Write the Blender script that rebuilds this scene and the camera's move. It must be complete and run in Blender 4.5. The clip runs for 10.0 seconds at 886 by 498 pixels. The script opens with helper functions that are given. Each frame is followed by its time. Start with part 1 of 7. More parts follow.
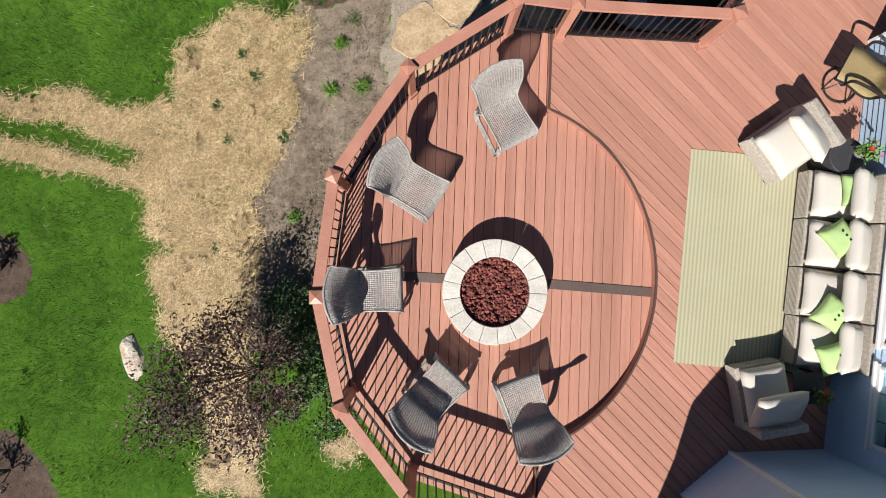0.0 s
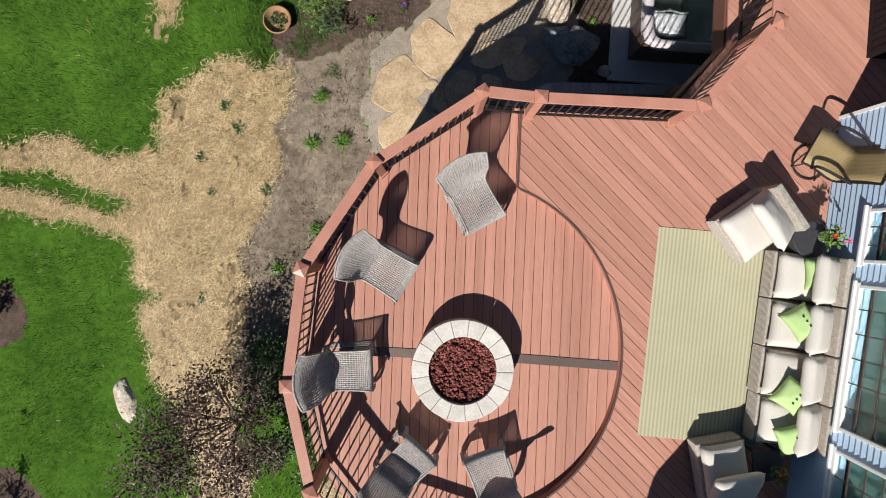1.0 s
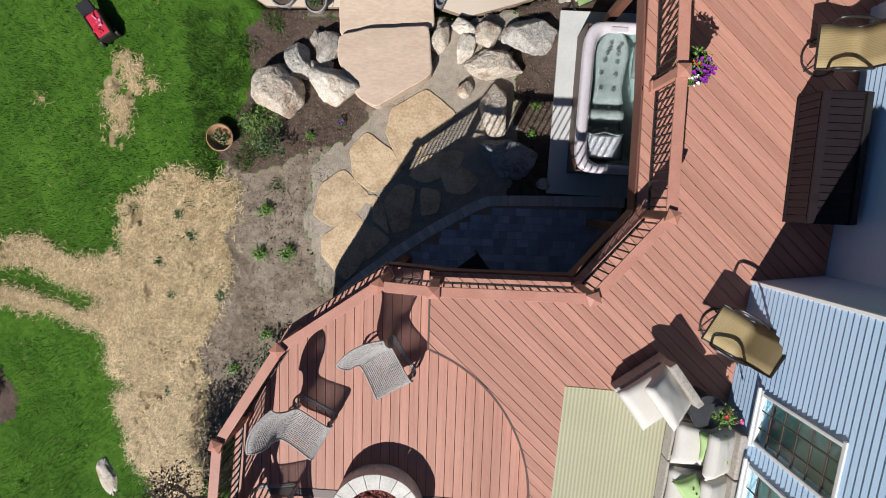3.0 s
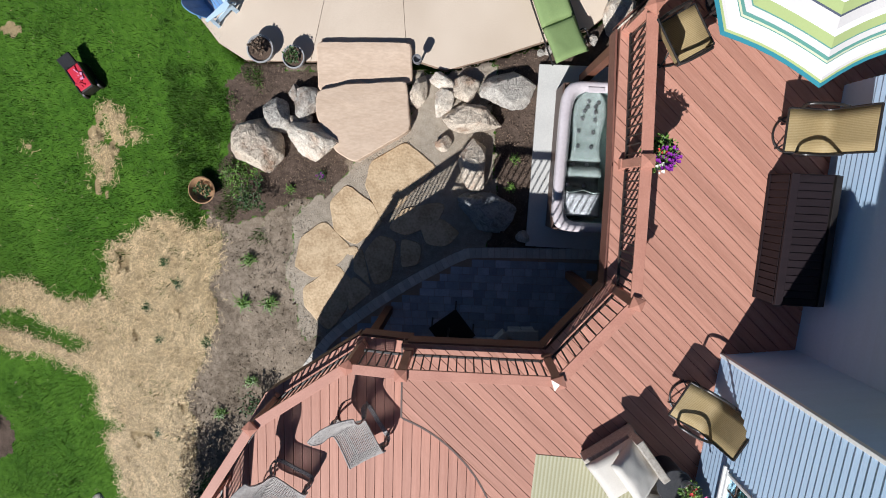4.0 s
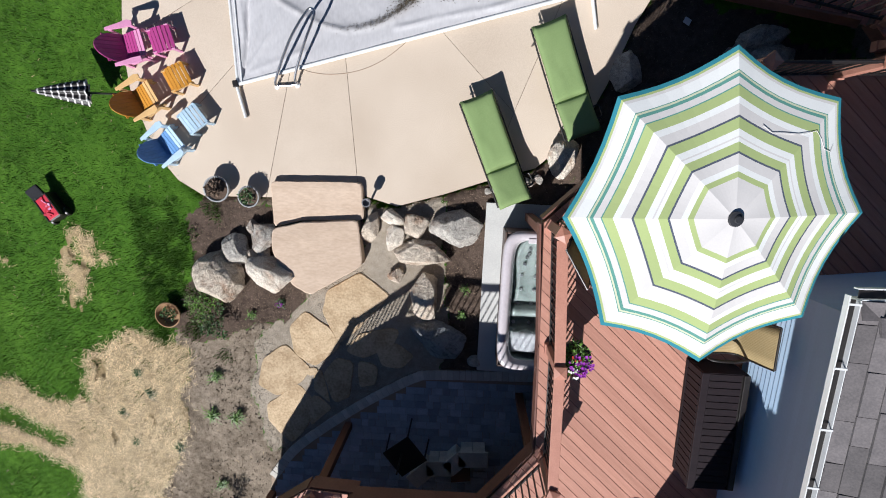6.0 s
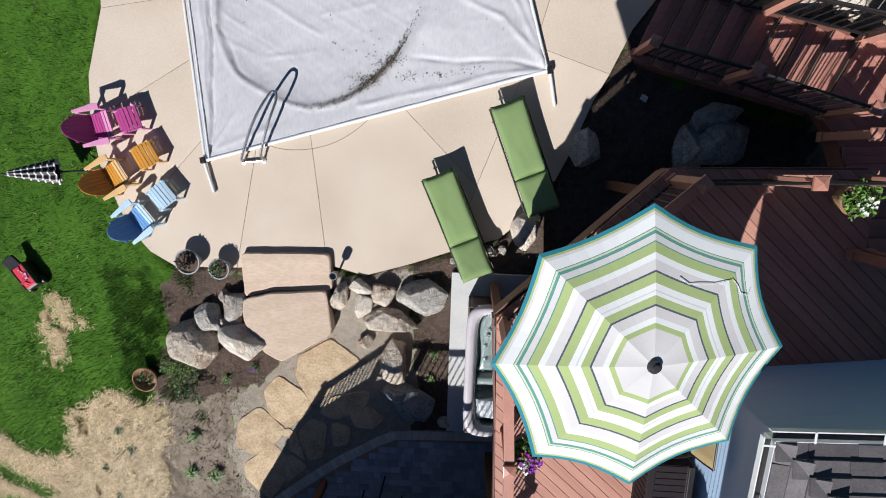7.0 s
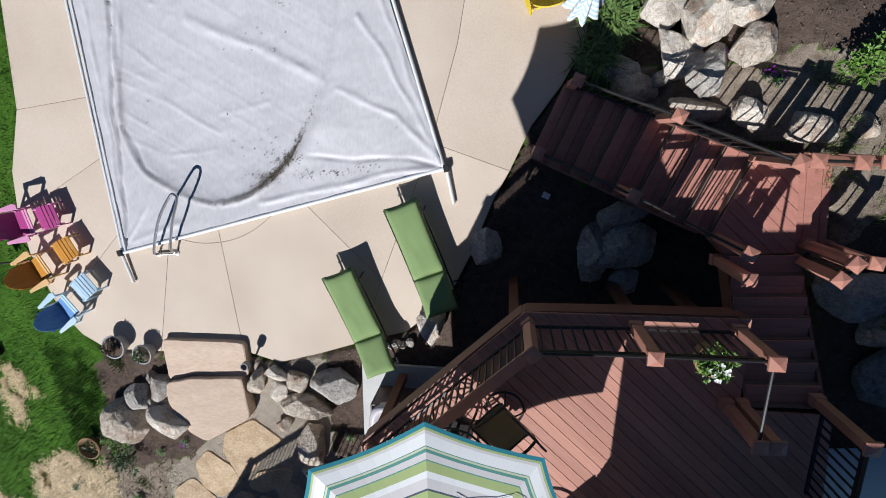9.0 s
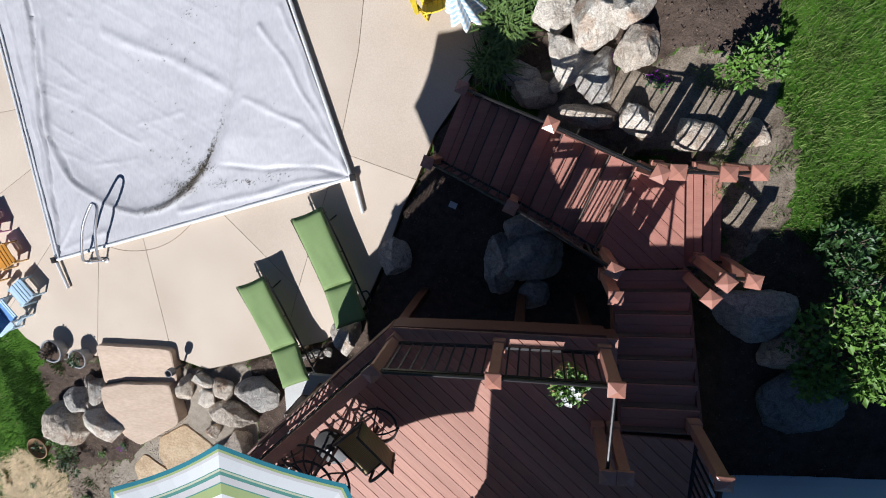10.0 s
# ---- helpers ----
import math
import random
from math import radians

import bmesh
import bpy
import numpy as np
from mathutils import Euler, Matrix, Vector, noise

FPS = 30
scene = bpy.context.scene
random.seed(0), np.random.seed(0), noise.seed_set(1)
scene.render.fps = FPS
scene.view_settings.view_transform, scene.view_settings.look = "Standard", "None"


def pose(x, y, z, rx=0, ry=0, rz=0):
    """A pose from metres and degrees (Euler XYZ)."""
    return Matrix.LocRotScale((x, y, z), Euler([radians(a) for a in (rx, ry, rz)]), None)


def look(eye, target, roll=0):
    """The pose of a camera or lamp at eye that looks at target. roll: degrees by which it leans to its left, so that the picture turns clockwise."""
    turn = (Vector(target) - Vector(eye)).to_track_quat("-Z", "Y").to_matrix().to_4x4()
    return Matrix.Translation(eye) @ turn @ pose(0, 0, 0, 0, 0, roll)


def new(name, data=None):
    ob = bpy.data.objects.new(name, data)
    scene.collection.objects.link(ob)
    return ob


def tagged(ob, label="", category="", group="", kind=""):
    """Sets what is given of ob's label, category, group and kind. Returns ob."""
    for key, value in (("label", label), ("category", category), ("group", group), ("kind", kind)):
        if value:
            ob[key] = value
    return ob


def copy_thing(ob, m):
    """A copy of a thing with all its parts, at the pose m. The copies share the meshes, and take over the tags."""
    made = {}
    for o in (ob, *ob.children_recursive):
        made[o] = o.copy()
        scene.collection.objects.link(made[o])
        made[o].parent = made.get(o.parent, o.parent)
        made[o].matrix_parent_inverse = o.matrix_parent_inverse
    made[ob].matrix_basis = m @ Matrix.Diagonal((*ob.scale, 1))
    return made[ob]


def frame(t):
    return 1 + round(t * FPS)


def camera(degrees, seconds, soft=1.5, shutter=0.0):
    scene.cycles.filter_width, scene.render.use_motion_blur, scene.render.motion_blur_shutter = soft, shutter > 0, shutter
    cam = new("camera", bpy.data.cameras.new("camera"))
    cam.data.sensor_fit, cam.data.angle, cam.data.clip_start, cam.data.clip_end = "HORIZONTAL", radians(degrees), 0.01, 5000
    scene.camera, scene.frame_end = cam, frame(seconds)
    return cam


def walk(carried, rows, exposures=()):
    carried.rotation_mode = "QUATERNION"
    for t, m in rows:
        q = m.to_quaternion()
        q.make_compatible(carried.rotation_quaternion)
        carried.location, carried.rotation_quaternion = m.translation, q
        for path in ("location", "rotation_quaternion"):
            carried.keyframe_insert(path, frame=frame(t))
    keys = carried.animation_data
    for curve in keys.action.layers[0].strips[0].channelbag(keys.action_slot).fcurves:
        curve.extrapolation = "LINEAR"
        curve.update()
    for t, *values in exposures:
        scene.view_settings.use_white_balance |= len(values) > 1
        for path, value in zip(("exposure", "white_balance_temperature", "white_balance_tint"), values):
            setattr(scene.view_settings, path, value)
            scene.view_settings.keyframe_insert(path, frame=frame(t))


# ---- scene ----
cam = camera(86.0, 10.0, soft=1.0)
PATH = [
    (0.0, -0.866, 0.474, 6.621, 1.27, -1.91, 2.18),
    (0.5, -0.629, 1.124, 6.710, 0.19, -1.60, 2.13),
    (1.0, -0.399, 1.863, 6.800, -0.94, -1.09, 2.15),
    (1.5, -0.099, 2.688, 6.859, -2.41, -0.45, 2.07),
    (2.0, 0.311, 3.495, 6.899, -3.84, 0.31, 2.04),
    (2.5, 0.806, 4.211, 6.916, -5.00, 1.17, 1.92),
    (3.0, 1.152, 4.897, 6.904, -5.81, 1.85, 1.81),
    (4.5, 1.851, 6.836, 6.750, -8.03, 2.85, 1.48),
    (5.0, 2.106, 7.589, 6.714, -8.73, 3.16, 1.41),
    (5.5, 2.359, 8.369, 6.673, -9.47, 3.40, 1.33),
    (7.0, 3.238, 10.649, 6.533, -11.10, 3.24, 0.28),
    (7.5, 3.671, 11.363, 6.341, -11.76, 3.98, -0.04),
    (8.0, 4.187, 12.041, 6.126, -12.49, 4.96, -0.35),
    (8.5, 4.833, 12.500, 5.927, -13.30, 6.18, -0.61),
    (9.0, 5.624, 12.697, 5.717, -13.80, 7.59, -0.90),
    (9.5, 6.610, 12.759, 5.465, -13.85, 9.18, -1.11),
    (10.0, 7.569, 12.770, 5.224, -13.73, 10.74, -1.39),
]
walk(cam, [(t, pose(x, y, z, rx, ry, rz)) for t, x, y, z, rx, ry, rz in PATH],
     [(0.0, 0.40, 6600, 10), (1.5, 0.25, 6480, 10), (3.0, 0.24, 6200, 10), (5.0, 0.34, 6030, 10), (7.3, 0.20, 6020, 10), (8.2, 0.12, 5950, 10), (9.0, 0.18, 5900, 10), (10.0, 0.32, 5870, 10)])

# ---- light: midday sun, clear sky ----
SUN_WAY = Vector((0.475, 0.98, -1.0)).normalized()
sun = new("sun", bpy.data.lights.new("sun", "SUN"))
sun.data.energy, sun.data.angle, sun.data.color = 5.0, radians(0.5), (1.0, 0.965, 0.91)
sun.matrix_basis = look((0, 0, 30), Vector((0, 0, 30)) + SUN_WAY)
world = bpy.data.worlds.new("sky")
scene.world = world
world.use_nodes = True
wn = world.node_tree.nodes
sky = wn.new("ShaderNodeTexSky")
sky.sky_type, sky.sun_disc = "NISHITA", False
sky.air_density, sky.dust_density, sky.ozone_density = 1.0, 0.0, 7.0
sky.sun_elevation = math.asin(-SUN_WAY.z)
sky.sun_rotation = math.atan2(-SUN_WAY.x, -SUN_WAY.y)
wn["Background"].inputs["Strength"].default_value = 0.031
world.node_tree.links.new(sky.outputs["Color"], wn["Background"].inputs["Color"])

# ---- materials ----
def shader(name, rough=0.6, metal=0.0):
    m = bpy.data.materials.new(name)
    m.use_nodes = True
    b = m.node_tree.nodes["Principled BSDF"]
    b.inputs["Roughness"].default_value, b.inputs["Metallic"].default_value = rough, metal
    return m, m.node_tree.nodes, m.node_tree.links, b


def surf(name, light, dark, scale=3.0, fine=40.0, rough=0.6, bump=0.2, metal=0.0, stretch=(1, 1, 1), vary=0.12, depth=0.01, island=False, spec=0.5, mid=(0.35, 0.65)):
    """Two-scale noise between two colours, with grain relief and a difference from piece to piece."""
    m, n, l, b = shader(name, rough, metal)
    b.inputs["Specular IOR Level"].default_value = spec
    tc, mp, oi = n.new("ShaderNodeTexCoord"), n.new("ShaderNodeMapping"), n.new("ShaderNodeObjectInfo")
    mp.inputs["Scale"].default_value = stretch
    l.new(tc.outputs["Object"], mp.inputs["Vector"])
    off = n.new("ShaderNodeVectorMath")
    off.operation = "ADD"
    mul = n.new("ShaderNodeVectorMath")
    mul.operation = "SCALE"
    mul.inputs[0].default_value, = ((17.0, 31.0, 7.0),)
    l.new(oi.outputs["Random"], mul.inputs["Scale"])
    l.new(mp.outputs[0], off.inputs[0]), l.new(mul.outputs[0], off.inputs[1])
    big, small = n.new("ShaderNodeTexNoise"), n.new("ShaderNodeTexNoise")
    big.inputs["Scale"].default_value, small.inputs["Scale"].default_value = scale, fine
    big.inputs["Detail"].default_value, small.inputs["Detail"].default_value = 5, 4
    l.new(off.outputs[0], big.inputs["Vector"]), l.new(off.outputs[0], small.inputs["Vector"])
    mixf = n.new("ShaderNodeMath")
    mixf.operation = "MULTIPLY_ADD"
    mixf.inputs[1].default_value = 0.5
    half = n.new("ShaderNodeMath")
    half.operation = "MULTIPLY"
    half.inputs[1].default_value = 0.5
    l.new(small.outputs["Fac"], half.inputs[0])
    l.new(big.outputs["Fac"], mixf.inputs[0]), l.new(half.outputs[0], mixf.inputs[2])
    rmp = n.new("ShaderNodeValToRGB")
    rmp.color_ramp.elements[0].position, rmp.color_ramp.elements[1].position = mid
    rmp.color_ramp.elements[0].color, rmp.color_ramp.elements[1].color = (*dark, 1), (*light, 1)
    l.new(mixf.outputs[0], rmp.inputs["Fac"])
    hsv = n.new("ShaderNodeHueSaturation")
    rng = n.new("ShaderNodeMapRange")
    rng.inputs["To Min"].default_value, rng.inputs["To Max"].default_value = 1 - vary, 1 + vary
    if island:
        geo = n.new("ShaderNodeNewGeometry")
        l.new(geo.outputs["Random Per Island"], rng.inputs["Value"])
    else:
        l.new(oi.outputs["Random"], rng.inputs["Value"])
    l.new(rng.outputs[0], hsv.inputs["Value"]), l.new(rmp.outputs["Color"], hsv.inputs["Color"])
    l.new(hsv.outputs["Color"], b.inputs["Base Color"])
    bp = n.new("ShaderNodeBump")
    bp.inputs["Strength"].default_value, bp.inputs["Distance"].default_value = bump, depth
    l.new(mixf.outputs[0], bp.inputs["Height"]), l.new(bp.outputs[0], b.inputs["Normal"])
    return m


def stripes(m, axis, period, light, dark, duty=0.5, soft=0.1, height=0.0):
    """Adds woven or ribbed stripes along one object axis to a surf() material."""
    n, l = m.node_tree.nodes, m.node_tree.links
    b = n["Principled BSDF"]
    tc, sep, mul, fr, rmp = n.new("ShaderNodeTexCoord"), n.new("ShaderNodeSeparateXYZ"), n.new("ShaderNodeMath"), n.new("ShaderNodeMath"), n.new("ShaderNodeValToRGB")
    l.new(tc.outputs["Object"], sep.inputs[0])
    mul.operation, mul.inputs[1].default_value, fr.operation = "MULTIPLY", 1 / period, "FRACT"
    l.new(sep.outputs[axis], mul.inputs[0]), l.new(mul.outputs[0], fr.inputs[0])
    e = rmp.color_ramp.elements
    e[0].position, e[0].color = duty - soft, (*light, 1)
    e[1].position, e[1].color = duty + soft, (*dark, 1)
    last = e.new(0.97)
    last.color = (*dark, 1)
    l.new(fr.outputs[0], rmp.inputs["Fac"])
    mix = n.new("ShaderNodeMix")
    mix.data_type, mix.blend_type = "RGBA", "MULTIPLY"
    mix.inputs["Factor"].default_value = 1.0
    old = b.inputs["Base Color"].links[0].from_socket
    l.new(old, mix.inputs["A"]), l.new(rmp.outputs["Color"], mix.inputs["B"])
    l.new(mix.outputs["Result"], b.inputs["Base Color"])
    return m


M = {}
M["deck"] = surf("composite_decking", (0.525, 0.27, 0.202), (0.40, 0.187, 0.134), 2.2, 26, 0.62, 0.25, stretch=(0.35, 9, 9), vary=0.10, depth=0.003, spec=0.3)
M["rail"] = surf("rail_composite", (0.50, 0.245, 0.18), (0.40, 0.18, 0.13), 2.2, 26, 0.55, 0.2, stretch=(2, 2, 2), vary=0.06, depth=0.002, spec=0.3)
M["stair"] = surf("stair_composite", (0.46, 0.215, 0.162), (0.36, 0.155, 0.118), 2.2, 26, 0.6, 0.2, stretch=(1, 6, 1), vary=0.1, depth=0.002, spec=0.3)
M["cap"] = surf("post_cap_composite", (0.47, 0.22, 0.16), (0.40, 0.18, 0.125), 3, 30, 0.24, 0.04, vary=0.05, depth=0.001, spec=0.5)
# dark divider boards; on the stairs this colour also paints the nosing shadow
M["trim"] = surf("dark_trim_and_nosing_shade", (0.15, 0.105, 0.09), (0.10, 0.07, 0.06), 3, 30, 0.6, 0.2, vary=0.05, depth=0.002)
M["beam"] = surf("stained_timber", (0.17, 0.065, 0.035), (0.10, 0.036, 0.02), 2, 30, 0.65, 0.3, stretch=(3, 3, 0.6), depth=0.004)
M["fascia"] = surf("fascia_board", (0.20, 0.085, 0.06), (0.14, 0.055, 0.04), 2, 30, 0.6, 0.2)
M["black"] = surf("black_powder_coat", (0.022, 0.018, 0.017), (0.014, 0.012, 0.012), 8, 60, 0.4, 0.05)
M["steel"] = surf("brushed_steel", (0.62, 0.62, 0.63), (0.5, 0.5, 0.52), 8, 60, 0.28, 0.05, metal=1.0)
M["concrete"] = surf("pool_concrete", (0.655, 0.55, 0.445), (0.53, 0.43, 0.335), 0.7, 55, 0.8, 0.25, vary=0.04, depth=0.003, spec=0.2)
M["joint"] = surf("joint_sealant", (0.33, 0.24, 0.17), (0.25, 0.18, 0.13), 5, 40, 0.8, 0.1)
M["slab"] = surf("sandstone_slab", (0.655, 0.505, 0.385), (0.54, 0.405, 0.30), 1.6, 16, 0.8, 0.5, stretch=(0.6, 1.6, 1), depth=0.012, mid=(0.38, 0.62), spec=0.2)
M["flag"] = surf("flagstone", (0.615, 0.465, 0.30), (0.40, 0.28, 0.165), 3.2, 22, 0.8, 0.9, depth=0.02, mid=(0.38, 0.60), vary=0.12, spec=0.2)
M["paver"] = surf("patio_paver", (0.42, 0.44, 0.50), (0.28, 0.295, 0.345), 4, 40, 0.8, 0.3, vary=0.22, depth=0.004)
M["paver_edge"] = surf("edge_paver", (0.60, 0.56, 0.50), (0.44, 0.41, 0.37), 4, 40, 0.8, 0.3, vary=0.12, depth=0.004)
M["lawn"] = surf("lawn_soil", (0.07, 0.125, 0.02), (0.022, 0.055, 0.008), 0.9, 60, 0.9, 0.6, depth=0.012, spec=0.1)
M["straw_bed"] = surf("straw_matting", (0.52, 0.40, 0.225), (0.31, 0.22, 0.115), 1.3, 45, 0.9, 0.9, depth=0.03, spec=0.1)
M["dirt"] = surf("bare_soil", (0.30, 0.245, 0.19), (0.185, 0.145, 0.108), 1.4, 40, 0.95, 0.7, depth=0.022, spec=0.1)
M["mulch"] = surf("dark_mulch", (0.15, 0.105, 0.08), (0.055, 0.038, 0.028), 2.4, 55, 0.95, 0.9, depth=0.025, spec=0.1)
M["gravel_bed"] = surf("gravel_fines", (0.40, 0.335, 0.265), (0.25, 0.205, 0.16), 3, 70, 0.9, 0.8, depth=0.02, spec=0.1)
M["gravel"] = surf("gravel_stone", (0.46, 0.40, 0.33), (0.33, 0.28, 0.23), 9, 60, 0.8, 0.3, vary=0.25, island=True)
M["straw"] = surf("straw_stalk", (0.70, 0.54, 0.31), (0.42, 0.30, 0.15), 2, 30, 0.6, 0.1, vary=0.55, island=True)
M["clod"] = surf("soil_clod", (0.30, 0.245, 0.19), (0.16, 0.122, 0.09), 2, 30, 0.95, 0.3, vary=0.35, island=True, spec=0.1)
M["twig"] = surf("bark_chip", (0.20, 0.14, 0.10), (0.09, 0.06, 0.04), 2, 30, 0.9, 0.2, vary=0.5, island=True)
M["grass"] = surf("grass_blade", (0.093, 0.175, 0.029), (0.032, 0.080, 0.011), 0.9, 7, 0.6, 0.0, mid=(0.39, 0.61), vary=0.38, island=True, spec=0.2)
M["siding"] = surf("pale_blue_siding", (0.49, 0.645, 0.83), (0.45, 0.605, 0.79), 1.2, 30, 0.5, 0.1, vary=0.02, depth=0.002)
M["white"] = surf("white_trim_paint", (0.80, 0.80, 0.79), (0.72, 0.72, 0.71), 2, 30, 0.45, 0.08, vary=0.03, depth=0.002)
M["shingle"] = surf("slate_shingle", (0.17, 0.15, 0.15), (0.10, 0.09, 0.092), 5, 50, 0.85, 0.5, vary=0.25, depth=0.006)
M["cover"] = surf("pool_cover_vinyl", (0.53, 0.515, 0.525), (0.44, 0.428, 0.438), 0.7, 26, 0.5, 0.28, stretch=(1.0, 0.35, 1.0), depth=0.008, spec=0.35)
cn, cl = M["cover"].node_tree.nodes, M["cover"].node_tree.links
grime, blot, tc_, amount, cmix = cn.new("ShaderNodeVertexColor"), cn.new("ShaderNodeTexNoise"), cn.new("ShaderNodeTexCoord"), cn.new("ShaderNodeMath"), cn.new("ShaderNodeMix")
grime.layer_name, amount.operation, amount.use_clamp, cmix.data_type = "soil", "MULTIPLY", True, "RGBA"
blot.inputs["Scale"].default_value, blot.inputs["Detail"].default_value = 9, 8
cl.new(tc_.outputs["Object"], blot.inputs["Vector"]), cl.new(grime.outputs["Color"], amount.inputs[0]), cl.new(blot.outputs["Fac"], amount.inputs[1])
cl.new(amount.outputs[0], cmix.inputs["Factor"])
cl.new(cn["Principled BSDF"].inputs["Base Color"].links[0].from_socket, cmix.inputs["A"])
cmix.inputs["B"].default_value = (0.10, 0.075, 0.05, 1)
cl.new(cmix.outputs["Result"], cn["Principled BSDF"].inputs["Base Color"])
M["plastic"] = surf("charcoal_plastic", (0.030, 0.030, 0.034), (0.020, 0.020, 0.023), 5, 40, 0.85, 0.1, spec=0.15)
M["debris"] = surf("leaf_litter", (0.10, 0.075, 0.04), (0.04, 0.03, 0.018), 6, 40, 0.9, 0.3, vary=0.4, island=True)
M["tubshell"] = surf("tub_acrylic", (0.68, 0.62, 0.645), (0.58, 0.525, 0.55), 3, 20, 0.22, 0.05)
M["tubwater"] = surf("tub_water_shell", (0.25, 0.28, 0.27), (0.17, 0.205, 0.20), 2.5, 14, 0.15, 0.2, depth=0.01)
M["tubbasin"] = surf("tub_basin", (0.24, 0.31, 0.30), (0.17, 0.235, 0.23), 2.5, 14, 0.15, 0.2, depth=0.01)
M["tubstep"] = surf("tub_step", (0.44, 0.44, 0.47), (0.36, 0.36, 0.39), 3, 20, 0.25, 0.05)
M["tubside"] = surf("tub_cabinet", (0.10, 0.06, 0.045), (0.07, 0.04, 0.03), 3, 20, 0.5, 0.1)
M["pad"] = surf("cast_pad", (0.56, 0.55, 0.52), (0.46, 0.45, 0.43), 2, 40, 0.8, 0.2, depth=0.003)
M["block"] = surf("pale_cast_block", (0.74, 0.70, 0.64), (0.52, 0.49, 0.44), 6, 40, 0.8, 0.6, vary=0.06, depth=0.006, spec=0.2)
M["lava"] = surf("lava_rock", (0.30, 0.092, 0.075), (0.15, 0.045, 0.036), 12, 60, 0.9, 0.8, vary=0.45, island=True)
M["wicker"] = surf("grey_wicker", (0.50, 0.465, 0.44), (0.21, 0.19, 0.178), 30, 90, 0.6, 0.6, depth=0.006, vary=0.05)
M["rattan"] = surf("sofa_wicker", (0.50, 0.455, 0.40), (0.27, 0.235, 0.20), 30, 90, 0.6, 0.6, depth=0.006, vary=0.04)
M["cushion"] = surf("ivory_cushion", (0.64, 0.60, 0.55), (0.56, 0.525, 0.475), 1.5, 60, 0.85, 0.15, vary=0.03, depth=0.004, spec=0.15)
M["pillow"] = surf("lime_pillow", (0.44, 0.60, 0.27), (0.37, 0.53, 0.21), 3, 60, 0.85, 0.2, vary=0.06, depth=0.004, spec=0.15)
M["rug"] = stripes(surf("woven_rug", (0.56, 0.54, 0.39), (0.49, 0.47, 0.335), 1.2, 60, 0.9, 0.3, depth=0.003, spec=0.1), "X", 0.056, (1, 1, 1), (0.78, 0.76, 0.67), 0.5, 0.16)
M["sling"] = stripes(surf("tan_sling", (0.37, 0.283, 0.148), (0.30, 0.223, 0.108), 2, 60, 0.7, 0.2, depth=0.002), "Y", 0.02, (1, 1, 1), (0.78, 0.75, 0.66), 0.5, 0.2)
M["loungepad"] = surf("green_lounger_pad", (0.235, 0.32, 0.135), (0.195, 0.275, 0.11), 1.4, 50, 0.85, 0.15, depth=0.004, vary=0.04, spec=0.15)
M["slat_dark"] = surf("espresso_slat", (0.020, 0.0135, 0.0165), (0.012, 0.008, 0.0105), 3, 30, 0.65, 0.25, stretch=(1, 8, 1), vary=0.12, depth=0.002, spec=0.2)
M["glass"], gn, gl, gb = shader("window_glass", 0.03)
gb.inputs["Base Color"].default_value, gb.inputs["Transmission Weight"].default_value, gb.inputs["IOR"].default_value = (0.72, 0.86, 0.84, 1), 1.0, 1.45
# dark teal-grey: the dimness of the rooms is put into this colour
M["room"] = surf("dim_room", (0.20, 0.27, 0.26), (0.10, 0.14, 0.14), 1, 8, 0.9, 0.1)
# teal of the panes' reflection and dim interior, put into a cloth colour
M["curtain"] = surf("teal_reflection_cloth", (0.15, 0.25, 0.235), (0.10, 0.18, 0.17), 3, 20, 0.9, 0.2)
M["clay"] = surf("terracotta", (0.42, 0.25, 0.13), (0.30, 0.17, 0.085), 5, 40, 0.8, 0.3)
M["potdark"] = surf("charcoal_pot", (0.05, 0.05, 0.055), (0.03, 0.03, 0.034), 5, 40, 0.35, 0.1)
M["castgrey"] = surf("grey_cast_metal", (0.20, 0.20, 0.21), (0.14, 0.14, 0.15), 5, 40, 0.5, 0.1)
M["potgrey"] = surf("grey_planter", (0.40, 0.40, 0.40), (0.30, 0.30, 0.30), 5, 40, 0.6, 0.2)
M["leaf"] = surf("bright_leaf", (0.15, 0.27, 0.04), (0.07, 0.15, 0.02), 8, 30, 0.5, 0.1, vary=0.35, island=True)
M["leafdark"] = surf("deep_green_leaf", (0.06, 0.13, 0.03), (0.025, 0.065, 0.015), 8, 30, 0.5, 0.1, vary=0.4, island=True)
M["leafplum"] = surf("plum_leaf", (0.10, 0.048, 0.038), (0.04, 0.02, 0.016), 8, 30, 0.5, 0.1, vary=0.45, island=True)
M["stem"] = surf("shrub_bark", (0.20, 0.15, 0.11), (0.11, 0.08, 0.06), 8, 40, 0.85, 0.3)
for k, c in {"purple": (0.28, 0.018, 0.36), "redflower": (0.62, 0.05, 0.045), "whiteflower": (0.82, 0.82, 0.76), "pinkflower": (0.70, 0.12, 0.25), "yellow": (0.80, 0.58, 0.03)}.items():
    M[k] = surf(k + "_petal", c, tuple(v * 0.75 for v in c), 8, 30, 0.7, 0.1, vary=0.2, island=True)
for k, c in {"pinkwood": (0.45, 0.055, 0.24), "pinklight": (0.72, 0.30, 0.50), "orangewood": (0.60, 0.26, 0.025), "orangelight": (0.72, 0.45, 0.19), "bluewood": (0.15, 0.32, 0.62), "bluelight": (0.50, 0.66, 0.80), "red": (0.60, 0.03, 0.06)}.items():
    M[k] = surf(k + "_paint", c, tuple(v * 0.8 for v in c), 3, 40, 0.5, 0.15, vary=0.05, depth=0.002)


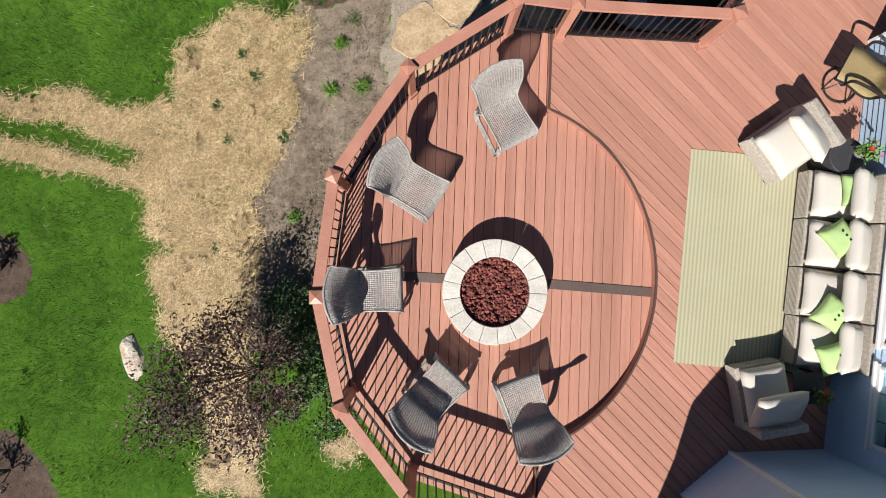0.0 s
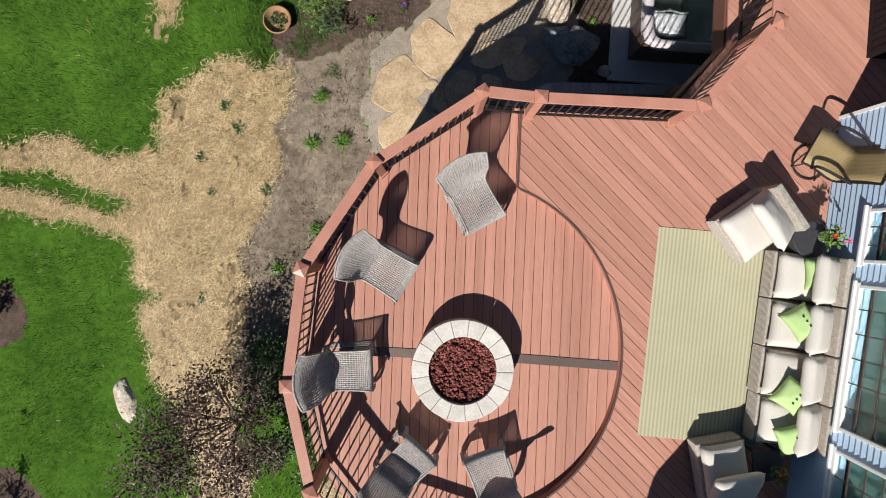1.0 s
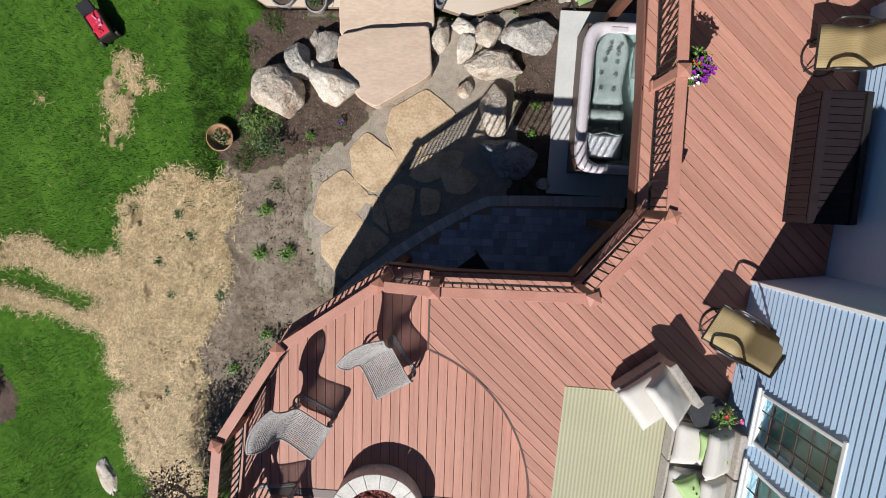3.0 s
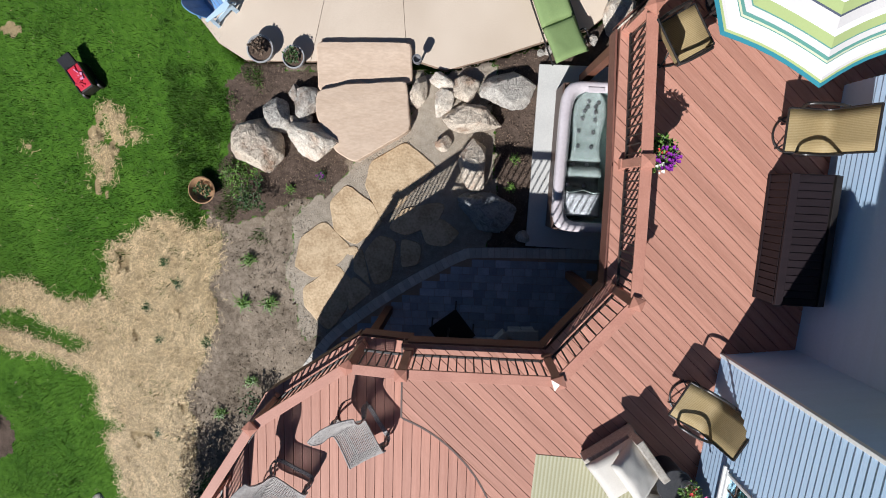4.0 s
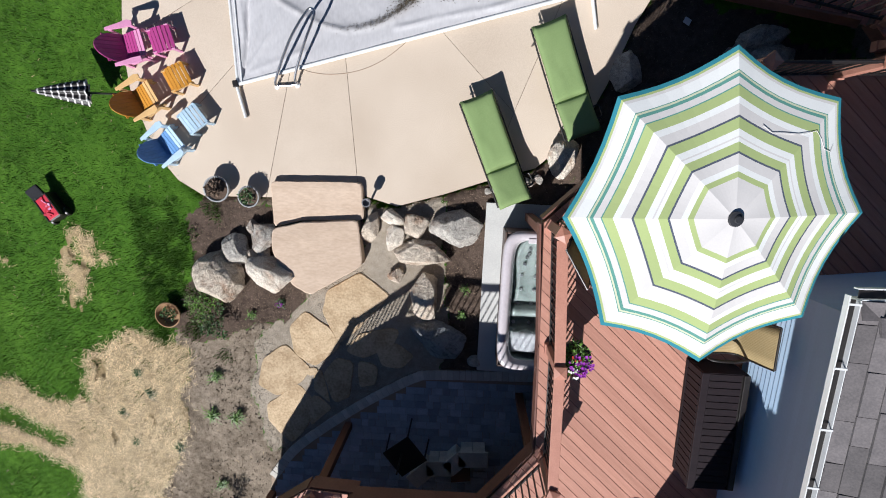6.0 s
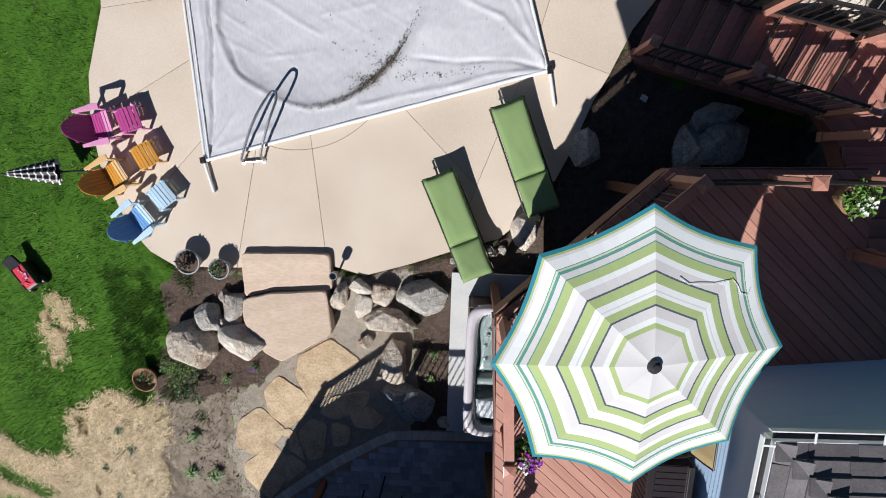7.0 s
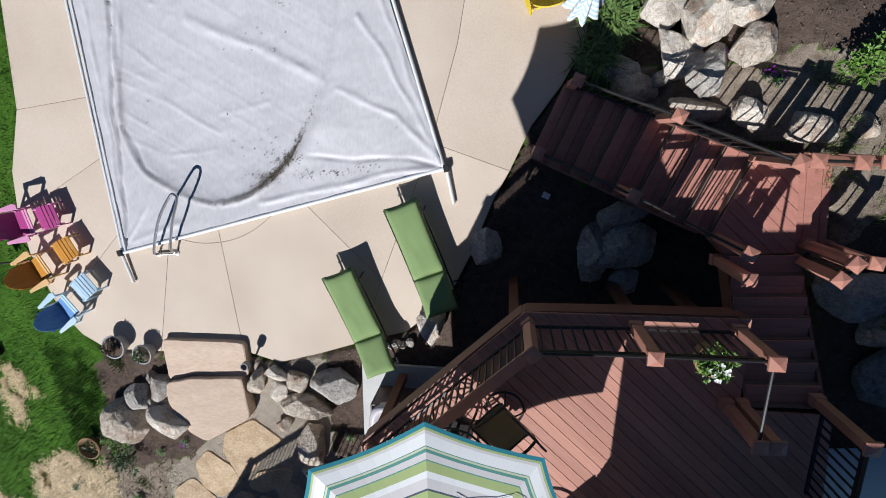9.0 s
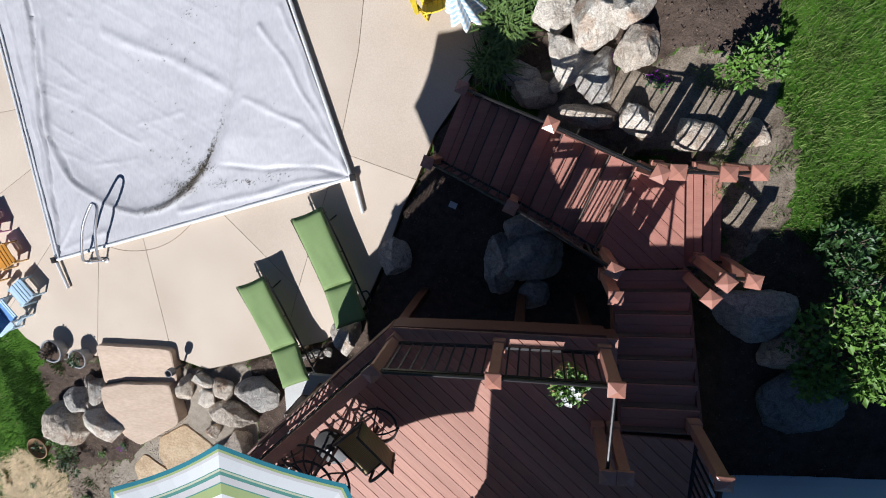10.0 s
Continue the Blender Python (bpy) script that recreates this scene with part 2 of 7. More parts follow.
def ground_surface():
    """Lawn, straw, soil, mulch and gravel, told apart by the sheet's own cover marks, with ragged borders."""
    m, n, l, b = shader("garden_ground", 0.95)
    b.inputs["Specular IOR Level"].default_value = 0.1
    tc = n.new("ShaderNodeTexCoord")

    def tex(scale, detail, rough=0.6):
        t = n.new("ShaderNodeTexNoise")
        t.inputs["Scale"].default_value, t.inputs["Detail"].default_value, t.inputs["Roughness"].default_value = scale, detail, rough
        l.new(tc.outputs["Object"], t.inputs["Vector"])
        return t.outputs["Fac"]

    def math_(op, a, c, k=None):
        t = n.new("ShaderNodeMath")
        t.operation = op
        for s, v in zip(t.inputs, (a, c, k)):
            if v is None:
                continue
            if isinstance(v, (int, float)):
                s.default_value = v
            else:
                l.new(v, s)
        return t.outputs[0]

    big, mid_, fine, ragged = tex(0.8, 6, 0.65), tex(7, 8, 0.7), tex(55, 6, 0.7), tex(6, 6, 0.75)
    grain = math_("ADD", math_("MULTIPLY", big, 0.30), math_("ADD", math_("MULTIPLY", mid_, 0.35), math_("MULTIPLY", fine, 0.35)))

    def tone(dark, light, lo=0.40, hi=0.60):
        r = n.new("ShaderNodeValToRGB")
        r.color_ramp.elements[0].position, r.color_ramp.elements[1].position = lo, hi
        r.color_ramp.elements[0].color, r.color_ramp.elements[1].color = (*dark, 1), (*light, 1)
        l.new(grain, r.inputs["Fac"])
        return r.outputs["Color"]

    colour = tone((0.024, 0.074, 0.006), (0.090, 0.190, 0.020))
    mark = n.new("ShaderNodeVertexColor")
    mark.layer_name = "cover"
    sep = n.new("ShaderNodeSeparateColor")
    l.new(mark.outputs["Color"], sep.inputs[0])
    for w, c in ((sep.outputs[0], tone((0.19, 0.135, 0.07), (0.42, 0.32, 0.18))), (sep.outputs[1], tone((0.105, 0.080, 0.057), (0.335, 0.272, 0.208), 0.42, 0.58)),
                 (sep.outputs[2], tone((0.045, 0.032, 0.024), (0.15, 0.108, 0.085))), (mark.outputs["Alpha"], tone((0.24, 0.20, 0.155), (0.44, 0.375, 0.30)))):
        edge_ = math_("MULTIPLY_ADD", math_("ADD", w, math_("MULTIPLY_ADD", ragged, 2.4, -1.2)), 3.2, -1.1)
        edge_.node.use_clamp = True
        mix = n.new("ShaderNodeMix")
        mix.data_type = "RGBA"
        l.new(edge_, mix.inputs["Factor"]), l.new(colour, mix.inputs["A"]), l.new(c, mix.inputs["B"])
        colour = mix.outputs["Result"]
    l.new(colour, b.inputs["Base Color"])
    bp = n.new("ShaderNodeBump")
    bp.inputs["Strength"].default_value, bp.inputs["Distance"].default_value = 0.9, 0.04
    l.new(grain, bp.inputs["Height"]), l.new(bp.outputs[0], b.inputs["Normal"])
    return m


def rock(name, light, dark, stain):
    """Field stone: mottled, veined and speckled, with a broken grain."""
    m, n, l, b = shader(name, 0.85)
    b.inputs["Specular IOR Level"].default_value = 0.25
    tc, oi, off, mul = n.new("ShaderNodeTexCoord"), n.new("ShaderNodeObjectInfo"), n.new("ShaderNodeVectorMath"), n.new("ShaderNodeVectorMath")
    mul.operation, off.operation = "SCALE", "ADD"
    mul.inputs[0].default_value = (19.0, 7.0, 41.0)
    l.new(oi.outputs["Random"], mul.inputs["Scale"])
    l.new(tc.outputs["Object"], off.inputs[0]), l.new(mul.outputs[0], off.inputs[1])
    out = []
    for scale, detail, rough, dist in ((2.2, 9, 0.62, 0.6), (8.0, 9, 0.72, 1.2), (70.0, 4, 0.7, 0.0)):
        t = n.new("ShaderNodeTexNoise")
        for k, v in (("Scale", scale), ("Detail", detail), ("Roughness", rough), ("Distortion", dist)):
            t.inputs[k].default_value = v
        l.new(off.outputs[0], t.inputs["Vector"])
        out.append(t.outputs["Fac"])
    r1, r2, r3 = n.new("ShaderNodeValToRGB"), n.new("ShaderNodeValToRGB"), n.new("ShaderNodeValToRGB")
    e = r1.color_ramp.elements
    e[0].position, e[0].color, e[1].position, e[1].color = 0.34, (*stain, 1), 0.66, (*light, 1)
    q = e.new(0.47)
    q.color = (*light, 1)
    e = r2.color_ramp.elements
    e[0].position, e[0].color, e[1].position, e[1].color = 0.36, (*[d / c for d, c in zip(dark, light)], 1), 0.56, (1, 1, 1, 1)
    e = r3.color_ramp.elements
    e[0].position, e[0].color, e[1].position, e[1].color = 0.35, (0.62, 0.60, 0.58, 1), 0.60, (1.08, 1.08, 1.08, 1)
    l.new(out[0], r1.inputs["Fac"]), l.new(out[1], r2.inputs["Fac"]), l.new(out[2], r3.inputs["Fac"])
    col = r1.outputs["Color"]
    for r in (r2, r3):
        mix = n.new("ShaderNodeMix")
        mix.data_type, mix.blend_type = "RGBA", "MULTIPLY"
        mix.inputs["Factor"].default_value = 1.0
        l.new(col, mix.inputs["A"]), l.new(r.outputs["Color"], mix.inputs["B"])
        col = mix.outputs["Result"]
    l.new(col, b.inputs["Base Color"])
    add = n.new("ShaderNodeMath")
    add.operation = "MULTIPLY_ADD"
    add.inputs[1].default_value = 0.12
    l.new(out[2], add.inputs[0]), l.new(out[1], add.inputs[2])
    bp = n.new("ShaderNodeBump")
    bp.inputs["Strength"].default_value, bp.inputs["Distance"].default_value = 1.0, 0.07
    l.new(add.outputs[0], bp.inputs["Height"]), l.new(bp.outputs[0], b.inputs["Normal"])
    return m


M["weed"] = surf("weedy_grass_blade", (0.17, 0.235, 0.06), (0.07, 0.125, 0.026), 1.2, 7, 0.6, 0.0, vary=0.5, island=True, spec=0.2)
M["reed"] = surf("ornamental_blade", (0.15, 0.225, 0.055), (0.07, 0.13, 0.03), 6, 20, 0.5, 0.0, vary=0.4, island=True)
M["rock_tan"] = rock("tan_boulder", (0.80, 0.695, 0.57), (0.50, 0.40, 0.31), (0.56, 0.39, 0.28))
M["rock_pale"] = rock("pale_boulder", (0.90, 0.82, 0.71), (0.64, 0.54, 0.44), (0.74, 0.56, 0.42))
M["rock_grey"] = rock("grey_boulder", (0.66, 0.62, 0.56), (0.37, 0.335, 0.30), (0.50, 0.41, 0.34))
M["rock_dark"] = rock("slate_boulder", (0.34, 0.36, 0.38), (0.15, 0.16, 0.17), (0.25, 0.24, 0.23))
M["ground"] = ground_surface()
M["riser"] = surf("riser_board", (0.40, 0.195, 0.145), (0.33, 0.15, 0.11), 3, 30, 0.6, 0.2, vary=0.05, depth=0.002)
M["edge"] = surf("curved_edge_board", (0.11, 0.065, 0.052), (0.08, 0.045, 0.037), 3, 30, 0.6, 0.2, vary=0.05, depth=0.002)


# ---- mesh helpers ----
def empty(name, at, label, category, group="", kind="", turn=0):
    e = new(name)
    e.empty_display_size = 0.2
    e.matrix_basis = pose(*at, 0, 0, turn)
    return tagged(e, label, category, group, kind)


def part(name, bm, material, parent=None, label="", smooth=False, here=False):
    """Links a bmesh as one mesh. With here, its places are the world's, and are brought into the parent's frame."""
    if here and parent is not None:
        m = parent.matrix_basis.copy()
        if parent.parent is not None:
            m = parent.parent.matrix_basis @ m
        bmesh.ops.transform(bm, matrix=m.inverted(), verts=bm.verts)
    me = bpy.data.meshes.new(name)
    if smooth:
        for f in bm.faces:
            f.smooth = True
    bm.to_mesh(me)
    bm.free()
    me.materials.append(material)
    ob = new(name, me)
    ob.parent = parent
    if label:
        ob["label"] = label
    return ob


def mesh_of(name, verts, faces, material, parent=None):
    me = bpy.data.meshes.new(name)
    me.from_pydata(verts, [], faces)
    me.materials.append(material)
    ob = new(name, me)
    ob.parent = parent
    return ob


def box(bm, c, d, rot=(0, 0, 0), bevel=0.0):
    r = bmesh.ops.create_cube(bm, size=1.0, matrix=pose(*c, *rot) @ Matrix.Diagonal((*d, 1)))
    if bevel:
        es = {e for v in r["verts"] for e in v.link_edges}
        bmesh.ops.bevel(bm, geom=list(es), offset=bevel, segments=2, profile=0.6, affect="EDGES")
    return bm


def boxed(c, d, rot=(0, 0, 0), bevel=0.0):
    return box(bmesh.new(), c, d, rot, bevel)


def prism(poly, z0, z1, bevel=0.0, zf=None):
    bm = bmesh.new()
    low = [bm.verts.new((x, y, (zf(x, y) if zf else 0) + z0)) for x, y in poly]
    f = bm.faces.new(low)
    up = bmesh.ops.extrude_face_region(bm, geom=[f])
    vs = [g for g in up["geom"] if isinstance(g, bmesh.types.BMVert)]
    bmesh.ops.translate(bm, vec=(0, 0, z1 - z0), verts=vs)
    bmesh.ops.recalc_face_normals(bm, faces=bm.faces)
    if bevel:
        top = [e for e in bm.edges if all(v in vs for v in e.verts)]
        bmesh.ops.bevel(bm, geom=top, offset=bevel, segments=2, profile=0.5, affect="EDGES")
    return bm


def rod(bm, a, b, r, n=8, r2=None):
    a, b = Vector(a), Vector(b)
    d = b - a
    m = Matrix.Translation((a + b) / 2) @ d.to_track_quat("Z", "Y").to_matrix().to_4x4()
    bmesh.ops.create_cone(bm, cap_ends=True, segments=n, radius1=r, radius2=r if r2 is None else r2, depth=d.length, matrix=m)
    return bm


def pipe(pts, r, n=8, bm=None):
    """A round tube along a line of points."""
    bm = bm or bmesh.new()
    pts = [Vector(p) for p in pts]
    rings = []
    for i, p in enumerate(pts):
        d = (pts[min(i + 1, len(pts) - 1)] - pts[max(i - 1, 0)]).normalized()
        u = d.cross(Vector((0, 0, 1)) if abs(d.z) < 0.9 else Vector((1, 0, 0))).normalized()
        w = d.cross(u)
        rings.append([bm.verts.new(p + r * (math.cos(2 * math.pi * k / n) * u + math.sin(2 * math.pi * k / n) * w)) for k in range(n)])
    for a, b in zip(rings, rings[1:]):
        for k in range(n):
            bm.faces.new((a[k], a[(k + 1) % n], b[(k + 1) % n], b[k]))
    bm.faces.new(rings[0]), bm.faces.new(rings[-1][::-1])
    bmesh.ops.recalc_face_normals(bm, faces=bm.faces)
    return bm


def lathe(profile, n=28, wob=0.0):
    bm = bmesh.new()
    rings = []
    for r, z in profile:
        rings.append([bm.verts.new((r * math.cos(2 * math.pi * k / n), r * math.sin(2 * math.pi * k / n), z)) for k in range(n)])
    for a, b in zip(rings, rings[1:]):
        for k in range(n):
            bm.faces.new((a[k], a[(k + 1) % n], b[(k + 1) % n], b[k]))
    if profile[0][0] > 0.001:
        bm.faces.new(rings[0][::-1])
    if profile[-1][0] > 0.001:
        bm.faces.new(rings[-1])
    bmesh.ops.remove_doubles(bm, verts=bm.verts, dist=1e-5)
    bmesh.ops.recalc_face_normals(bm, faces=bm.faces)
    return bm


def bez(pts, k=8):
    """A smooth line through points (Catmull-Rom)."""
    pts = [Vector(p) for p in pts]
    q = [2 * pts[0] - pts[1]] + pts + [2 * pts[-1] - pts[-2]]
    out = []
    for i in range(1, len(q) - 2):
        for s in range(k):
            t = s / k
            out.append(0.5 * (2 * q[i] + (q[i + 1] - q[i - 1]) * t + (2 * q[i - 1] - 5 * q[i] + 4 * q[i + 1] - q[i + 2]) * t * t + (3 * q[i] - q[i - 1] - 3 * q[i + 1] + q[i + 2]) * t ** 3))
    return out + [pts[-1]]


def inside(x, y, poly):
    c, j = False, len(poly) - 1
    for i in range(len(poly)):
        (xi, yi), (xj, yj) = poly[i], poly[j]
        if (yi > y) != (yj > y) and x < (xj - xi) * (y - yi) / (yj - yi) + xi:
            c = not c
        j = i
    return c


def gz(x, y):
    """The height of the ground: it falls away beyond the straw and rises in a bank beside the stairs."""
    k = min(1, max(0, (y - 5) / 4))
    x0 = -1.5 - 2.2 * k
    z = -2.4
    if x < x0:
        z -= 0.17 * min(7, x0 - x)
    if x > 7:
        b = min(1, max(0, (y - 11.4) / 1.2))
        lo, hi = 9.5 - 2.3 * b, 10.2 - 0.6 * b
        f = min(1, max(0, (x - lo) / (hi - lo)))
        z += 1.25 * f * f * (3 - 2 * f)
    return z
# ---- ground ----
STRAW = [(-4.5, 5.39), (-3.4, 5.28), (-3.47, 4.02), (-3.71, 2.92), (-4.13, 1.81), (-4.3, 0.58), (-4.17, 0.15), (-4.42, -0.75), (-4.29, -2.29), (-3.96, -3.36), (-3.75, -4.24), (-5.15, -4.39), (-5.09, -3.03), (-5.51, -1.72), (-6.15, -1.08), (-6.6, 0.5), (-6.78, 1.64), (-8.21, 2.08), (-9.66, 2.38), (-11, 2.5), (-11, 2.9), (-9.68, 2.79), (-8.96, 2.59), (-7.31, 2.13), (-6.78, 2.22), (-6.88, 2.51), (-8.64, 3.08), (-9.7, 3.2), (-11, 3.3), (-11, 3.75), (-9.72, 3.62), (-8.29, 3.71), (-6.85, 3.2), (-6.23, 3.83), (-6.17, 4.63), (-5.45, 4.96)]
STRAW_B = [(-6.11, 7.57), (-5.78, 7.86), (-5.24, 7.75), (-5.44, 6.9), (-6.03, 5.86), (-6.39, 5.91)]
STRAW_C = [(-2.66, -3.13), (-2.12, -2.87), (-1.89, -3.17), (-2.31, -3.53)]
DIRT = [(-3.73, 5.27), (-2.78, 6.87), (-1.01, 6.58), (-1.5, 5.71), (-1.8, 5.07), (-1.5, 4.31), (-1.42, 3.31), (-1.0, 3.0), (-1.0, -1.0), (-2.4, -1.6), (-5.41, -1.52), (-4.77, 0.65), (-4.88, 1.9), (-4.04, 3.41)]
DARK = [(-3.89, 5.55), (-3.01, 6.62), (-3.04, 7.71), (-2.6, 8.5), (-1.2, 8.3), (-0.6, 6.7), (-0.6, 6.05), (-1.95, 5.77), (-2.73, 5.38)]
DARK_B = [(2.0, 5.0), (1.7, 6.4), (1.9, 7.3), (2.2, 7.9), (2.9, 8.3), (2.9, 5.0)]
DARK_C = [(4.0, 8.0), (4.5, 9.0), (5.2, 11.3), (6.0, 12.4), (9.4, 11.0), (9.0, 8.0)]
DARK_E = [(2.0, 8.0), (2.0, 9.0), (3.4, 9.4), (5.0, 11.3), (6.3, 13.7), (7.0, 13.2), (5.5, 9.5), (4.0, 8.0)]
DARK_D = [(6.4, 13.61), (7.21, 15.84), (10.01, 15.34), (10.27, 13.29), (9.29, 12.07)]
GRAVEL = [(-1.6, 3.2), (-1.9, 4.5), (-1.7, 5.5), (-0.9, 6.1), (-0.4, 6.7), (0.5, 7.3), (0.5, 8.3), (2.2, 8.6), (2.2, 5.0), (0.0, 3.0)]
UNDER = [(-1.4, -2.0), (-1.4, 2.6), (0.3, 4.2), (1.9, 5.1), (4.0, 5.1), (4.0, 8.3), (6.5, 10.4), (8.5, 10.4), (8.5, -3.0)]


PAVED = [(-3.0, 19.5), (-3.44, 13.41), (-3.95, 12.0), (-3.9, 10.4), (-3.44, 9.3), (-2.73, 8.45), (-1.35, 8.42), (1.2, 8.3), (2.1, 8.55), (3.13, 8.85), (3.8, 9.05), (4.6, 9.75), (5.0, 10.55), (5.4, 11.55), (5.69, 12.05), (6.0, 12.75), (6.45, 13.35), (6.75, 13.9), (6.9, 14.65), (7.5, 17), (8.0, 19.5)]


def wob(x, y):
    return (x + 0.28 * noise.noise((x * 1.1, y * 1.1, 0)) + 0.12 * noise.noise((x * 4, y * 4, 5)), y + 0.28 * noise.noise((x * 1.1, y * 1.1, 9)) + 0.12 * noise.noise((x * 4, y * 4, 3)))


def cover_of(x, y):
    """What covers the ground at a place: 0 lawn, 1 straw, 2 soil, 3 mulch, 4 gravel."""
    if inside(x, y, PAVED):
        return 5
    u, v = wob(x, y)
    if inside(u, v, GRAVEL):
        return 4
    if 1.0 < x < 4.4 and 2.5 < y < 9.0:
        return 3
    if 7.6 < x < 10.3 and 12.4 < v < 13.65:
        return 2
    if inside(u, v, DARK) or inside(u, v, DARK_B) or inside(u, v, DARK_C) or inside(u, v, DARK_D) or inside(x, y, DARK_E):
        return 3
    if any(inside(u, v, p) for p in (STRAW, STRAW_C)) and noise.noise((x * 0.9, y * 0.9, 20)) < 0.46 or inside(u, v, STRAW_B) and noise.noise((x * 5, y * 3.2, 20)) > -0.05:
        return 1
    if inside(u, v, DIRT) or inside(x, y, UNDER):
        return 2
    if math.hypot(u + 9.9, v + 0.1) < 0.75 or math.hypot(u + 9.6, v + 4.8) < 1.3:
        return 3
    if -2.6 < x < 2.0 and 3.0 < y < 8.5:
        return 2
    if y > 11.6 and u > 10.12 + 0.27 * (14.2 - y):
        return 0
    if 9.2 < u < 10.42 + 0.2 * math.sin(v * 2.2) and 10.4 < v < 13.2:
        return 2
    if x > 9.6 and v < 11.9 - 0.5 * (x - 9.9):
        return 3
    if x > 9.8 and noise.noise((x * 1.2, y * 1.2, 43)) + 0.5 * noise.noise((x * 5, y * 5, 44)) > 0.24:
        return 2
    if y > 3.5 and noise.noise((x * 1.25, y * 1.25, 40)) > 0.60 and noise.noise((x * 4, y * 4, 41)) > -0.15:
        return 2 if x > 9 else 1
    return 0


def axis(lo, hi, step, far):
    inner = [lo + step * i for i in range(int(round((hi - lo) / step)) + 1)]
    return [lo - d for d in far[::-1]] + inner + [hi + d for d in far]


gx = axis(-11.0, 14.0, 0.08, (0.6, 2, 6, 20, 70, 250, 900))
gy = axis(-6.0, 17.0, 0.08, (0.6, 2, 6, 20, 70, 250, 900))
verts, faces, marks = [], [], []
MARK = {1: (1, 0, 0, 0), 2: (0, 1, 0, 0), 3: (0, 0, 1, 0), 4: (0, 0, 0, 1)}
for y in gy:
    for x in gx:
        near = -11 < x < 14 and -6 < y < 17
        kind_ = cover_of(x, y) if near else 0
        clod = 0.030 * noise.noise((x * 2.3, y * 2.3, 12)) + 0.022 * noise.noise((x * 6.5, y * 6.5, 13)) if kind_ == 2 and x < 9 else 0.0
        verts.append((x, y, gz(x, y) + clod - 0.03 - (0.22 if inside(x, y, PAVED) else 0.0) + 0.035 * noise.noise((x * 0.8, y * 0.8, 2)) + 0.012 * noise.noise((x * 5, y * 5, 2))))
        marks.extend(MARK.get(kind_, (0, 0, 0, 0)))
nx = len(gx)
for j in range(len(gy) - 1):
    for i in range(nx - 1):
        faces.append((j * nx + i, j * nx + i + 1, (j + 1) * nx + i + 1, (j + 1) * nx + i))
ground = mesh_of("ground", verts, faces, M["ground"])
ground.data.color_attributes.new("cover", "FLOAT_COLOR", "POINT").data.foreach_set("color", marks)
ground.data.polygons.foreach_set("use_smooth", [True] * len(faces))
tagged(ground, "lawn with strips of straw, bare soil and mulch beds", "ground", kind="structure")

# ---- concrete round the pool, in panels between saw-cut joints ----
CZ = -2.4
pool_in = [(-1.0, 19.0), (-1.1, 13.55), (-1.0, 12.85), (-1.0, 11.75), (-0.68, 11.25), (0.235, 11.3), (1.85, 11.67)]
pool_out = [(-3.0, 19.0), (-3.5, 13.25), (-3.98, 11.25), (-3.5, 9.25), (-1.35, 8.45), (0.47, 8.55), (3.36, 10.10)]
extra = {1: [(-3.9, 12.1)], 2: [(-3.9, 10.4)], 3: [(-3.1, 8.75), (-2.6, 8.45)], 4: [(-0.5, 8.47)], 5: [(1.2, 8.33), (2.1, 8.58), (2.92, 8.85)]}
mid_j, far_j = (4.34, 12.55), (5.66, 12.07)
panels = [[pool_in[i], pool_out[i]] + extra.get(i, []) + [pool_out[i + 1], pool_in[i + 1]] for i in range(6)]
panels.append([pool_in[6], pool_out[6], mid_j, (3.5, 13.0), (2.9, 12.4)])
panels.append([mid_j, (4.80, 14.1), (5.7, 19.0), (2.5, 19.0), (3.2, 14.6), (3.5, 13.0)])
panels.append([pool_out[6], (2.92, 8.85), (3.8, 9.1), (4.6, 9.8), (5.0, 10.6), (5.4, 11.6), far_j, mid_j])
panels.append([mid_j, far_j, (6.0, 12.8), (6.45, 13.4), (6.75, 13.95), (6.9, 14.7), (7.5, 17.0), (8.0, 19.0), (5.7, 19.0), (4.80, 14.1)])


def inset(poly, d):
    """The plan drawn in by d all round."""
    if sum(a[0] * b[1] - b[0] * a[1] for a, b in zip(poly, poly[1:] + poly[:1])) < 0:
        poly = poly[::-1]
    out = []
    for a, b, c in zip(poly[-1:] + poly[:-1], poly, poly[1:] + poly[:1]):
        u, v = (Vector(b) - Vector(a)).normalized(), (Vector(c) - Vector(b)).normalized()
        n = Vector((-u.y - v.y, u.x + v.x)).normalized()
        k = max(0.4, n.dot(Vector((-u.y, u.x))))
        out.append((b[0] + n.x * d / k, b[1] + n.y * d / k))
    return out


apron = empty("pool_concrete", (1, 12, CZ), "pale tan broom-finished concrete apron with saw-cut joints", "concrete paving", kind="structure")
for ring in panels:
    part("panel", prism(inset(ring, 0.0035), CZ - 0.12, CZ, 0.003), M["concrete"], apron, here=True)
    part("joint_bed", prism(inset(ring, -0.002), CZ - 0.14, CZ - 0.006), M["joint"], apron, here=True)
part("coping_joint", pipe(bez([(-1.1, 11.1, CZ), (-0.45, 10.79, CZ), (0.17, 10.75, CZ), (0.78, 10.91, CZ), (1.33, 11.27, CZ), (2.0, 11.9, CZ)], 6), 0.006, 6), M["joint"], apron, "curved joint of the pool coping", here=True)

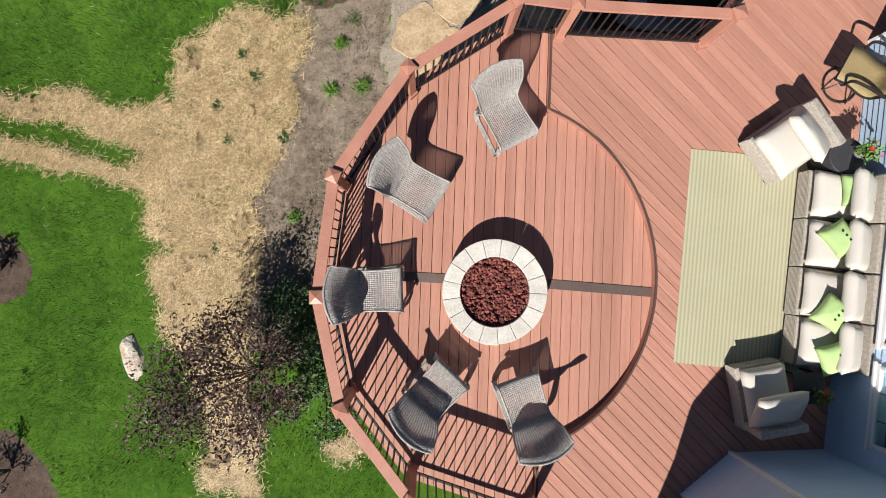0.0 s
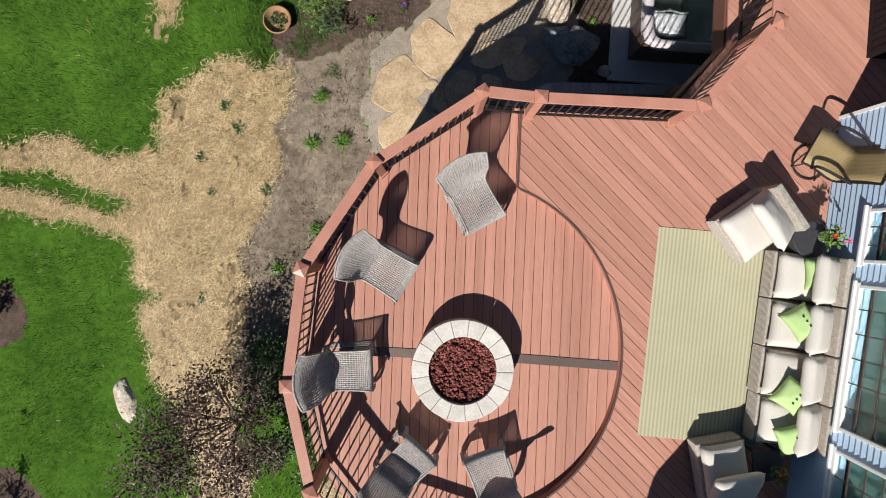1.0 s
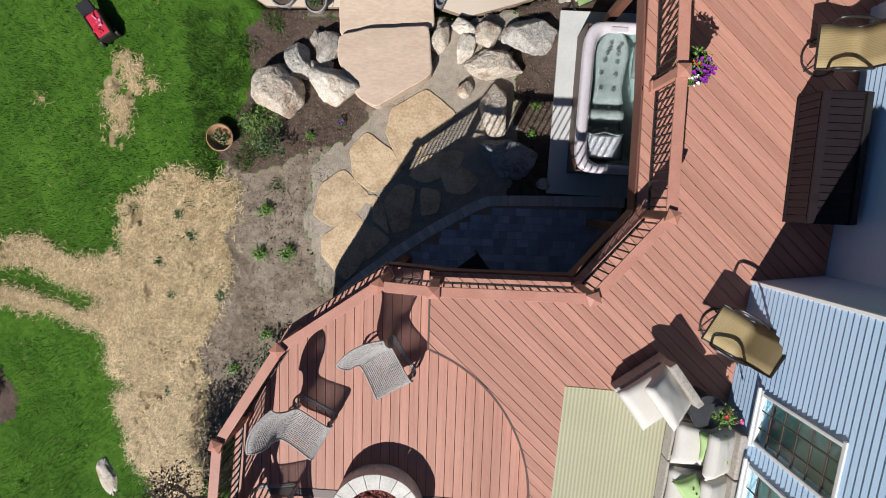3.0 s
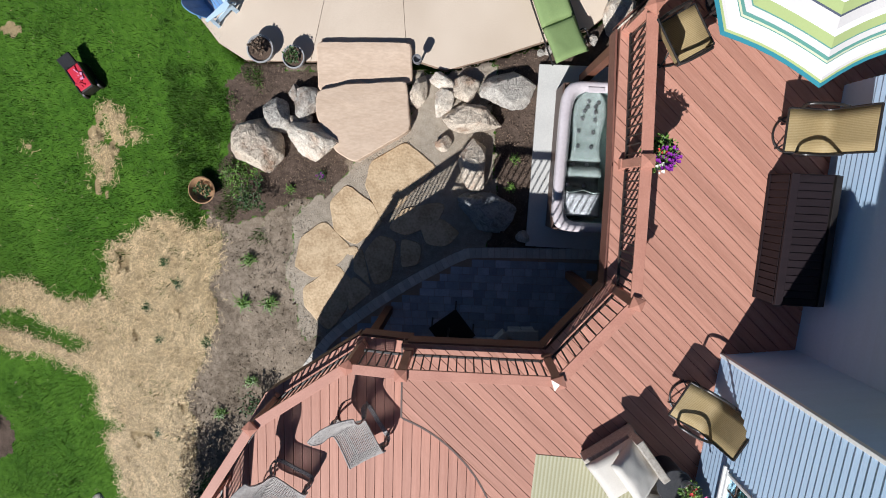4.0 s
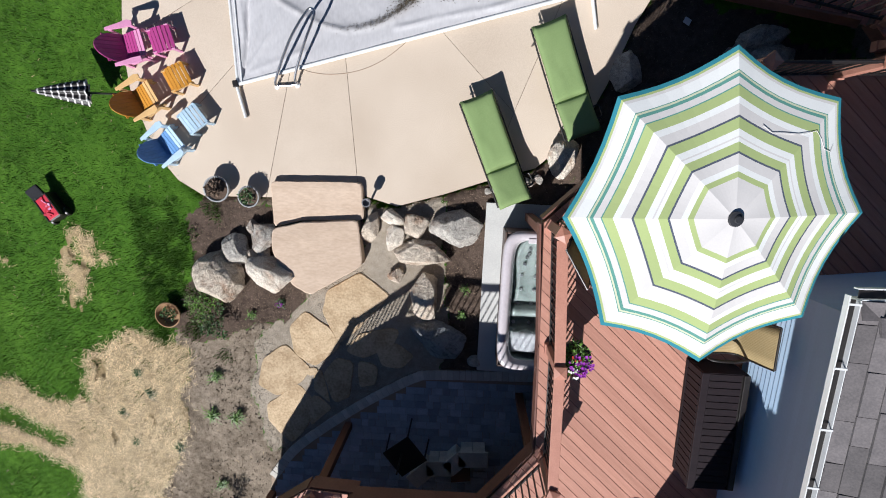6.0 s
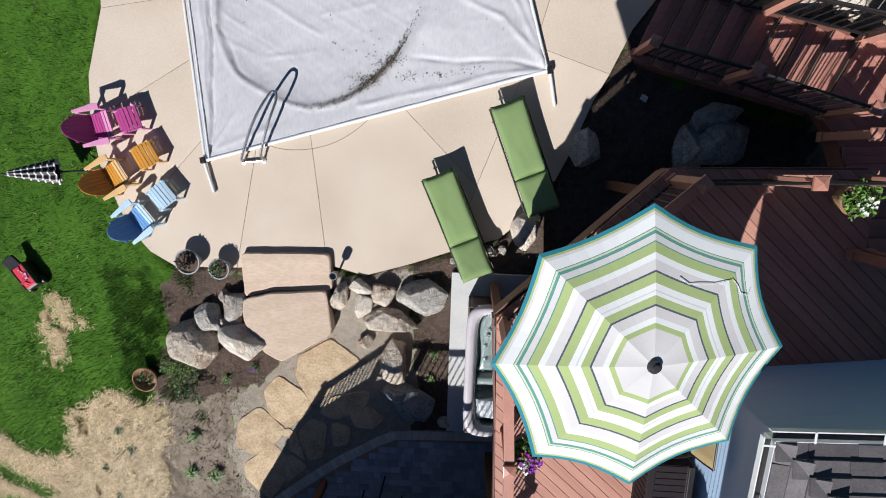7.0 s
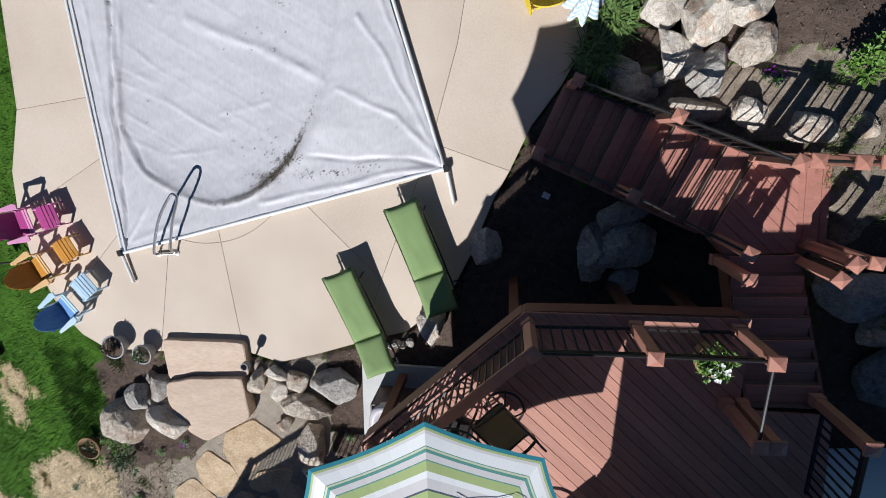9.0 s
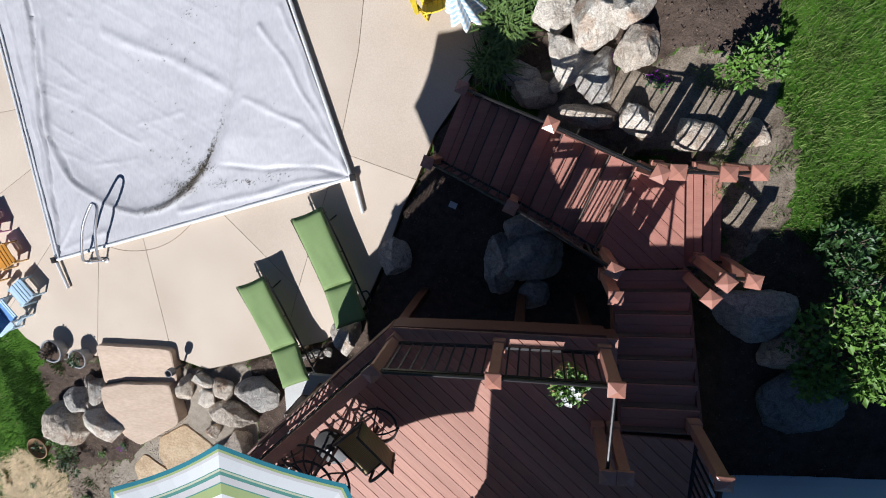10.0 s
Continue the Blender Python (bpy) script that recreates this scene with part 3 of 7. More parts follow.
# ---- deck: a sunken round part, and walks with slanting boards ----
LOW = -0.13
RAIL = {"A": (0.147, 3.76), "B": (0.87, 3.71), "C": (2.92, 3.70), "F": (3.83, 4.78), "G": (3.82, 6.55), "J": (3.75, 8.33), "K": (5.92, 10.34), "L": (7.20, 10.36), "M": (8.38, 10.36),
        "D": (-1.19, 2.83), "E": (-2.05, 1.45), "H": (-2.19, -0.03), "I": (-1.85, -1.38), "N": (-0.97, -2.46), "O": (0.62, -2.95), "P": (8.35, 9.38)}
EC, EA, EB = (0.08, 0.28), 2.30, 2.50
arc = [(EC[0] + EA * math.cos(math.radians(a)), EC[1] + EB * math.sin(math.radians(a))) for a in range(-73, 74, 3)]
OUT = 0.13
round_poly = [(0.76, 3.71 + OUT)] + [(0.76, 2.67)] + arc[::-1] + [(0.75, -2.9), (0.62, -2.95 - OUT), (-1.04, -2.46 - OUT), (-1.85 - OUT, -1.43), (-2.19 - OUT, -0.03), (-2.05 - OUT, 1.50), (-1.24 - OUT, 2.91), (0.10, 3.76 + OUT)]
walk_poly = [(0.78, 3.71 + OUT), (2.90, 3.70 + OUT), (3.71, 4.84), (3.65, 8.37), (5.87, 10.36 + OUT), (8.40 + OUT, 10.36 + OUT), (8.40 + OUT, 9.28), (9.6, 9.28), (9.75, 7.0), (7.0, -3.2), (0.78, -3.2), (0.78, -2.12)] + arc + [(0.78, 2.68)]


def board_field(poly, angle, width, gap, z0, z1, parent, material, name="board"):
    """Lays boards over a plan: each is a strip of it, cut along two lines."""
    turn = Matrix.Rotation(radians(-angle), 4, "Z")
    loc = [turn @ Vector((x, y, 0)) for x, y in poly]
    lo, hi = min(v.y for v in loc), max(v.y for v in loc)
    n = int((hi - lo) / width) + 1
    for i in range(n):
        bm = bmesh.new()
        bm.faces.new([bm.verts.new(v) for v in loc])
        bmesh.ops.triangulate(bm, faces=bm.faces[:])
        for y, up in ((lo + i * width + gap / 2, 1), (lo + (i + 1) * width - gap / 2, -1)):
            bmesh.ops.bisect_plane(bm, geom=bm.verts[:] + bm.edges[:] + bm.faces[:], plane_co=(0, y, 0), plane_no=(0, -up, 0), clear_outer=True)
        if not bm.faces:
            bm.free()
            continue
        bmesh.ops.dissolve_limit(bm, angle_limit=0.01, verts=bm.verts[:], edges=bm.edges[:])
        ext = bmesh.ops.extrude_face_region(bm, geom=bm.faces[:])
        bmesh.ops.translate(bm, vec=(0, 0, z1 - z0), verts=[g for g in ext["geom"] if isinstance(g, bmesh.types.BMVert)])
        bmesh.ops.translate(bm, vec=(0, -(lo + (i + 0.5) * width), 0), verts=bm.verts)
        bmesh.ops.recalc_face_normals(bm, faces=bm.faces)
        ob = part(name, bm, material, parent)
        ob.matrix_basis = parent.matrix_basis.inverted() @ pose(0, 0, z0, 0, 0, angle) @ pose(0, lo + (i + 0.5) * width, 0)


deck = empty("deck", (2, 3, -0.3), "raised red-brown composite deck with a sunken round sitting area", "deck", kind="structure")
board_field(walk_poly, -43.5, 0.1445, 0.009, -0.026, 0.0, deck, M["deck"])
board_field([p for p in round_poly], 90, 0.1445, 0.009, LOW - 0.026, LOW, deck, M["deck"])
part("subframe", prism(round_poly, LOW - 0.28, LOW - 0.035), M["fascia"], deck, "dark joists under the boards", here=True)
part("subframe", prism(walk_poly, -0.30, -0.035), M["fascia"], deck, here=True)
# curved edge trim and riser of the round part
edge = [(0.77, 3.71 + OUT), (0.77, 2.68)] + arc[::-1] + [(0.77, -2.12), (0.77, -3.1)]
top_, low_ = bmesh.new(), bmesh.new()
ring = []
for i, p in enumerate(edge):
    d = (Vector(edge[min(i + 1, len(edge) - 1)]) - Vector(edge[max(i - 1, 0)])).normalized()
    nrm = Vector((-d.y, d.x))
    inn, out = Vector(p) - nrm * 0.008, Vector(p) + nrm * 0.020
    ring.append(([top_.verts.new(v) for v in ((*inn, -0.022), (*inn, 0.006), (*out, 0.006), (*out, -0.02))], [low_.verts.new((*(Vector(p) - nrm * 0.003), z)) for z in (LOW, -0.022)]))
for (a, al), (b, bl) in zip(ring, ring[1:]):
    for k in range(3):
        top_.faces.new((a[k], a[k + 1], b[k + 1], b[k]))
    low_.faces.new((al[0], al[1], bl[1], bl[0]))
for bm, n_, m_, t_ in ((top_, "edge_trim", "edge", "dark curved edge board"), (low_, "riser", "riser", "low curved riser")):
    bmesh.ops.recalc_face_normals(bm, faces=bm.faces)
    part(n_, bm, M[m_], deck, t_, here=True)
part("divider_board", boxed((-1.05, 0.22, LOW + 0.004), (1.35, 0.135, 0.012), (0, 0, -1.0), 0.003), M["trim"], deck, "dark board dividing the round floor", here=True)
part("divider_board", boxed((1.56, 0.16, LOW + 0.004), (1.62, 0.135, 0.012), (0, 0, -2.5), 0.003), M["trim"], deck, here=True)
# posts that carry the deck
for x, y in ((0.20, 3.72), (3.70, 4.55), (3.72, 8.20), (5.75, 10.15), (-1.5, 2.0), (-1.6, -0.9), (7.4, 10.15), (8.3, 10.15)):
    part("support_post", boxed((x, y, -1.36), (0.145, 0.145, 2.1), (0, 0, 0), 0.008), M["beam"], deck, "brown timber support post", here=True)
for (a, b) in (("A", "B"), ("B", "C"), ("C", "F"), ("F", "G"), ("G", "J"), ("J", "K"), ("K", "L"), ("L", "M"), ("D", "A"), ("E", "D"), ("H", "E"), ("I", "H"), ("N", "I"), ("O", "N")):
    p, q = Vector(RAIL[a]), Vector(RAIL[b])
    d = (q - p)
    ang = math.degrees(math.atan2(d.y, d.x))
    nrm = Vector((-d.y, d.x)).normalized()
    c = (p + q) / 2 + nrm * (OUT + 0.015)
    low = a + b in ("DA", "ED", "HE", "IH", "NI", "ON", "AB")
    part("fascia", boxed((c.x, c.y, -0.18 + (LOW if low else 0)), (d.length + 0.05, 0.025, 0.29), (0, 0, ang), 0.003), M["fascia"], deck, here=True)

# ---- railings ----
CAP = 0.90


def post(parent, x, y, z0, top, ang=0.0, cap=True):
    q = part("post", boxed((x, y, (z0 + top - 0.05) / 2), (0.115, 0.115, top - 0.05 - z0), (0, 0, ang), 0.006), M["rail"], parent, here=True)
    part("post_skirt", boxed((x, y, z0 + 0.06), (0.15, 0.15, 0.12), (0, 0, ang), 0.008), M["rail"], q, here=True)
    if cap:
        bm = boxed((x, y, top - 0.045), (0.168, 0.168, 0.035), (0, 0, ang), 0.006)
        m = pose(x, y, top, 0, 0, ang)
        vs = [bm.verts.new(m @ Vector((sx * 0.079, sy * 0.079, -0.026))) for sx, sy in ((-1, -1), (1, -1), (1, 1), (-1, 1))]
        tip = bm.verts.new(m @ Vector((0, 0, 0.006)))
        for k in range(4):
            bm.faces.new((vs[k], vs[(k + 1) % 4], tip))
        part("post_cap", bm, M["cap"], q, "flat pyramid post cap", here=True)


def rail(parent, p, q, z0=0.0, z1=None, top=CAP, wide=True, bare=False):
    """A rail from p to q: top board, two slim rails and black balusters. z0, z1: floor heights at its ends."""
    z1 = z0 if z1 is None else z1
    a, b = Vector((*p, z0)), Vector((*q, z1))
    d = b - a
    L, ang = math.hypot(d.x, d.y), math.degrees(math.atan2(d.y, d.x))
    tilt = -math.degrees(math.atan2(d.z, L))
    u = Vector((d.x, d.y, 0)).normalized()
    mid = (a + b) / 2
    long = d.length - 0.15
    h = top - 0.06
    if wide:
        part("top_board", boxed((mid.x, mid.y, mid.z + h), (long, 0.14, 0.032), (0, tilt, ang), 0.006), M["rail"], parent, "wide flat rail cap board", here=True)
    else:
        part("top_board", pipe([a + u * 0.05 + Vector((0, 0, h)), b - u * 0.05 + Vector((0, 0, h))], 0.019), M["black"], parent, "slim round metal rail", here=True)
    if bare:
        return
    for hh in (h - 0.05, 0.10):
        part("rail_bar", boxed((mid.x, mid.y, mid.z + hh), (long, 0.032, 0.04), (0, tilt, ang), 0.003), M["black"], parent, "black metal rail bar", here=True)
    n = max(2, int(L / 0.118))
    for i in range(1, n):
        c = a + d * (i / n)
        part("baluster", boxed((c.x, c.y, c.z + 0.10 + (h - 0.15) / 2), (0.019, 0.019, h - 0.15), (0, 0, ang)), M["black"], parent, "black metal baluster" if i == 1 else "", here=True)


def run(name, keys, z, wide=True, label="", top=CAP):
    pts = [RAIL[k] for k in keys]
    e = empty(name, (*pts[0], z), label or "red-brown composite deck railing with black balusters", "railing", "deck railings")
    for i, k in enumerate(keys):
        a = pts[max(i - 1, 0)]
        b = pts[min(i + 1, len(pts) - 1)]
        post(e, *pts[i], z - 0.02, top + 0.03, math.degrees(math.atan2(b[1] - a[1], b[0] - a[0])))
    for p, q in zip(pts, pts[1:]):
        rail(e, p, q, z, top=top - z, wide=wide)
    return e


run("deck_railing", "ONIHEDA", LOW, label="curved run of red-brown deck railing with black balusters", top=0.83)
run("deck_railing", "BCFGJK", 0.0)
run("deck_railing", "LM", 0.0, wide=False, label="deck railing with a slim metal top tube")
e = empty("deck_railing", (*RAIL["A"], 0), "short red-brown railing beside the round deck", "railing", "deck railings")
rail(e, RAIL["A"], RAIL["B"], 0.0)
e = empty("deck_railing", (*RAIL["K"], 0), "deck railing with a slim metal top tube", "railing", "deck railings")
rail(e, RAIL["K"], RAIL["L"], 0.0, wide=False)
e = empty("deck_railing", (*RAIL["M"], 0), "short deck railing beside the stairs", "railing", "deck railings")
post(e, *RAIL["P"], 0, CAP + 0.03)
rail(e, RAIL["M"], RAIL["P"], 0.0, wide=False, bare=True)
post(e, RAIL["P"][0] + 0.17, RAIL["P"][1] + 0.01, 0, CAP + 0.03)
e = empty("deck_railing", (9.42, 9.45, 0), "dark deck railing at the head of the stairs", "railing", "deck railings")
post(e, 9.42, 9.45, -0.1, CAP + 0.03)
rail(e, (9.42, 9.45), (9.40, 8.15), 0.0, wide=False)

# ---- stairs from the deck to a landing and on to the pool ----
LAND = -1.0
stairs = empty("deck_stairs", (9.1, 11.5, LAND), "red-brown composite stairs with a landing between deck and pool", "stairs", kind="structure")
land_poly = [(8.57, 11.03), (9.44, 11.07), (9.34, 12.28), (8.81, 12.35), (8.36, 11.26)]
board_field(land_poly, -43.5, 0.1445, 0.007, LAND - 0.026, LAND, stairs, M["stair"])
part("landing_frame", prism(land_poly, LAND - 0.25, LAND - 0.03), M["fascia"], stairs, here=True)
n = 7
for i in range(n):
    t = (i + 0.5) / n
    y, z = 9.33 + (11.05 - 9.33) * t, LAND * (i + 1) / (n + 1)
    x = 9.06 - 0.04 * t
    for s in (-0.5, 0.5):
        part("tread_board", boxed((x, y + s * 0.130, z - 0.013), (0.88, 0.126, 0.026), (0, 0, 2), 0.004), M["stair"], stairs, here=True)
    # riser darkened to paint the shadow under the tread nosing
    part("riser_board", boxed((x, y - 0.112, z + 0.045), (0.86, 0.018, 0.115), (0, 0, 2), 0.003), M["trim"], stairs, here=True)
for x in (8.60, 9.49):
    part("stringer", boxed((x, 10.12, LAND / 2 - 0.1), (0.04, 2.0, 0.27), (-30, 0, 1)), M["fascia"], stairs, here=True)
top_a, top_b = Vector((8.36, 11.26)), Vector((8.81, 12.35))
bot_a, bot_b = Vector((5.98, 12.30)), Vector((6.48, 13.42))
n = 8
for i in range(n):
    t0, t1 = i / n, (i + 1) / n
    z = LAND + (CZ - LAND) * (i + 1) / (n + 1)
    for s0, s1 in ((-0.05, 0.46), (0.48, 1.0)):
        f0, f1 = t0 + (t1 - t0) * s0, t0 + (t1 - t0) * s1
        poly = [tuple(top_a.lerp(bot_a, f0)), tuple(top_b.lerp(bot_b, f0)), tuple(top_b.lerp(bot_b, f1)), tuple(top_a.lerp(bot_a, f1))]
        part("tread_board", prism(poly, z - 0.026, z, 0.004), M["stair"], stairs, here=True)
    face_ = [tuple(top_a.lerp(bot_a, t0 + 0.003)), tuple(top_b.lerp(bot_b, t0 + 0.003)), tuple(top_b.lerp(bot_b, t0 + 0.009)), tuple(top_a.lerp(bot_a, t0 + 0.009))]
    # dark riser colour stands for the nosing shadow between treads
    part("riser_board", prism(face_, z + 0.002, z - (CZ - LAND) / (n + 1) - 0.028), M["trim"], stairs, here=True)
for a, b in ((top_a, bot_a), (top_b, bot_b)):
    c, d = (a + b) / 2, b - a
    part("stringer", boxed((c.x, c.y, (LAND + CZ) / 2 - 0.1), (d.length + 0.1, 0.04, 0.26), (0, math.degrees(math.atan2(LAND - CZ, d.length)), math.degrees(math.atan2(d.y, d.x)))), M["fascia"], stairs, here=True)
for i in range(2):
    for s in (0.0, 0.107):
        x, z = 0.025 + 0.245 * i + s, LAND - 0.085 * (i + 1)
        part("tread_board", prism([(9.44 + x, 11.07), (9.54 + x, 11.07), (9.44 + x, 12.28), (9.34 + x, 12.28)], z - 0.028, z, 0.004), M["stair"], stairs, here=True)
SC = -0.60


def stair_rail(pts, label, wide=True):
    """pts: plan places with the height of the floor at each."""
    e = empty("stair_railing", pts[0], label, "railing", "stair railings")
    for p, q in zip(pts, pts[1:]):
        rail(e, p[:2], q[:2], p[2], q[2], 0.92, wide)
    for i, p in enumerate(pts):
        b, a = pts[min(i + 1, len(pts) - 1)], pts[max(i - 1, 0)]
        post(e, *p[:2], p[2] - 0.1, p[2] + 0.95, math.degrees(math.atan2(b[1] - a[1], b[0] - a[0])))
    return e


stair_rail([(8.85, 12.32, LAND), (7.744, 12.862, -1.68), (6.58, 13.39, -2.36)], "stair railing with a slim metal top tube", False)
stair_rail([(8.454, 11.265, LAND), (7.28, 11.862, -1.68), (6.07, 12.40, -2.36)], "red-brown stair railing with black balusters", False)
stair_rail([(9.02, 12.34, LAND), (9.537, 12.31, -1.1), (9.87, 12.31, -1.2)], "short stair railing on the garden side", False)
stair_rail([(9.464, 10.98, LAND), (9.60, 11.164, LAND)], "pair of stair posts at the landing corner", False)
stair_rail([(9.61, 11.18, -1.05), (9.95, 11.13, -1.2)], "short stair railing above a boulder", False)
e = empty("stair_post", (8.49, 10.95, LAND), "red-brown capped stair post beside the upper flight", "post")
post(e, 8.49, 10.95, LAND - 0.1, LAND + 0.95)

# ---- house ----
def wall(name, p, q, z0, z1, holes=(), label="pale blue lap siding wall", thick=0.16):
    """A clapboard wall seen from its left side walking from p to q. holes: (start, end, low, high) along it."""
    p, q = Vector(p), Vector(q)
    L, ang = (q - p).length, math.degrees(math.atan2(q.y - p.y, q.x - p.x))
    e = empty(name, (*p, z0), label, "wall", kind="structure", turn=ang)
    cuts = sorted({0.0, L, *[h[0] for h in holes], *[h[1] for h in holes]})
    bm = bmesh.new()
    step = 0.085
    course = []
    for a, b in zip(cuts, cuts[1:]):
        gaps = sorted((h[2], h[3]) for h in holes if h[0] <= a + 1e-6 and h[1] >= b - 1e-6)
        z = z0
        spans = []
        for lo, hi in gaps:
            spans.append((z, lo))
            z = hi
        spans.append((z, z1))
        for lo, hi in spans:
            if hi - lo > 0.01:
                box(bm, ((a + b) / 2, -thick / 2 - 0.02, (lo + hi) / 2 - z0), (b - a, thick, hi - lo))
                k = int(math.floor((lo - z0) / step))
                zz = z0 + k * step
                while zz < hi - 1e-6:
                    course.append((a, b, max(zz, lo), min(zz + step, hi)))
                    zz += step
    part("wall_core", bm, M["siding"], e)
    byrow = {}
    for a, b, lo, hi in course:
        byrow.setdefault(round((lo - z0 + 1e-4) // step), []).append((a, b, lo, hi))
    for row in byrow.values():
        bm = bmesh.new()
        for a, b, lo, hi in row:
            y0, y1 = 0.012, -0.006
            vs = [bm.verts.new(v) for v in ((a, -0.02, lo - z0), (b, -0.02, lo - z0), (b, y0, lo - z0), (a, y0, lo - z0), (a, -0.02, hi - z0), (b, -0.02, hi - z0), (b, y1, hi - z0), (a, y1, hi - z0))]
            for f in ((0, 1, 2, 3), (3, 2, 6, 7), (7, 6, 5, 4), (0, 3, 7, 4), (1, 5, 6, 2)):
                bm.faces.new([vs[k] for k in f])
        part("siding_board", bm, M["siding"], e)
    return e, ang


def window(p, q, s0, s1, lo, hi, z0, label, grid=(2, 4)):
    """A white framed window in the wall from p to q."""
    p, q = Vector(p), Vector(q)
    ang = math.degrees(math.atan2(q.y - p.y, q.x - p.x))
    e = empty("window", (*(p + (q - p).normalized() * s0), lo), label, "window", "house windows", "structure", ang)
    w, h, t = s1 - s0, hi - lo, 0.05
    for c, d in (((w / 2, 0, t / 2), (w + 0.06, 0.06, t)), ((w / 2, 0, h - t / 2), (w + 0.06, 0.06, t)), ((t / 2, 0, h / 2), (t, 0.06, h - 2 * t)), ((w - t / 2, 0, h / 2), (t, 0.06, h - 2 * t))):
        part("window_frame", boxed(c, d, (0, 0, 0), 0.01), M["white"], e, "white painted frame")
    part("window_sill", boxed((w / 2, 0.02, -0.015), (w + 0.10, 0.08, 0.035), (0, 0, 0), 0.008), M["white"], e, "white sill")
    g = part("window_pane", boxed((w / 2, -0.012, h / 2), (w - 2 * t, 0.008, h - 2 * t)), M["glass"], e, "tinted glass pane")
    g.visible_shadow = False
    for i in range(1, grid[0]):
        part("muntin", boxed((w * i / grid[0], -0.001, h / 2), (0.016, 0.010, h - 2 * t)), M["tubside"], g)
    for i in range(1, grid[1]):
        part("muntin", boxed((w / 2, -0.001, h * i / grid[1]), (w - 2 * t, 0.010, 0.016)), M["tubside"], g)
    # added pleated sheet; its colour carries the teal reflection of the glass
    bm = bmesh.new()
    k = int(w / 0.09)
    top = [bm.verts.new((t + (w - 2 * t) * i / k, -0.16 - 0.025 * (i % 2), t)) for i in range(k + 1)]
    bot = [bm.verts.new((v.co.x, v.co.y, h - t)) for v in top]
    for i in range(k):
        bm.faces.new((top[i], top[i + 1], bot[i + 1], bot[i]))
    part("curtain", bm, M["curtain"], e, "added pleated sheet giving the window its teal reflection", smooth=True)
    # flat board closing the window, coloured as dark as the unlit room
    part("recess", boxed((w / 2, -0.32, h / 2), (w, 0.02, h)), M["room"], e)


W1A, W1B = (4.86, -2.0), (5.42, 3.87)
HT = 2.90
EZ = 2.28
wins = [(1.59, 3.52, 0.68, 2.08), (3.80, 4.52, 0.68, 2.08), (0.30, 1.34, 0.68, 2.08)]
wall("wall_sofa", W1A, W1B, -0.05, HT, wins, "sunlit pale blue lap siding wall behind the sofa")
for i, (a, b, lo, hi) in enumerate(wins):
    window(W1A, W1B, a, b, lo, hi, 0, "white framed house window with a dark grid", (6 if b - a > 1.5 else 3, 6))
wall("wall_return", W1B, (6.44, 3.99), -0.05, HT, (), "shaded pale blue siding wall of the projecting bay")
wall("wall_main", (6.44, 3.99), (6.64, 7.66), -0.05, EZ - 0.06, (), "pale blue siding wall in shade")
wall("wall_end", (6.64, 7.66), (9.42, 7.93), -2.6, EZ - 0.06, (), "shaded blue siding wall at the house end")
wall("wall_low", (9.42, 7.93), (14.0, 8.35), -2.6, 0.25, (), "low blue siding wall of a side wing")
BT = 1.75
wall("wall_bay", (2.80, -2.68), (3.50, -2.08), -0.05, BT, (), "pale blue angled bay wall")
wall("wall_bay_side", (3.50, -2.08), W1A, -0.05, BT, (), "shaded pale blue bay wall")
for p, h0 in ((W1B, HT), ((3.50, -2.08), BT)):
    tagged(part("corner_board", boxed((p[0], p[1], h0 / 2), (0.05, 0.05, h0), (0, 0, 5), 0.004), M["white"]), "white painted corner board of the house wall", "trim", kind="structure")
# closed body behind the walls
body = empty("house_body", (9, 2, 0), "plain house body behind the siding", "house", kind="structure")
part("core", prism([(5.02, -2.9), (5.1, -2.15), (5.62, 3.66), (6.64, 3.8), (6.82, 7.46), (9.40, 7.70), (9.40, -8), (5.02, -8)], -2.6, EZ - 0.07), M["room"], body, here=True)
part("core", prism([(9.40, 7.70), (14.0, 8.12), (14.0, 4.0), (9.40, 4.0)], -2.6, 0.24), M["shingle"], body, here=True)
part("core_roof", prism([(6.6, 3.9), (9.42, 4.9), (9.42, -8), (6.6, -8)], EZ - 0.05, EZ + 0.09), M["shingle"], body, here=True)
part("core", prism([(3.7, -2.3), (5.0, -2.15), (5.0, -8), (3.0, -8), (3.0, -2.9)], -2.6, BT - 0.02), M["room"], body, here=True)
# unseen bay roof, added and outlined to throw the wanted shadow on the deck
part("bay_roof", prism([(1.60, -4.57), (1.87, -3.92), (2.08, -3.19), (2.53, -2.64), (3.40, -2.10), (4.95, -2.1), (4.95, -8), (1.60, -8)], BT, BT + 0.12), M["shingle"], body, here=True)
# unseen roof added over the sofa wall; its height shapes the wall shadow
part("wall_roof", prism([(4.86, -2.1), (5.5, 3.95), (6.4, 4.0), (7.2, 3.0), (7.2, -8), (4.86, -8)], HT, HT + 0.14), M["shingle"], body, here=True)
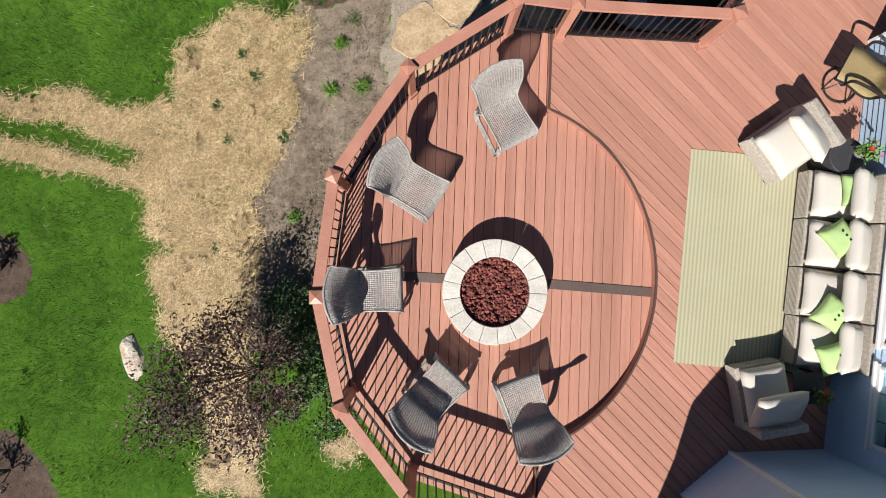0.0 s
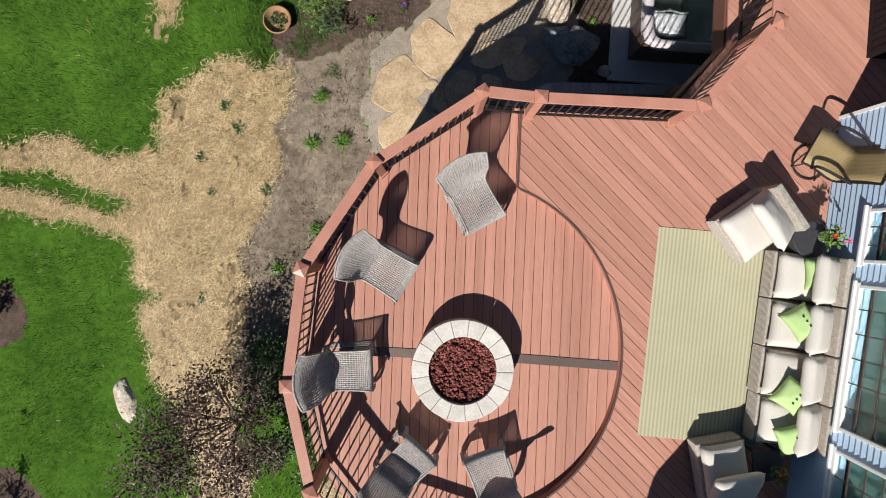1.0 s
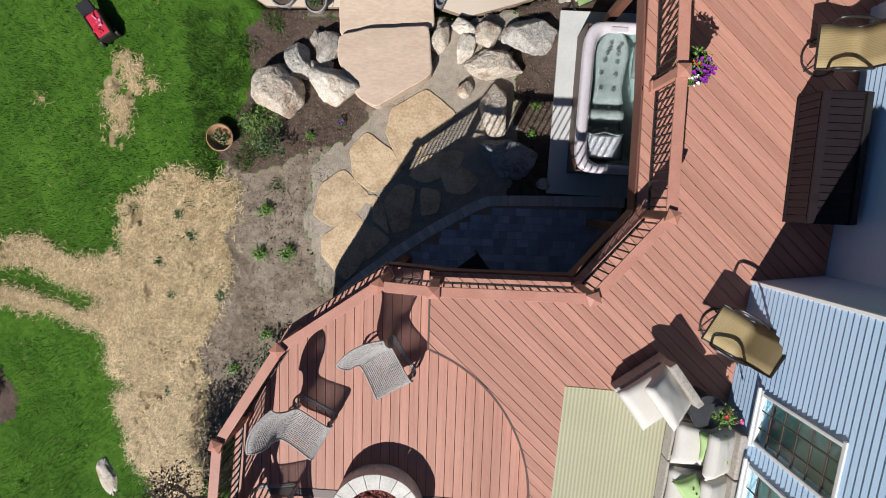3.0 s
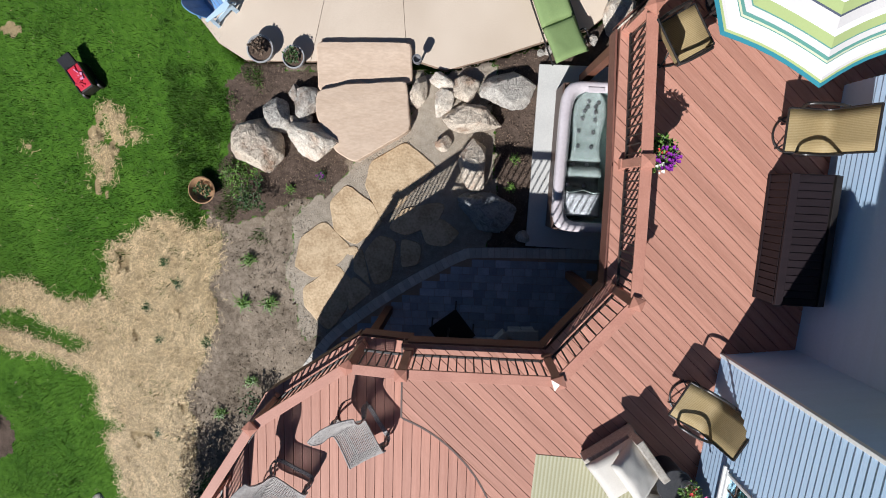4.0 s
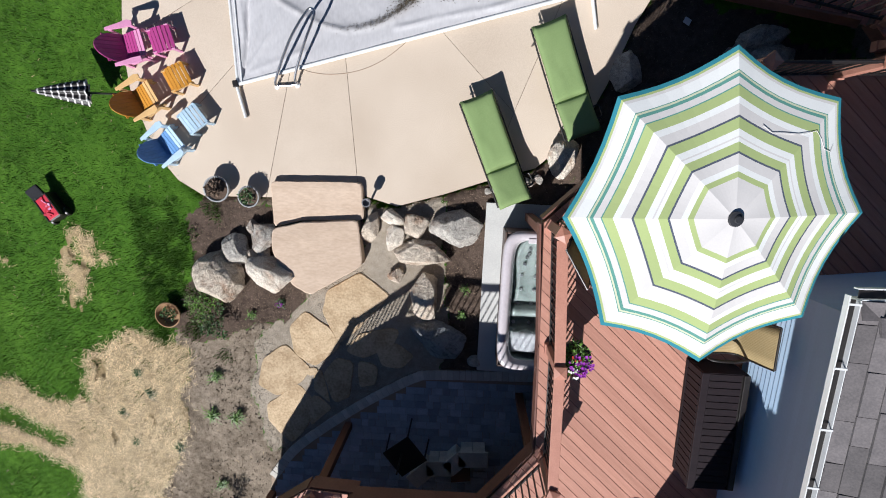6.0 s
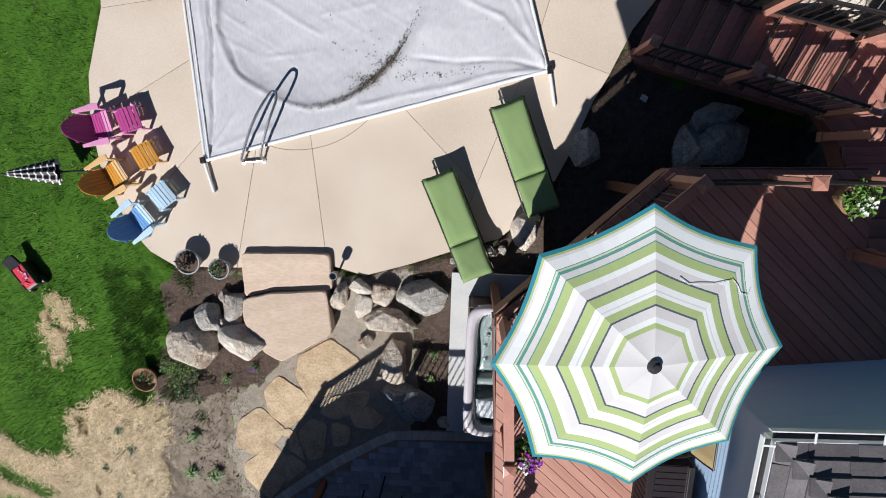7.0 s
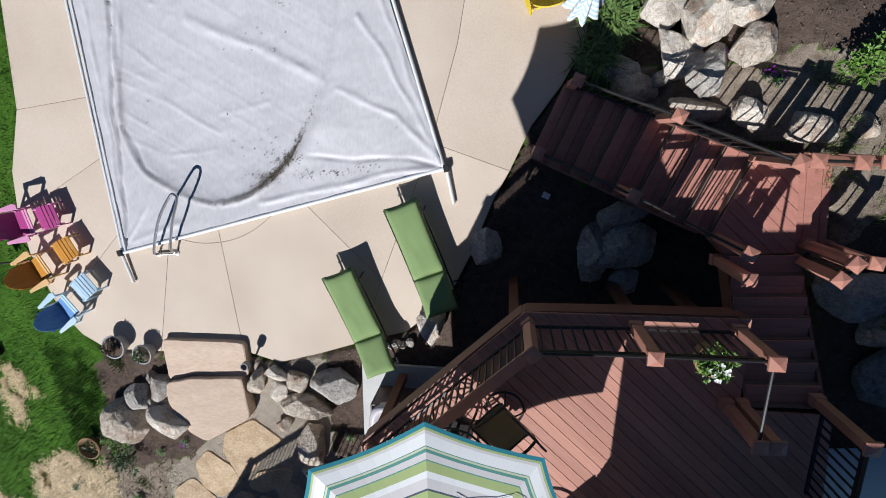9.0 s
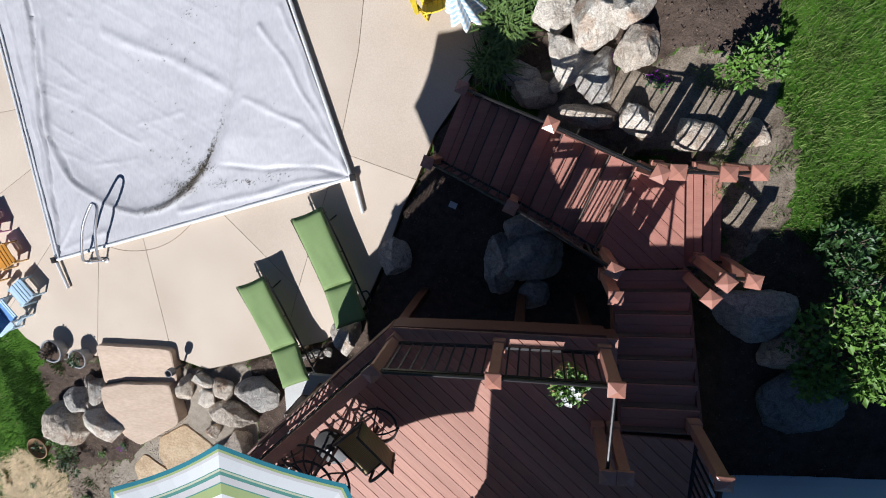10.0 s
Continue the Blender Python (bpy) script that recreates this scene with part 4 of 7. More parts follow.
# hip roof with a gutter along the eave
ea, eb, ec = Vector((5.97, 3.9, EZ)), Vector((6.17, 8.0, EZ)), Vector((9.45, 8.04, EZ))
rise = 0.42
roof = empty("roof", (9, 6, EZ), "dark slate-coloured shingle roof", "roof", kind="structure")
inA, inB = Vector((1, 0.03, 0)).normalized(), Vector((-0.03, -1, 0)).normalized()
for k in range(14):
    w = 0.14
    s = k * w
    # the two slopes meet on the hip line from the corner
    hipx = eb + (inA + inB) * s
    for a, b, n in ((ea + inA * s, hipx, inA), (hipx, ec + inB * s, inB)):
        d = (b - a)
        L = d.length
        d.normalize()
        pos, i = 0.0, 0
        while pos < L - 0.02 and pos < 6.0:
            wl = min(0.30 + 0.07 * ((i * 7 + k * 3) % 5), L - pos)
            p = a + d * pos
            q = a + d * (pos + wl - 0.006)
            z = rise * s
            vs = []
            bm = bmesh.new()
            t = 0.018 + 0.006 * ((i + k) % 3)
            for v, zz in ((p, z + t), (q, z + t), (q + n * (w + 0.03), z + rise * (w + 0.03)), (p + n * (w + 0.03), z + rise * (w + 0.03))):
                vs.append(bm.verts.new((v.x, v.y, EZ + zz)))
            f = bm.faces.new(vs)
            lo = [bm.verts.new((v.co.x, v.co.y, v.co.z - t)) for v in vs]
            bm.faces.new(lo[::-1])
            for m_ in range(4):
                bm.faces.new((vs[m_], lo[m_], lo[(m_ + 1) % 4], vs[(m_ + 1) % 4]))
            bmesh.ops.recalc_face_normals(bm, faces=bm.faces)
            part("shingle", bm, M["shingle"], roof, here=True)
            pos += wl
            i += 1
bm = bmesh.new()
far = 3.6
hip = eb + (inA + inB) * far
vs = [bm.verts.new(v + Vector((0, 0, z))) for v, z in ((ea, -0.01), (eb, -0.01), (ec, -0.01), (ec + inB * far, rise * far - 0.02), (hip, rise * far - 0.02), (ea + inA * far, rise * far - 0.02))]
bm.faces.new((vs[0], vs[1], vs[4], vs[5])), bm.faces.new((vs[1], vs[2], vs[3], vs[4]))
part("roof_deck", bm, M["shingle"], roof, here=True)
part("soffit", prism([(5.97, 3.9), (6.17, 8.0), (9.45, 8.04), (9.45, 7.9), (6.7, 7.64), (6.6, 3.9)], EZ - 0.16, EZ - 0.03), M["white"], roof, here=True)
for a, b, n in ((ea, eb, inA), (eb, ec, inB)):
    d = (b - a).normalized()
    m = (a + b) / 2
    ang = math.degrees(math.atan2(d.y, d.x))
    g = empty("gutter", tuple(m), "white metal eave gutter with hanger straps", "gutter", kind="structure")
    L = (b - a).length
    for off, zz, dd in ((-0.11, 0.0, (L + 0.1, 0.012, 0.06)), (-0.055, -0.03, (L, 0.11, 0.008)), (-0.006, 0.0, (L, 0.008, 0.06))):
        c = m + n * off
        part("gutter_side" if zz == 0 else "gutter_floor", boxed((c.x, c.y, EZ + zz - 0.01), dd, (0, 0, ang)), M["white"] if off < -0.1 else M["black"] if zz else M["white"], g, here=True)
    k = 0.35
    while k < min(L, 6):
        c = a + d * k - n * 0.055
        part("hanger_strap", boxed((c.x, c.y, EZ + 0.024), (0.02, 0.115, 0.006), (0, 0, ang)), M["white"], g, here=True)
        k += 0.62

# ---- sitting round the fire ----
rnd = random.Random(4)
FP = (0.07, 0.07)
pit = empty("fire_pit", (*FP, LOW), "round fire pit of pale cast blocks filled with red lava rock", "fire pit")
NB = 17
def wedge(r0, r1, a0, a1, z0, z1, bevel=0.008):
    k = 3
    pts = [(r1 * math.cos(a0 + (a1 - a0) * i / k), r1 * math.sin(a0 + (a1 - a0) * i / k)) for i in range(k + 1)]
    pts += [(r0 * math.cos(a1 - (a1 - a0) * i / k), r0 * math.sin(a1 - (a1 - a0) * i / k)) for i in range(k + 1)]
    return prism(pts, z0, z1, bevel)
for row in range(3):
    for i in range(NB):
        a0 = 2 * math.pi * (i + 0.5 * (row % 2)) / NB
        z0 = 0.117 * row
        g = 0.0045
        j = 0.006 * rnd.uniform(-1, 1)
        part("block", wedge(0.475 if row == 2 else 0.52, (0.715 if row == 2 else 0.695) + j, a0 + g, a0 + 2 * math.pi / NB - g, z0, z0 + 0.114 + j * 0.4), M["block"], pit)
part("liner", lathe([(0.5, 0.05), (0.5, 0.27), (0.475, 0.27), (0.475, 0.2), (0.02, 0.2)], 32), M["black"], pit, "dark steel liner")
vs, fs = [], []
for i in range(1500):
    a, r = rnd.uniform(0, 2 * math.pi), 0.475 * math.sqrt(rnd.random())
    c = Vector((r * math.cos(a), r * math.sin(a), 0.255 + rnd.uniform(-0.03, 0.03)))
    s = rnd.uniform(0.016, 0.034)
    m = Euler([rnd.uniform(0, 6) for _ in range(3)]).to_matrix()
    b = len(vs)
    for p in ((1, 0, 0), (-1, 0.2, 0), (0, 1, 0.1), (0, -1, 0), (0.1, 0, 1), (0, 0.1, -1)):
        vs.append(tuple(c + m @ Vector([q * s * rnd.uniform(0.7, 1.3) for q in p])))
    fs += [(b + p, b + q, b + r_) for p, q, r_ in ((0, 2, 4), (2, 1, 4), (1, 3, 4), (3, 0, 4), (2, 0, 5), (1, 2, 5), (3, 1, 5), (0, 3, 5))]
lava = mesh_of("lava_rock", vs, fs, M["lava"], pit)
tagged(lava, "dark red lava rock fill", kind="stuff")


def woven(surface, nu, nv, r, flat=0.6):
    """An open weave over a curved surface: round strands both ways."""
    bm = bmesh.new()
    def strand(pts):
        rings = []
        for i, p in enumerate(pts):
            d = (pts[min(i + 1, len(pts) - 1)] - pts[max(i - 1, 0)]).normalized()
            u = d.cross(Vector((0.13, 0.2, 1))).normalized()
            w = d.cross(u)
            rings.append([bm.verts.new(p + r * (math.cos(k * math.pi / 2) * u + flat * math.sin(k * math.pi / 2) * w)) for k in range(4)])
        for a, b in zip(rings, rings[1:]):
            for k in range(4):
                bm.faces.new((a[k], a[(k + 1) % 4], b[(k + 1) % 4], b[k]))
    for i in range(nu + 1):
        strand([surface(i / nu, j / (nv // 2)) + Vector((0, 0, 0.003 * (-1) ** (i + j))) for j in range(nv // 2 + 1)])
    for j in range(nv + 1):
        strand([surface(i / (nu // 2), j / nv) for i in range(nu // 2 + 1)])
    return bm


prof = bez([(0.36, 0, 0.33), (0.33, 0, 0.40), (0.18, 0, 0.385), (-0.05, 0, 0.35), (-0.20, 0, 0.36), (-0.29, 0, 0.48), (-0.36, 0, 0.70), (-0.47, 0, 0.90), (-0.55, 0, 0.965)], 6)


def shell(u, v):
    """The seat and the flaring back of the fire chair. u across, v from front to top."""
    f = v * (len(prof) - 1)
    i = min(int(f), len(prof) - 2)
    p = prof[i].lerp(prof[i + 1], f - i)
    s = 2 * u - 1
    w = 0.30 - 0.035 * math.sin(math.pi * min(1, v * 1.3)) + 0.06 * max(0, v - 0.55) / 0.45
    back = max(0, v - 0.5) / 0.5
    y = s * w
    return Vector((p.x + 0.16 * back * s * s * (1 - 0.45 * back), y, p.z + 0.035 * s * s * (1 - back) - 0.06 * back * back * s * s))


def fire_chair():
    e = empty("wicker_chair", (0, 0, 0), "grey woven resin wicker lounge chair by the fire pit", "chair", "chairs round the fire pit")
    part("seat", woven(lambda u, v: shell(u, v * 0.52), 20, 25, 0.0095), M["wicker"], e, "open grey wicker seat")
    part("backrest", woven(lambda u, v: shell(u, 0.52 + v * 0.48), 20, 27, 0.0095), M["wicker"], e, "flaring open wicker back")
    part("rim", pipe([shell(u / 14, 1.0) for u in range(15)], 0.014), M["wicker"], e)
    part("rim", pipe([shell(u / 14, 0.0) for u in range(15)], 0.014), M["wicker"], e)
    for s in (0.0, 1.0):
        part("side_rim", pipe([shell(s, v / 30) for v in range(31)], 0.013), M["wicker"], e)
        y = -1 if s == 0 else 1
        loop = bez([(0.31, y * 0.29, 0.36), (0.36, y * 0.295, 0.20), (0.32, y * 0.30, 0.03), (0.05, y * 0.285, 0.015), (-0.27, y * 0.28, 0.03), (-0.33, y * 0.275, 0.22), (-0.23, y * 0.27, 0.40)], 6)
        part("side_frame", woven(lambda u, v, loop=loop, y=y: loop[min(int(v * (len(loop) - 1)), len(loop) - 1)] + Vector((0, y * (u - 0.5) * 0.05, 0)), 4, 40, 0.009), M["wicker"], e, "woven looped side frame")
        part("leg", pipe(bez([(-0.20, y * 0.27, 0.36), (-0.27, y * 0.275, 0.18), (-0.31, y * 0.275, 0.0)], 5), 0.017), M["wicker"], e)
        part("leg", pipe(bez([(0.33, y * 0.27, 0.36), (0.32, y * 0.275, 0.18), (0.31, y * 0.28, 0.0)], 5), 0.017), M["wicker"], e)
    part("apron", woven(lambda u, v: Vector((0.335 - 0.02 * v, (2 * u - 1) * 0.29, 0.33 - 0.16 * v)), 22, 8, 0.008), M["wicker"], e)
    return e


def face(x, y):
    return math.degrees(math.atan2(y, x))


spots = [((0.14, 2.43), (0.50, -0.86)), ((-1.06, 1.44), (0.88, -0.48)), ((-1.55, 0.03), (1.0, 0.08)), ((-0.70, -1.30), (0.66, 0.75)), ((0.53, -1.42), (-0.36, 0.93))]
first = fire_chair()
for i, (p, d) in enumerate(spots):
    m = pose(*p, LOW, 0, 0, face(*d))
    if i == 0:
        first.matrix_basis = m
    else:
        copy_thing(first, m)

# ---- sofa group ----
rug_bm = prism([(0, 0), (1.86, -0.02), (1.84, 3.06), (0, 3.04)], 0, 0.008, 0.002)
rug = part("outdoor_rug", rug_bm, M["rug"])
rug.matrix_basis = pose(2.655, -0.84, 0.001, 0, 0, -3.4)
tagged(rug, "flat woven sage green striped outdoor rug on the deck", "rug")


def puff(w, d, h, seed, crown=0.035, n=12, soft=0.28, waist=0.035):
    """A stuffed cushion: rounded box with a crown, seams and creases."""
    bm = bmesh.new()
    grid = {}
    rr = random.Random(seed)
    ph = rr.uniform(0, 9)
    def top(i, j, sgn):
        u, v = 2 * i / n - 1, 2 * j / n - 1
        f = (1 - abs(u) ** 6) * (1 - abs(v) ** 6)
        z = sgn * (h / 2 * (max(0.0, f) ** soft)) + (sgn > 0) * crown * (1 - u * u) * (1 - v * v) + 0.012 * noise.noise((u * 2.2 + ph, v * 2.2, sgn)) * f
        return Vector((u * w / 2 * (1 - waist * (1 - v * v)), v * d / 2 * (1 - waist * (1 - u * u)), z))
    for sgn in (1, -1):
        for i in range(n + 1):
            for j in range(n + 1):
                edge_ = i in (0, n) or j in (0, n)
                key = (i, j, 0 if edge_ else sgn)
                if key not in grid:
                    grid[key] = bm.verts.new(top(i, j, sgn))
    for sgn in (1, -1):
        for i in range(n):
            for j in range(n):
                q = [grid[(a, b, 0 if (a in (0, n) or b in (0, n)) else sgn)] for a, b in ((i, j), (i + 1, j), (i + 1, j + 1), (i, j + 1))]
                bm.faces.new(q if sgn > 0 else q[::-1])
    return bm


def moved(bm, m):
    bmesh.ops.transform(bm, matrix=m, verts=bm.verts)
    return bm


def seat_unit(name, label, group, w, d, seed, arms=False, category="sofa"):
    """A wicker seat with a loose seat cushion and a leaning back cushion. It faces +x."""
    e = empty(name, (0, 0, 0), label, category, group)
    part("base", boxed((0, 0, 0.165), (d, w - 0.012, 0.23), (0, 0, 0), 0.02), M["rattan"], e, "woven wicker base")
    for k in range(9):
        part("wicker_band", boxed((0, 0, 0.075 + k * 0.0225), (d + 0.006, w - 0.006, 0.011), (0, 0, 0), 0.003), M["rattan"], e)
    for sx in (-1, 1):
        for sy in (-1, 1):
            part("foot", boxed((sx * (d / 2 - 0.05), sy * (w / 2 - 0.05), 0.025), (0.05, 0.05, 0.05)), M["black"], e)
    part("back_frame", boxed((-d / 2 + 0.055, 0, 0.43), (0.11, w - 0.012, 0.32), (0, -6, 0), 0.02), M["rattan"], e, "woven wicker back")
    part("seat_cushion", moved(puff(d - 0.10, w - 0.03, 0.15, seed, 0.03), pose(0.055, 0, 0.355)), M["cushion"], e, "ivory seat cushion", smooth=True)
    part("back_cushion", moved(puff(0.58, w + 0.01, 0.16, seed + 1, 0.03, 14, 0.24), pose(-d / 2 + 0.31, 0, 0.53, 0, -36, 0)), M["cushion"], e, "ivory back cushion", smooth=True)
    if arms:
        for s in (-1, 1):
            part("armrest", boxed((0, s * (w / 2 - 0.05), 0.37), (d, 0.10, 0.2), (0, 0, 0), 0.02), M["rattan"], e)
    return e


SA = 180 - 5.0
unit = seat_unit("sofa_unit", "ivory cushioned grey wicker sofa unit against the house", "sofa units", 0.665, 0.86, 3)
for i in range(4):
    y = 1.545 - 0.672 * i
    x = 4.76 - 0.085 * (1.545 - y) + (0.0 if i < 3 else 0.02)
    m = pose(x, y, 0.0, 0, 0, SA)
    if i == 0:
        unit.matrix_basis = m
    else:
        copy_thing(unit, m)
c = seat_unit("wicker_armchair", "sunlit ivory cushioned grey wicker armchair beside the rug", "armchairs", 0.72, 0.86, 11, category="armchair")
c.matrix_basis = pose(4.03, 2.26, 0, 0, 0, face(-0.80, -0.60))
c = seat_unit("wicker_armchair", "half shaded ivory cushioned grey wicker armchair by the bay wall", "armchairs", 0.665, 0.86, 17, category="armchair")
c.matrix_basis = pose(3.76, -1.20, 0, 0, 0, face(-0.20, 0.98))
for k, (x, y, a, tx, ty) in enumerate(((4.78, 1.62, 5, 4, 22), (4.56, 0.96, 38, -18, 20), (4.47, -0.02, -35, 16, 22), (4.49, -0.62, 22, 6, 14))):
    p = empty("throw_pillow", (x, y, 0.52), "lime green throw pillow with a row of dark buttons", "pillow", "throw pillows")
    p.matrix_basis = pose(x, y, 0.55, tx, -ty, a)
    pc_ = part("cover", puff(0.36, 0.44, 0.12, 40 + k, 0.03, 12, 0.55, 0.10), M["pillow"], p, smooth=True)
    for s in (-0.07, 0.0, 0.07):
        part("button", moved(lathe([(0.001, 0.0), (0.013, 0.0), (0.012, 0.008), (0.001, 0.01)], 10), pose(0.05, s, 0.094)), M["black"], pc_, "dark button")


def leaf_cloud(n, shape, size, rr, tip=0.5, up=0.4):
    """Leaves as folded diamonds. shape(): a random place and its outward way."""
    v, f = [], []
    for _ in range(n):
        p, o = shape()
        d = Vector((rr.gauss(0, 1), rr.gauss(0, 1), rr.gauss(0, 0.6)))
        d = (d.normalized() + o * 0.8).normalized()
        nrm = Vector((rr.gauss(0, 0.6), rr.gauss(0, 0.6), 1)).normalized()
        s = d.cross(nrm).normalized()
        L = size * rr.uniform(0.6, 1.35)
        b = len(v)
        fold = d.cross(s) * L * 0.10
        v += [tuple(p), tuple(p + d * L * 0.45 + s * L * 0.26 - fold), tuple(p + d * L), tuple(p + d * L * 0.45 - s * L * 0.26 - fold)]
        f += [(b, b + 1, b + 2), (b, b + 2, b + 3)]
    return v, f


def ball(c, r, squash, rr, hollow=0.5):
    def pick():
        while True:
            d = Vector((rr.uniform(-1, 1), rr.uniform(-1, 1), rr.uniform(-1, 1)))
            if 0.05 < d.length < 1:
                break
        d.normalize()
        q = r * (hollow + (1 - hollow) * rr.random() ** 0.5) * (0.75 + 0.5 * noise.noise(tuple(d * 1.7 + Vector(c))))
        return Vector(c) + Vector((d.x * q, d.y * q, d.z * q * squash)), Vector((d.x, d.y, max(0, d.z)))
    return pick


def potted(name, at, r, h, potmat, label, seed, blooms=(), green="leaf", spread=1.25, n=260, size=0.05, category="potted plant", soil=True):
    rr = random.Random(seed)
    e = empty(name, at, label, category, "potted plants")
    part("pot", lathe([(r * 0.72, 0), (r * 0.95, h * 0.85), (r * 1.04, h * 0.86), (r * 1.04, h), (r * 0.94, h), (r * 0.9, h * 0.86), (0.001, h * 0.85)], 26), potmat, e, smooth=False)
    if soil:
        part("soil", lathe([(0.001, h * 0.88), (r * 0.88, h * 0.88), (r * 0.88, h * 0.8)], 18), M["mulch"], e)
    if n:
        v, f = leaf_cloud(n, ball((0, 0, h + r * 0.35), r * spread, 0.55, rr), size, rr)
        ob = mesh_of("foliage", v, f, M[green], e)
    for kind, cnt, cx, cy, cr in blooms:
        v, f = [], []
        for _ in range(cnt):
            a, q = rr.uniform(0, 6.28), cr * math.sqrt(rr.random())
            p = Vector((cx + q * math.cos(a), cy + q * math.sin(a), h + r * 0.9 * rr.uniform(0.55, 1.0)))
            s = 0.026 * rr.uniform(0.7, 1.2)
            b = len(v)
            v.append(tuple(p))
            t = rr.uniform(-0.3, 0.3)
            for k in range(6):
                aa = k * math.pi / 3
                rad = s * (1.0 if k % 2 else 0.72)
                v.append((p.x + rad * math.cos(aa), p.y + rad * math.sin(aa), p.z + 0.008 + t * rad * math.cos(aa)))
            f += [(b, b + 1 + k, b + 1 + (k + 1) % 6) for k in range(6)]
        mesh_of("blossom", v, f, M[kind], e)
    return e


t = empty("side_table", (4.72, 2.08, 0), "round charcoal metal side table beside the sofa", "side table", "side tables")
part("tabletop", lathe([(0.001, 0.43), (0.24, 0.43), (0.25, 0.445), (0.24, 0.46), (0.001, 0.462)], 32), M["potdark"], t, smooth=False)
part("drum", lathe([(0.20, 0), (0.22, 0.43), (0.001, 0.43)], 32), M["potdark"], t)
potted("geranium_pot", (4.86, 2.12, 0.462), 0.10, 0.14, M["potgrey"], "grey pot of red geranium on the side table", 5, (("redflower", 9, 0.02, 0.03, 0.06), ("pinkflower", 6, 0.17, -0.06, 0.04)), n=150, size=0.055, spread=1.7)
t = empty("side_table", (4.30, -1.05, 0), "square charcoal side table in the shaded corner", "side table", "side tables")
part("tabletop", boxed((0, 0, 0.40), (0.42, 0.42, 0.03), (0, 0, 5), 0.006), M["potdark"], t)
for sx in (-1, 1):
    for sy in (-1, 1):
        part("leg", boxed((sx * 0.18, sy * 0.18, 0.2), (0.03, 0.03, 0.39)), M["potdark"], t)
potted("geranium_pot", (4.36, -1.10, 0.415), 0.09, 0.13, M["potdark"], "dark pot of red geranium in the shaded corner", 6, (("redflower", 12, 0.0, 0.0, 0.09),), n=130, size=0.05, spread=1.5)


# ---- sling rockers, umbrella, bench ----
def sling_chair():
    """A tan sling swivel rocker on a black tube frame. It faces +x."""
    e = empty("sling_chair", (0, 0, 0), "tan sling swivel patio chair with a black tube frame", "chair", "sling chairs")
    line = bez([(0.31, 0, 0.42), (0.15, 0, 0.44), (-0.10, 0, 0.40), (-0.22, 0, 0.44), (-0.28, 0, 0.60), (-0.35, 0, 0.80), (-0.41, 0, 0.93)], 6)
    bm = bmesh.new()
    rows = []
    for p in line:
        rows.append([bm.verts.new((p.x, s * 0.265, p.z - 0.015 * (1 - s * s))) for s in (-1, -0.5, 0, 0.5, 1)])
    for a, b in zip(rows, rows[1:]):
        for k in range(4):
            bm.faces.new((a[k], a[k + 1], b[k + 1], b[k]))
    ext = bmesh.ops.extrude_face_region(bm, geom=bm.faces[:])
    bmesh.ops.translate(bm, vec=(0.004, 0, 0.006), verts=[g for g in ext["geom"] if isinstance(g, bmesh.types.BMVert)])
    bmesh.ops.recalc_face_normals(bm, faces=bm.faces)
    part("sling", bm, M["sling"], e, "tan woven sling seat and back", smooth=True)
    for s in (-1, 1):
        part("side_tube", pipe([(p.x, s * 0.275, p.z) for p in line], 0.014), M["black"], e)
        part("armrest", pipe(bez([(-0.29, s * 0.285, 0.60), (-0.12, s * 0.305, 0.635), (0.08, s * 0.31, 0.63), (0.19, s * 0.305, 0.58), (0.17, s * 0.285, 0.44)], 6), 0.02), M["black"], e, "black curved arm")
    part("cross_tube", pipe([(-0.41, -0.275, 0.93), (-0.41, 0.275, 0.93)], 0.014), M["black"], e)
    part("cross_tube", pipe([(0.31, -0.275, 0.42), (0.31, 0.275, 0.42)], 0.014), M["black"], e)
    part("base_ring", pipe([(0.25 * math.cos(a * math.pi / 12) - 0.02, 0.25 * math.sin(a * math.pi / 12), 0.02) for a in range(25)], 0.014), M["black"], e, "black ring foot")
    part("swivel", pipe([(-0.02, 0, 0.05), (-0.02, 0, 0.38)], 0.03, 10), M["black"], e)
    for k in range(4):
        a = math.pi / 4 + k * math.pi / 2
        part("strut", pipe(bez([(-0.02, 0, 0.22), (-0.02 + 0.15 * math.cos(a), 0.15 * math.sin(a), 0.16), (-0.02 + 0.28 * math.cos(a), 0.28 * math.sin(a), 0.02)], 4), 0.011), M["black"], e)
    return e


sc = sling_chair()
sc.matrix_basis = pose(4.96, 3.22, 0, 0, 0, face(-0.88, 0.47))
for x, y, d in ((6.00, 7.0, (-1, 0.02)), (4.28, 8.12, (0.85, 0.5)), (5.62, 9.10, (-0.72, -0.69))):
    copy_thing(sc, pose(x, y, 0, 0, 0, face(*d)))

UC, UR, UZ, UD = (4.96, 8.72), 1.515, 2.0, 0.25
UTILT = Vector((0, 0, 1)).rotation_difference(Vector((0.155, -0.045, 1))).to_matrix()
UHUB = Vector((*UC, UZ)) + UTILT @ Vector((0, 0, UD))
um = empty("market_umbrella", (*UC, 0), "open market umbrella with lime, white, grey and teal stripes", "umbrella")
for k, c in {"ulime": (0.42, 0.50, 0.215), "uwhite": (0.85, 0.85, 0.83), "ugrey": (0.70, 0.665, 0.645), "uteal": (0.045, 0.24, 0.30), "udark": (0.10, 0.115, 0.155), "upine": (0.13, 0.32, 0.27), "ucream": (0.62, 0.64, 0.46)}.items():
    M[k] = surf("canvas_" + k[1:], c, tuple(v * 0.93 for v in c), 1.5, 70, 0.85, 0.12, depth=0.003, vary=0.01, spec=0.15)
